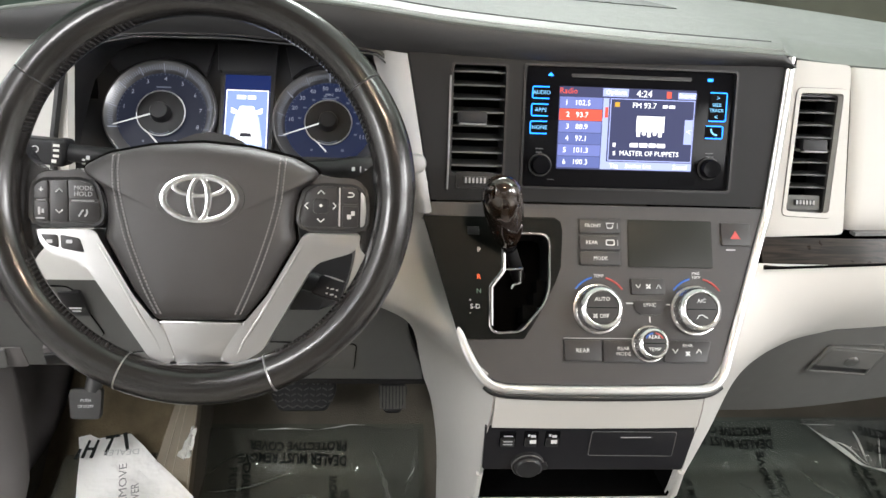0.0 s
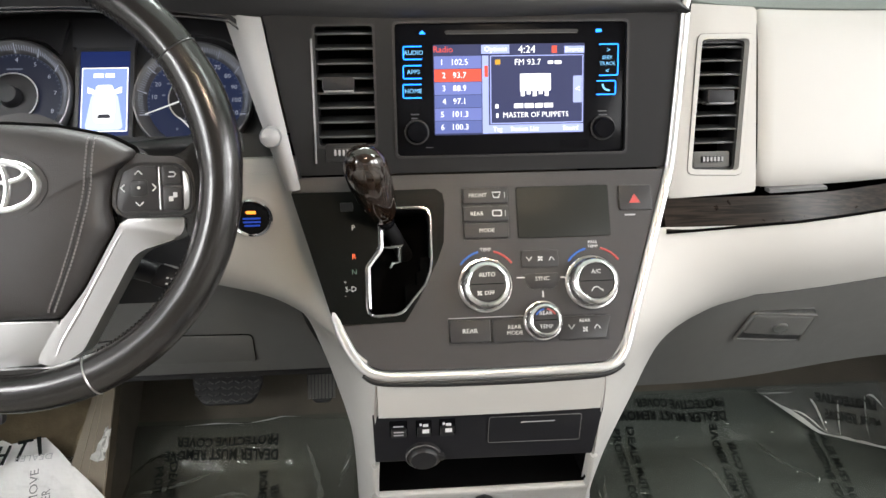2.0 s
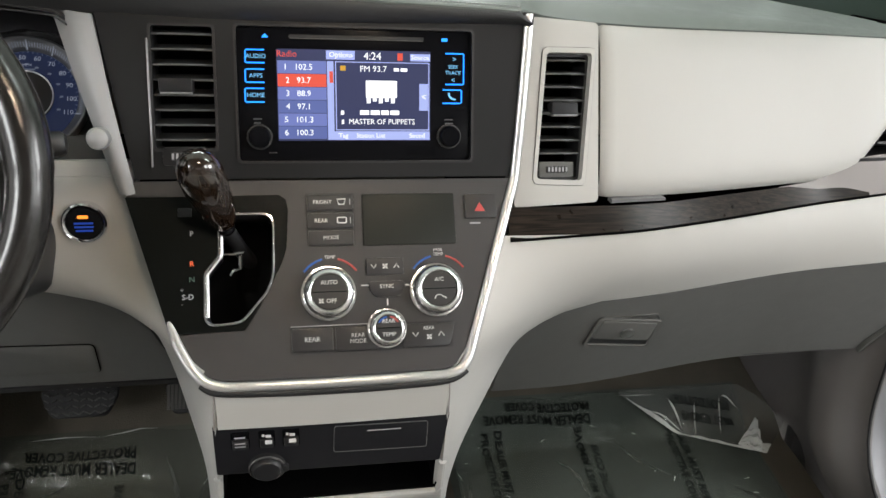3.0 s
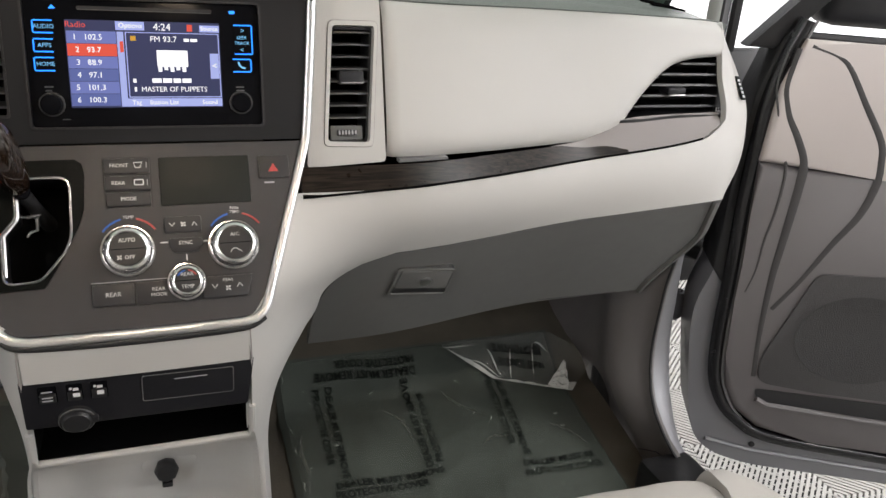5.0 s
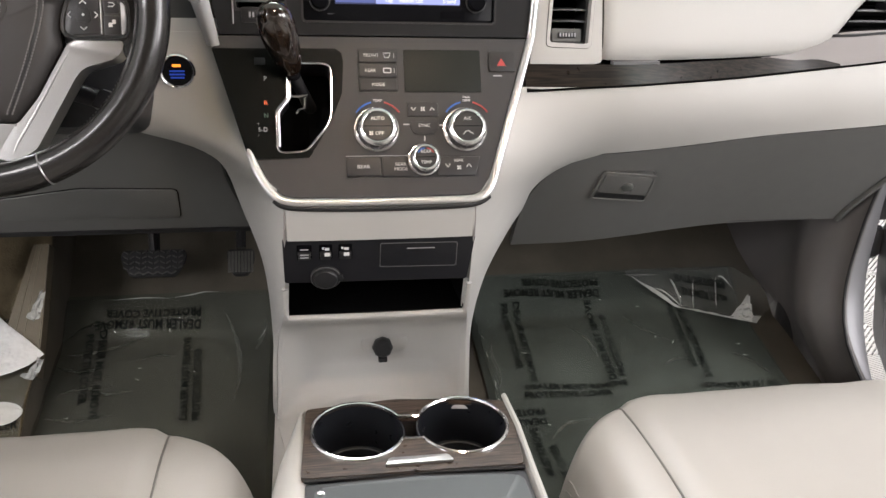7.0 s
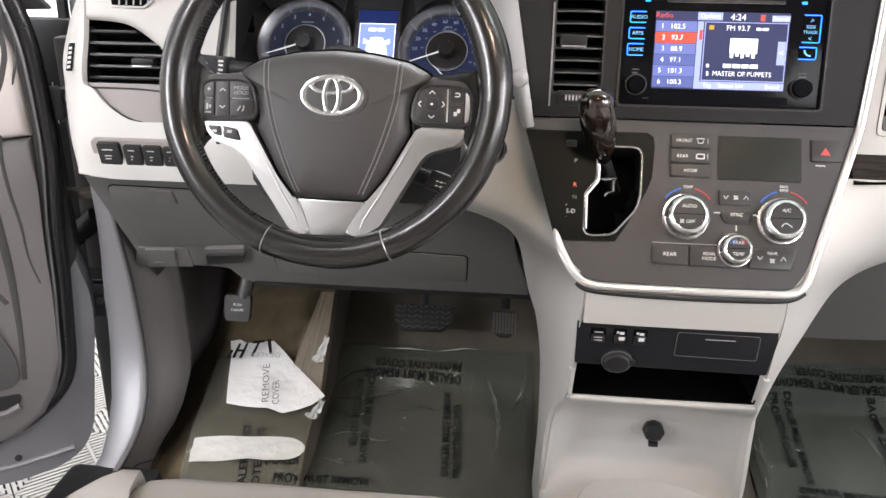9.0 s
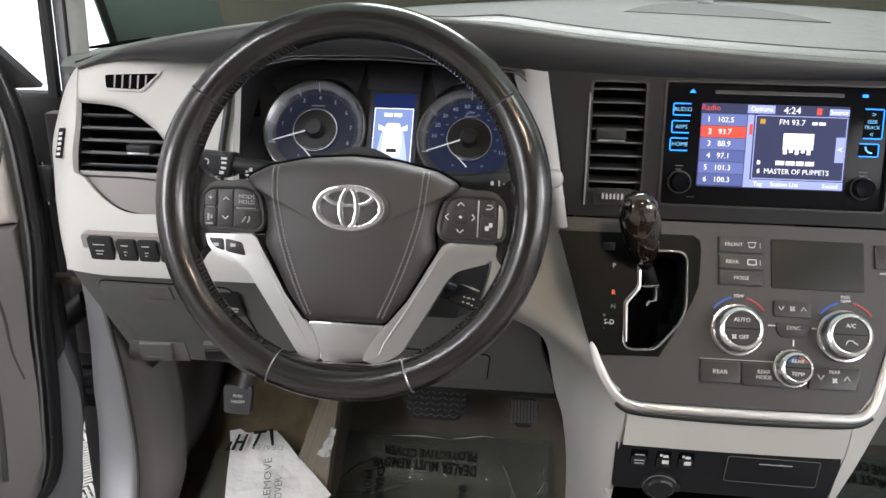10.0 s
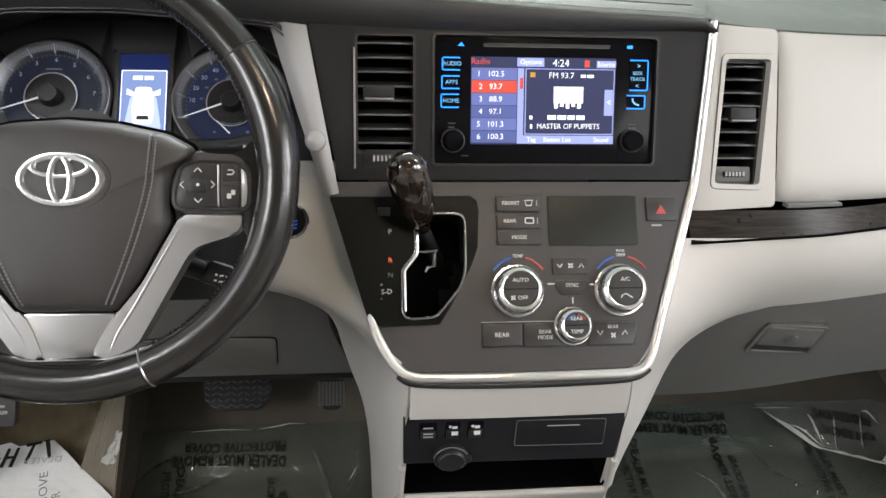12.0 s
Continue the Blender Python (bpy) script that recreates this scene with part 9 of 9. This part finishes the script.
c0 = bm.verts.new(paper_at(cen.x, cen.y))
for a, b in zip(ringv, ringv[1:]):
    for i in range(len(outl)):
        bm.faces.new((a[i], a[(i + 1) % len(outl)], b[(i + 1) % len(outl)], b[i]))
for i in range(len(outl)):
    bm.faces.new((ringv[-1][i], ringv[-1][(i + 1) % len(outl)], c0))
part("sheet", bm, PAPER, paper, smooth=14, solid=0.001)
PM = plane_at((0, 1.03, 0.21), (0, 1.0, 0.4))
GREY_PRINT = surface("grey_print", (0.20, 0.20, 0.20), 0.5)


def sheet_print(string, a, b, size, material):
    a, b = Vector(a), Vector(b)
    d_ = b - a
    turn = math.degrees(math.atan2(d_.y * 1.077, d_.x))
    mid_ = (a + b) / 2
    lettering(string, size, on(PM, mid_.x, (mid_.y - 1.03) * 1.077, 0.0125, turn), material, paper, "print", d_.length * 1.05 / (len(string) * size * 0.62))


sheet_print("REMOVE", (-0.613, 1.004), (-0.632, 1.081), 0.017, GREY_PRINT)
sheet_print("COVER", (-0.594, 1.002), (-0.606, 1.048), 0.017, GREY_PRINT)
sheet_print("DEALER", (-0.612, 1.102), (-0.669, 1.099), 0.015, surface("faint_print", (0.45, 0.45, 0.45), 0.5))


def black_mark(a, b, w):
    """One slim printed stroke of the broken border."""
    a, b = Vector(a), Vector(b)
    k = Vector((-(b - a).y, (b - a).x)).normalized() * w / 2
    part("black_mark", slab([tuple(p) for p in (a - k, b - k * 0.7, b + k * 0.7, a + k)], 0.0105, 0.0125, PM), BLACK_INK, paper)


for a, b, w in (((-0.707, 0.064), (-0.704, 0.082), 0.005), ((-0.697, 0.066), (-0.694, 0.098), 0.005), ((-0.684, 0.066), (-0.681, 0.099), 0.005), ((-0.696, 0.082), (-0.683, 0.083), 0.004), ((-0.664, 0.072), (-0.660, 0.106), 0.005), ((-0.671, 0.103), (-0.650, 0.108), 0.005), ((-0.643, 0.112), (-0.632, 0.080), 0.0065)):
    black_mark(a, b, w)
PAPER_THIN = film("thin_white_paper", (0.52, 0.51, 0.47), 0.12, 0.3, 0.3, 40)
strip = thing("paper_strip", (-0.65, 1.01, 0.13), "narrow white paper strip on the floor film", "paper sheet")
def strip_point(u, v):
    """A long tongue of paper, rounded at one end."""
    half = 0.0165 * (1 - max(0.0, (u - 0.55) / 0.45) ** 3) ** 0.5 + 0.001 * math.sin(u * 9)
    y = 0.932 + 0.022 * u - 0.010 * u * u + half * v
    return Vector((-0.722 + 0.190 * u, y, slope_z(y) + 0.016 + 0.003 * noise.noise(Vector((u * 5, v * 2, 2)))))


part("strip", grid(strip_point, steps(0, 0.997, 30), steps(-1, 1, 6)), PAPER_THIN, strip, solid=0.001)


def flake(cx, cy, cz, rise):
    """A crumpled tuck of the film beside the footrest, its glint painted pale."""
    def f(x, s):
        q = noise.noise(Vector((x * 4 + cx * 50, s * 4, 3)))
        return Vector((cx + 0.018 * (x - 0.5) * (1.1 - 0.7 * s) + 0.008 * q + 0.010 * s, cy + 0.036 * s, cz + rise * 0.036 * s + 0.012 * abs(q) + 0.012 * abs(x - 0.5)))
    return f


for cx, cy, cz, rise in ((-0.537, 1.070, 0.250, 0.9), (-0.528, 0.985, 0.190, 0.4)):
    part("film_corner", grid(flake(cx, cy, cz, rise), steps(0, 1, 8), steps(0, 1, 8)), CREASED, dc, "crumpled film corner with its glint painted pale", smooth=8)
for cx, cy, ln, ang in ((-0.40, 1.222, 0.10, 0), (-0.30, 1.224, 0.08, 2), (-0.178, 1.16, 0.03, 60)):
    c, sn = math.cos(radians(ang)) * ln / 2, math.sin(radians(ang)) * ln / 2
    part("crinkle_glint", tube([df(cx + c * k, cy + sn * k) + Vector((0, 0, 0.001 + 0.003 * (1 - k * k))) for k in steps(-1, 1, 6)], [0.0002, 0.0005, 0.0009, 0.0011, 0.0008, 0.0004, 0.0002], 5, flat=0.5), CREASED, dc)
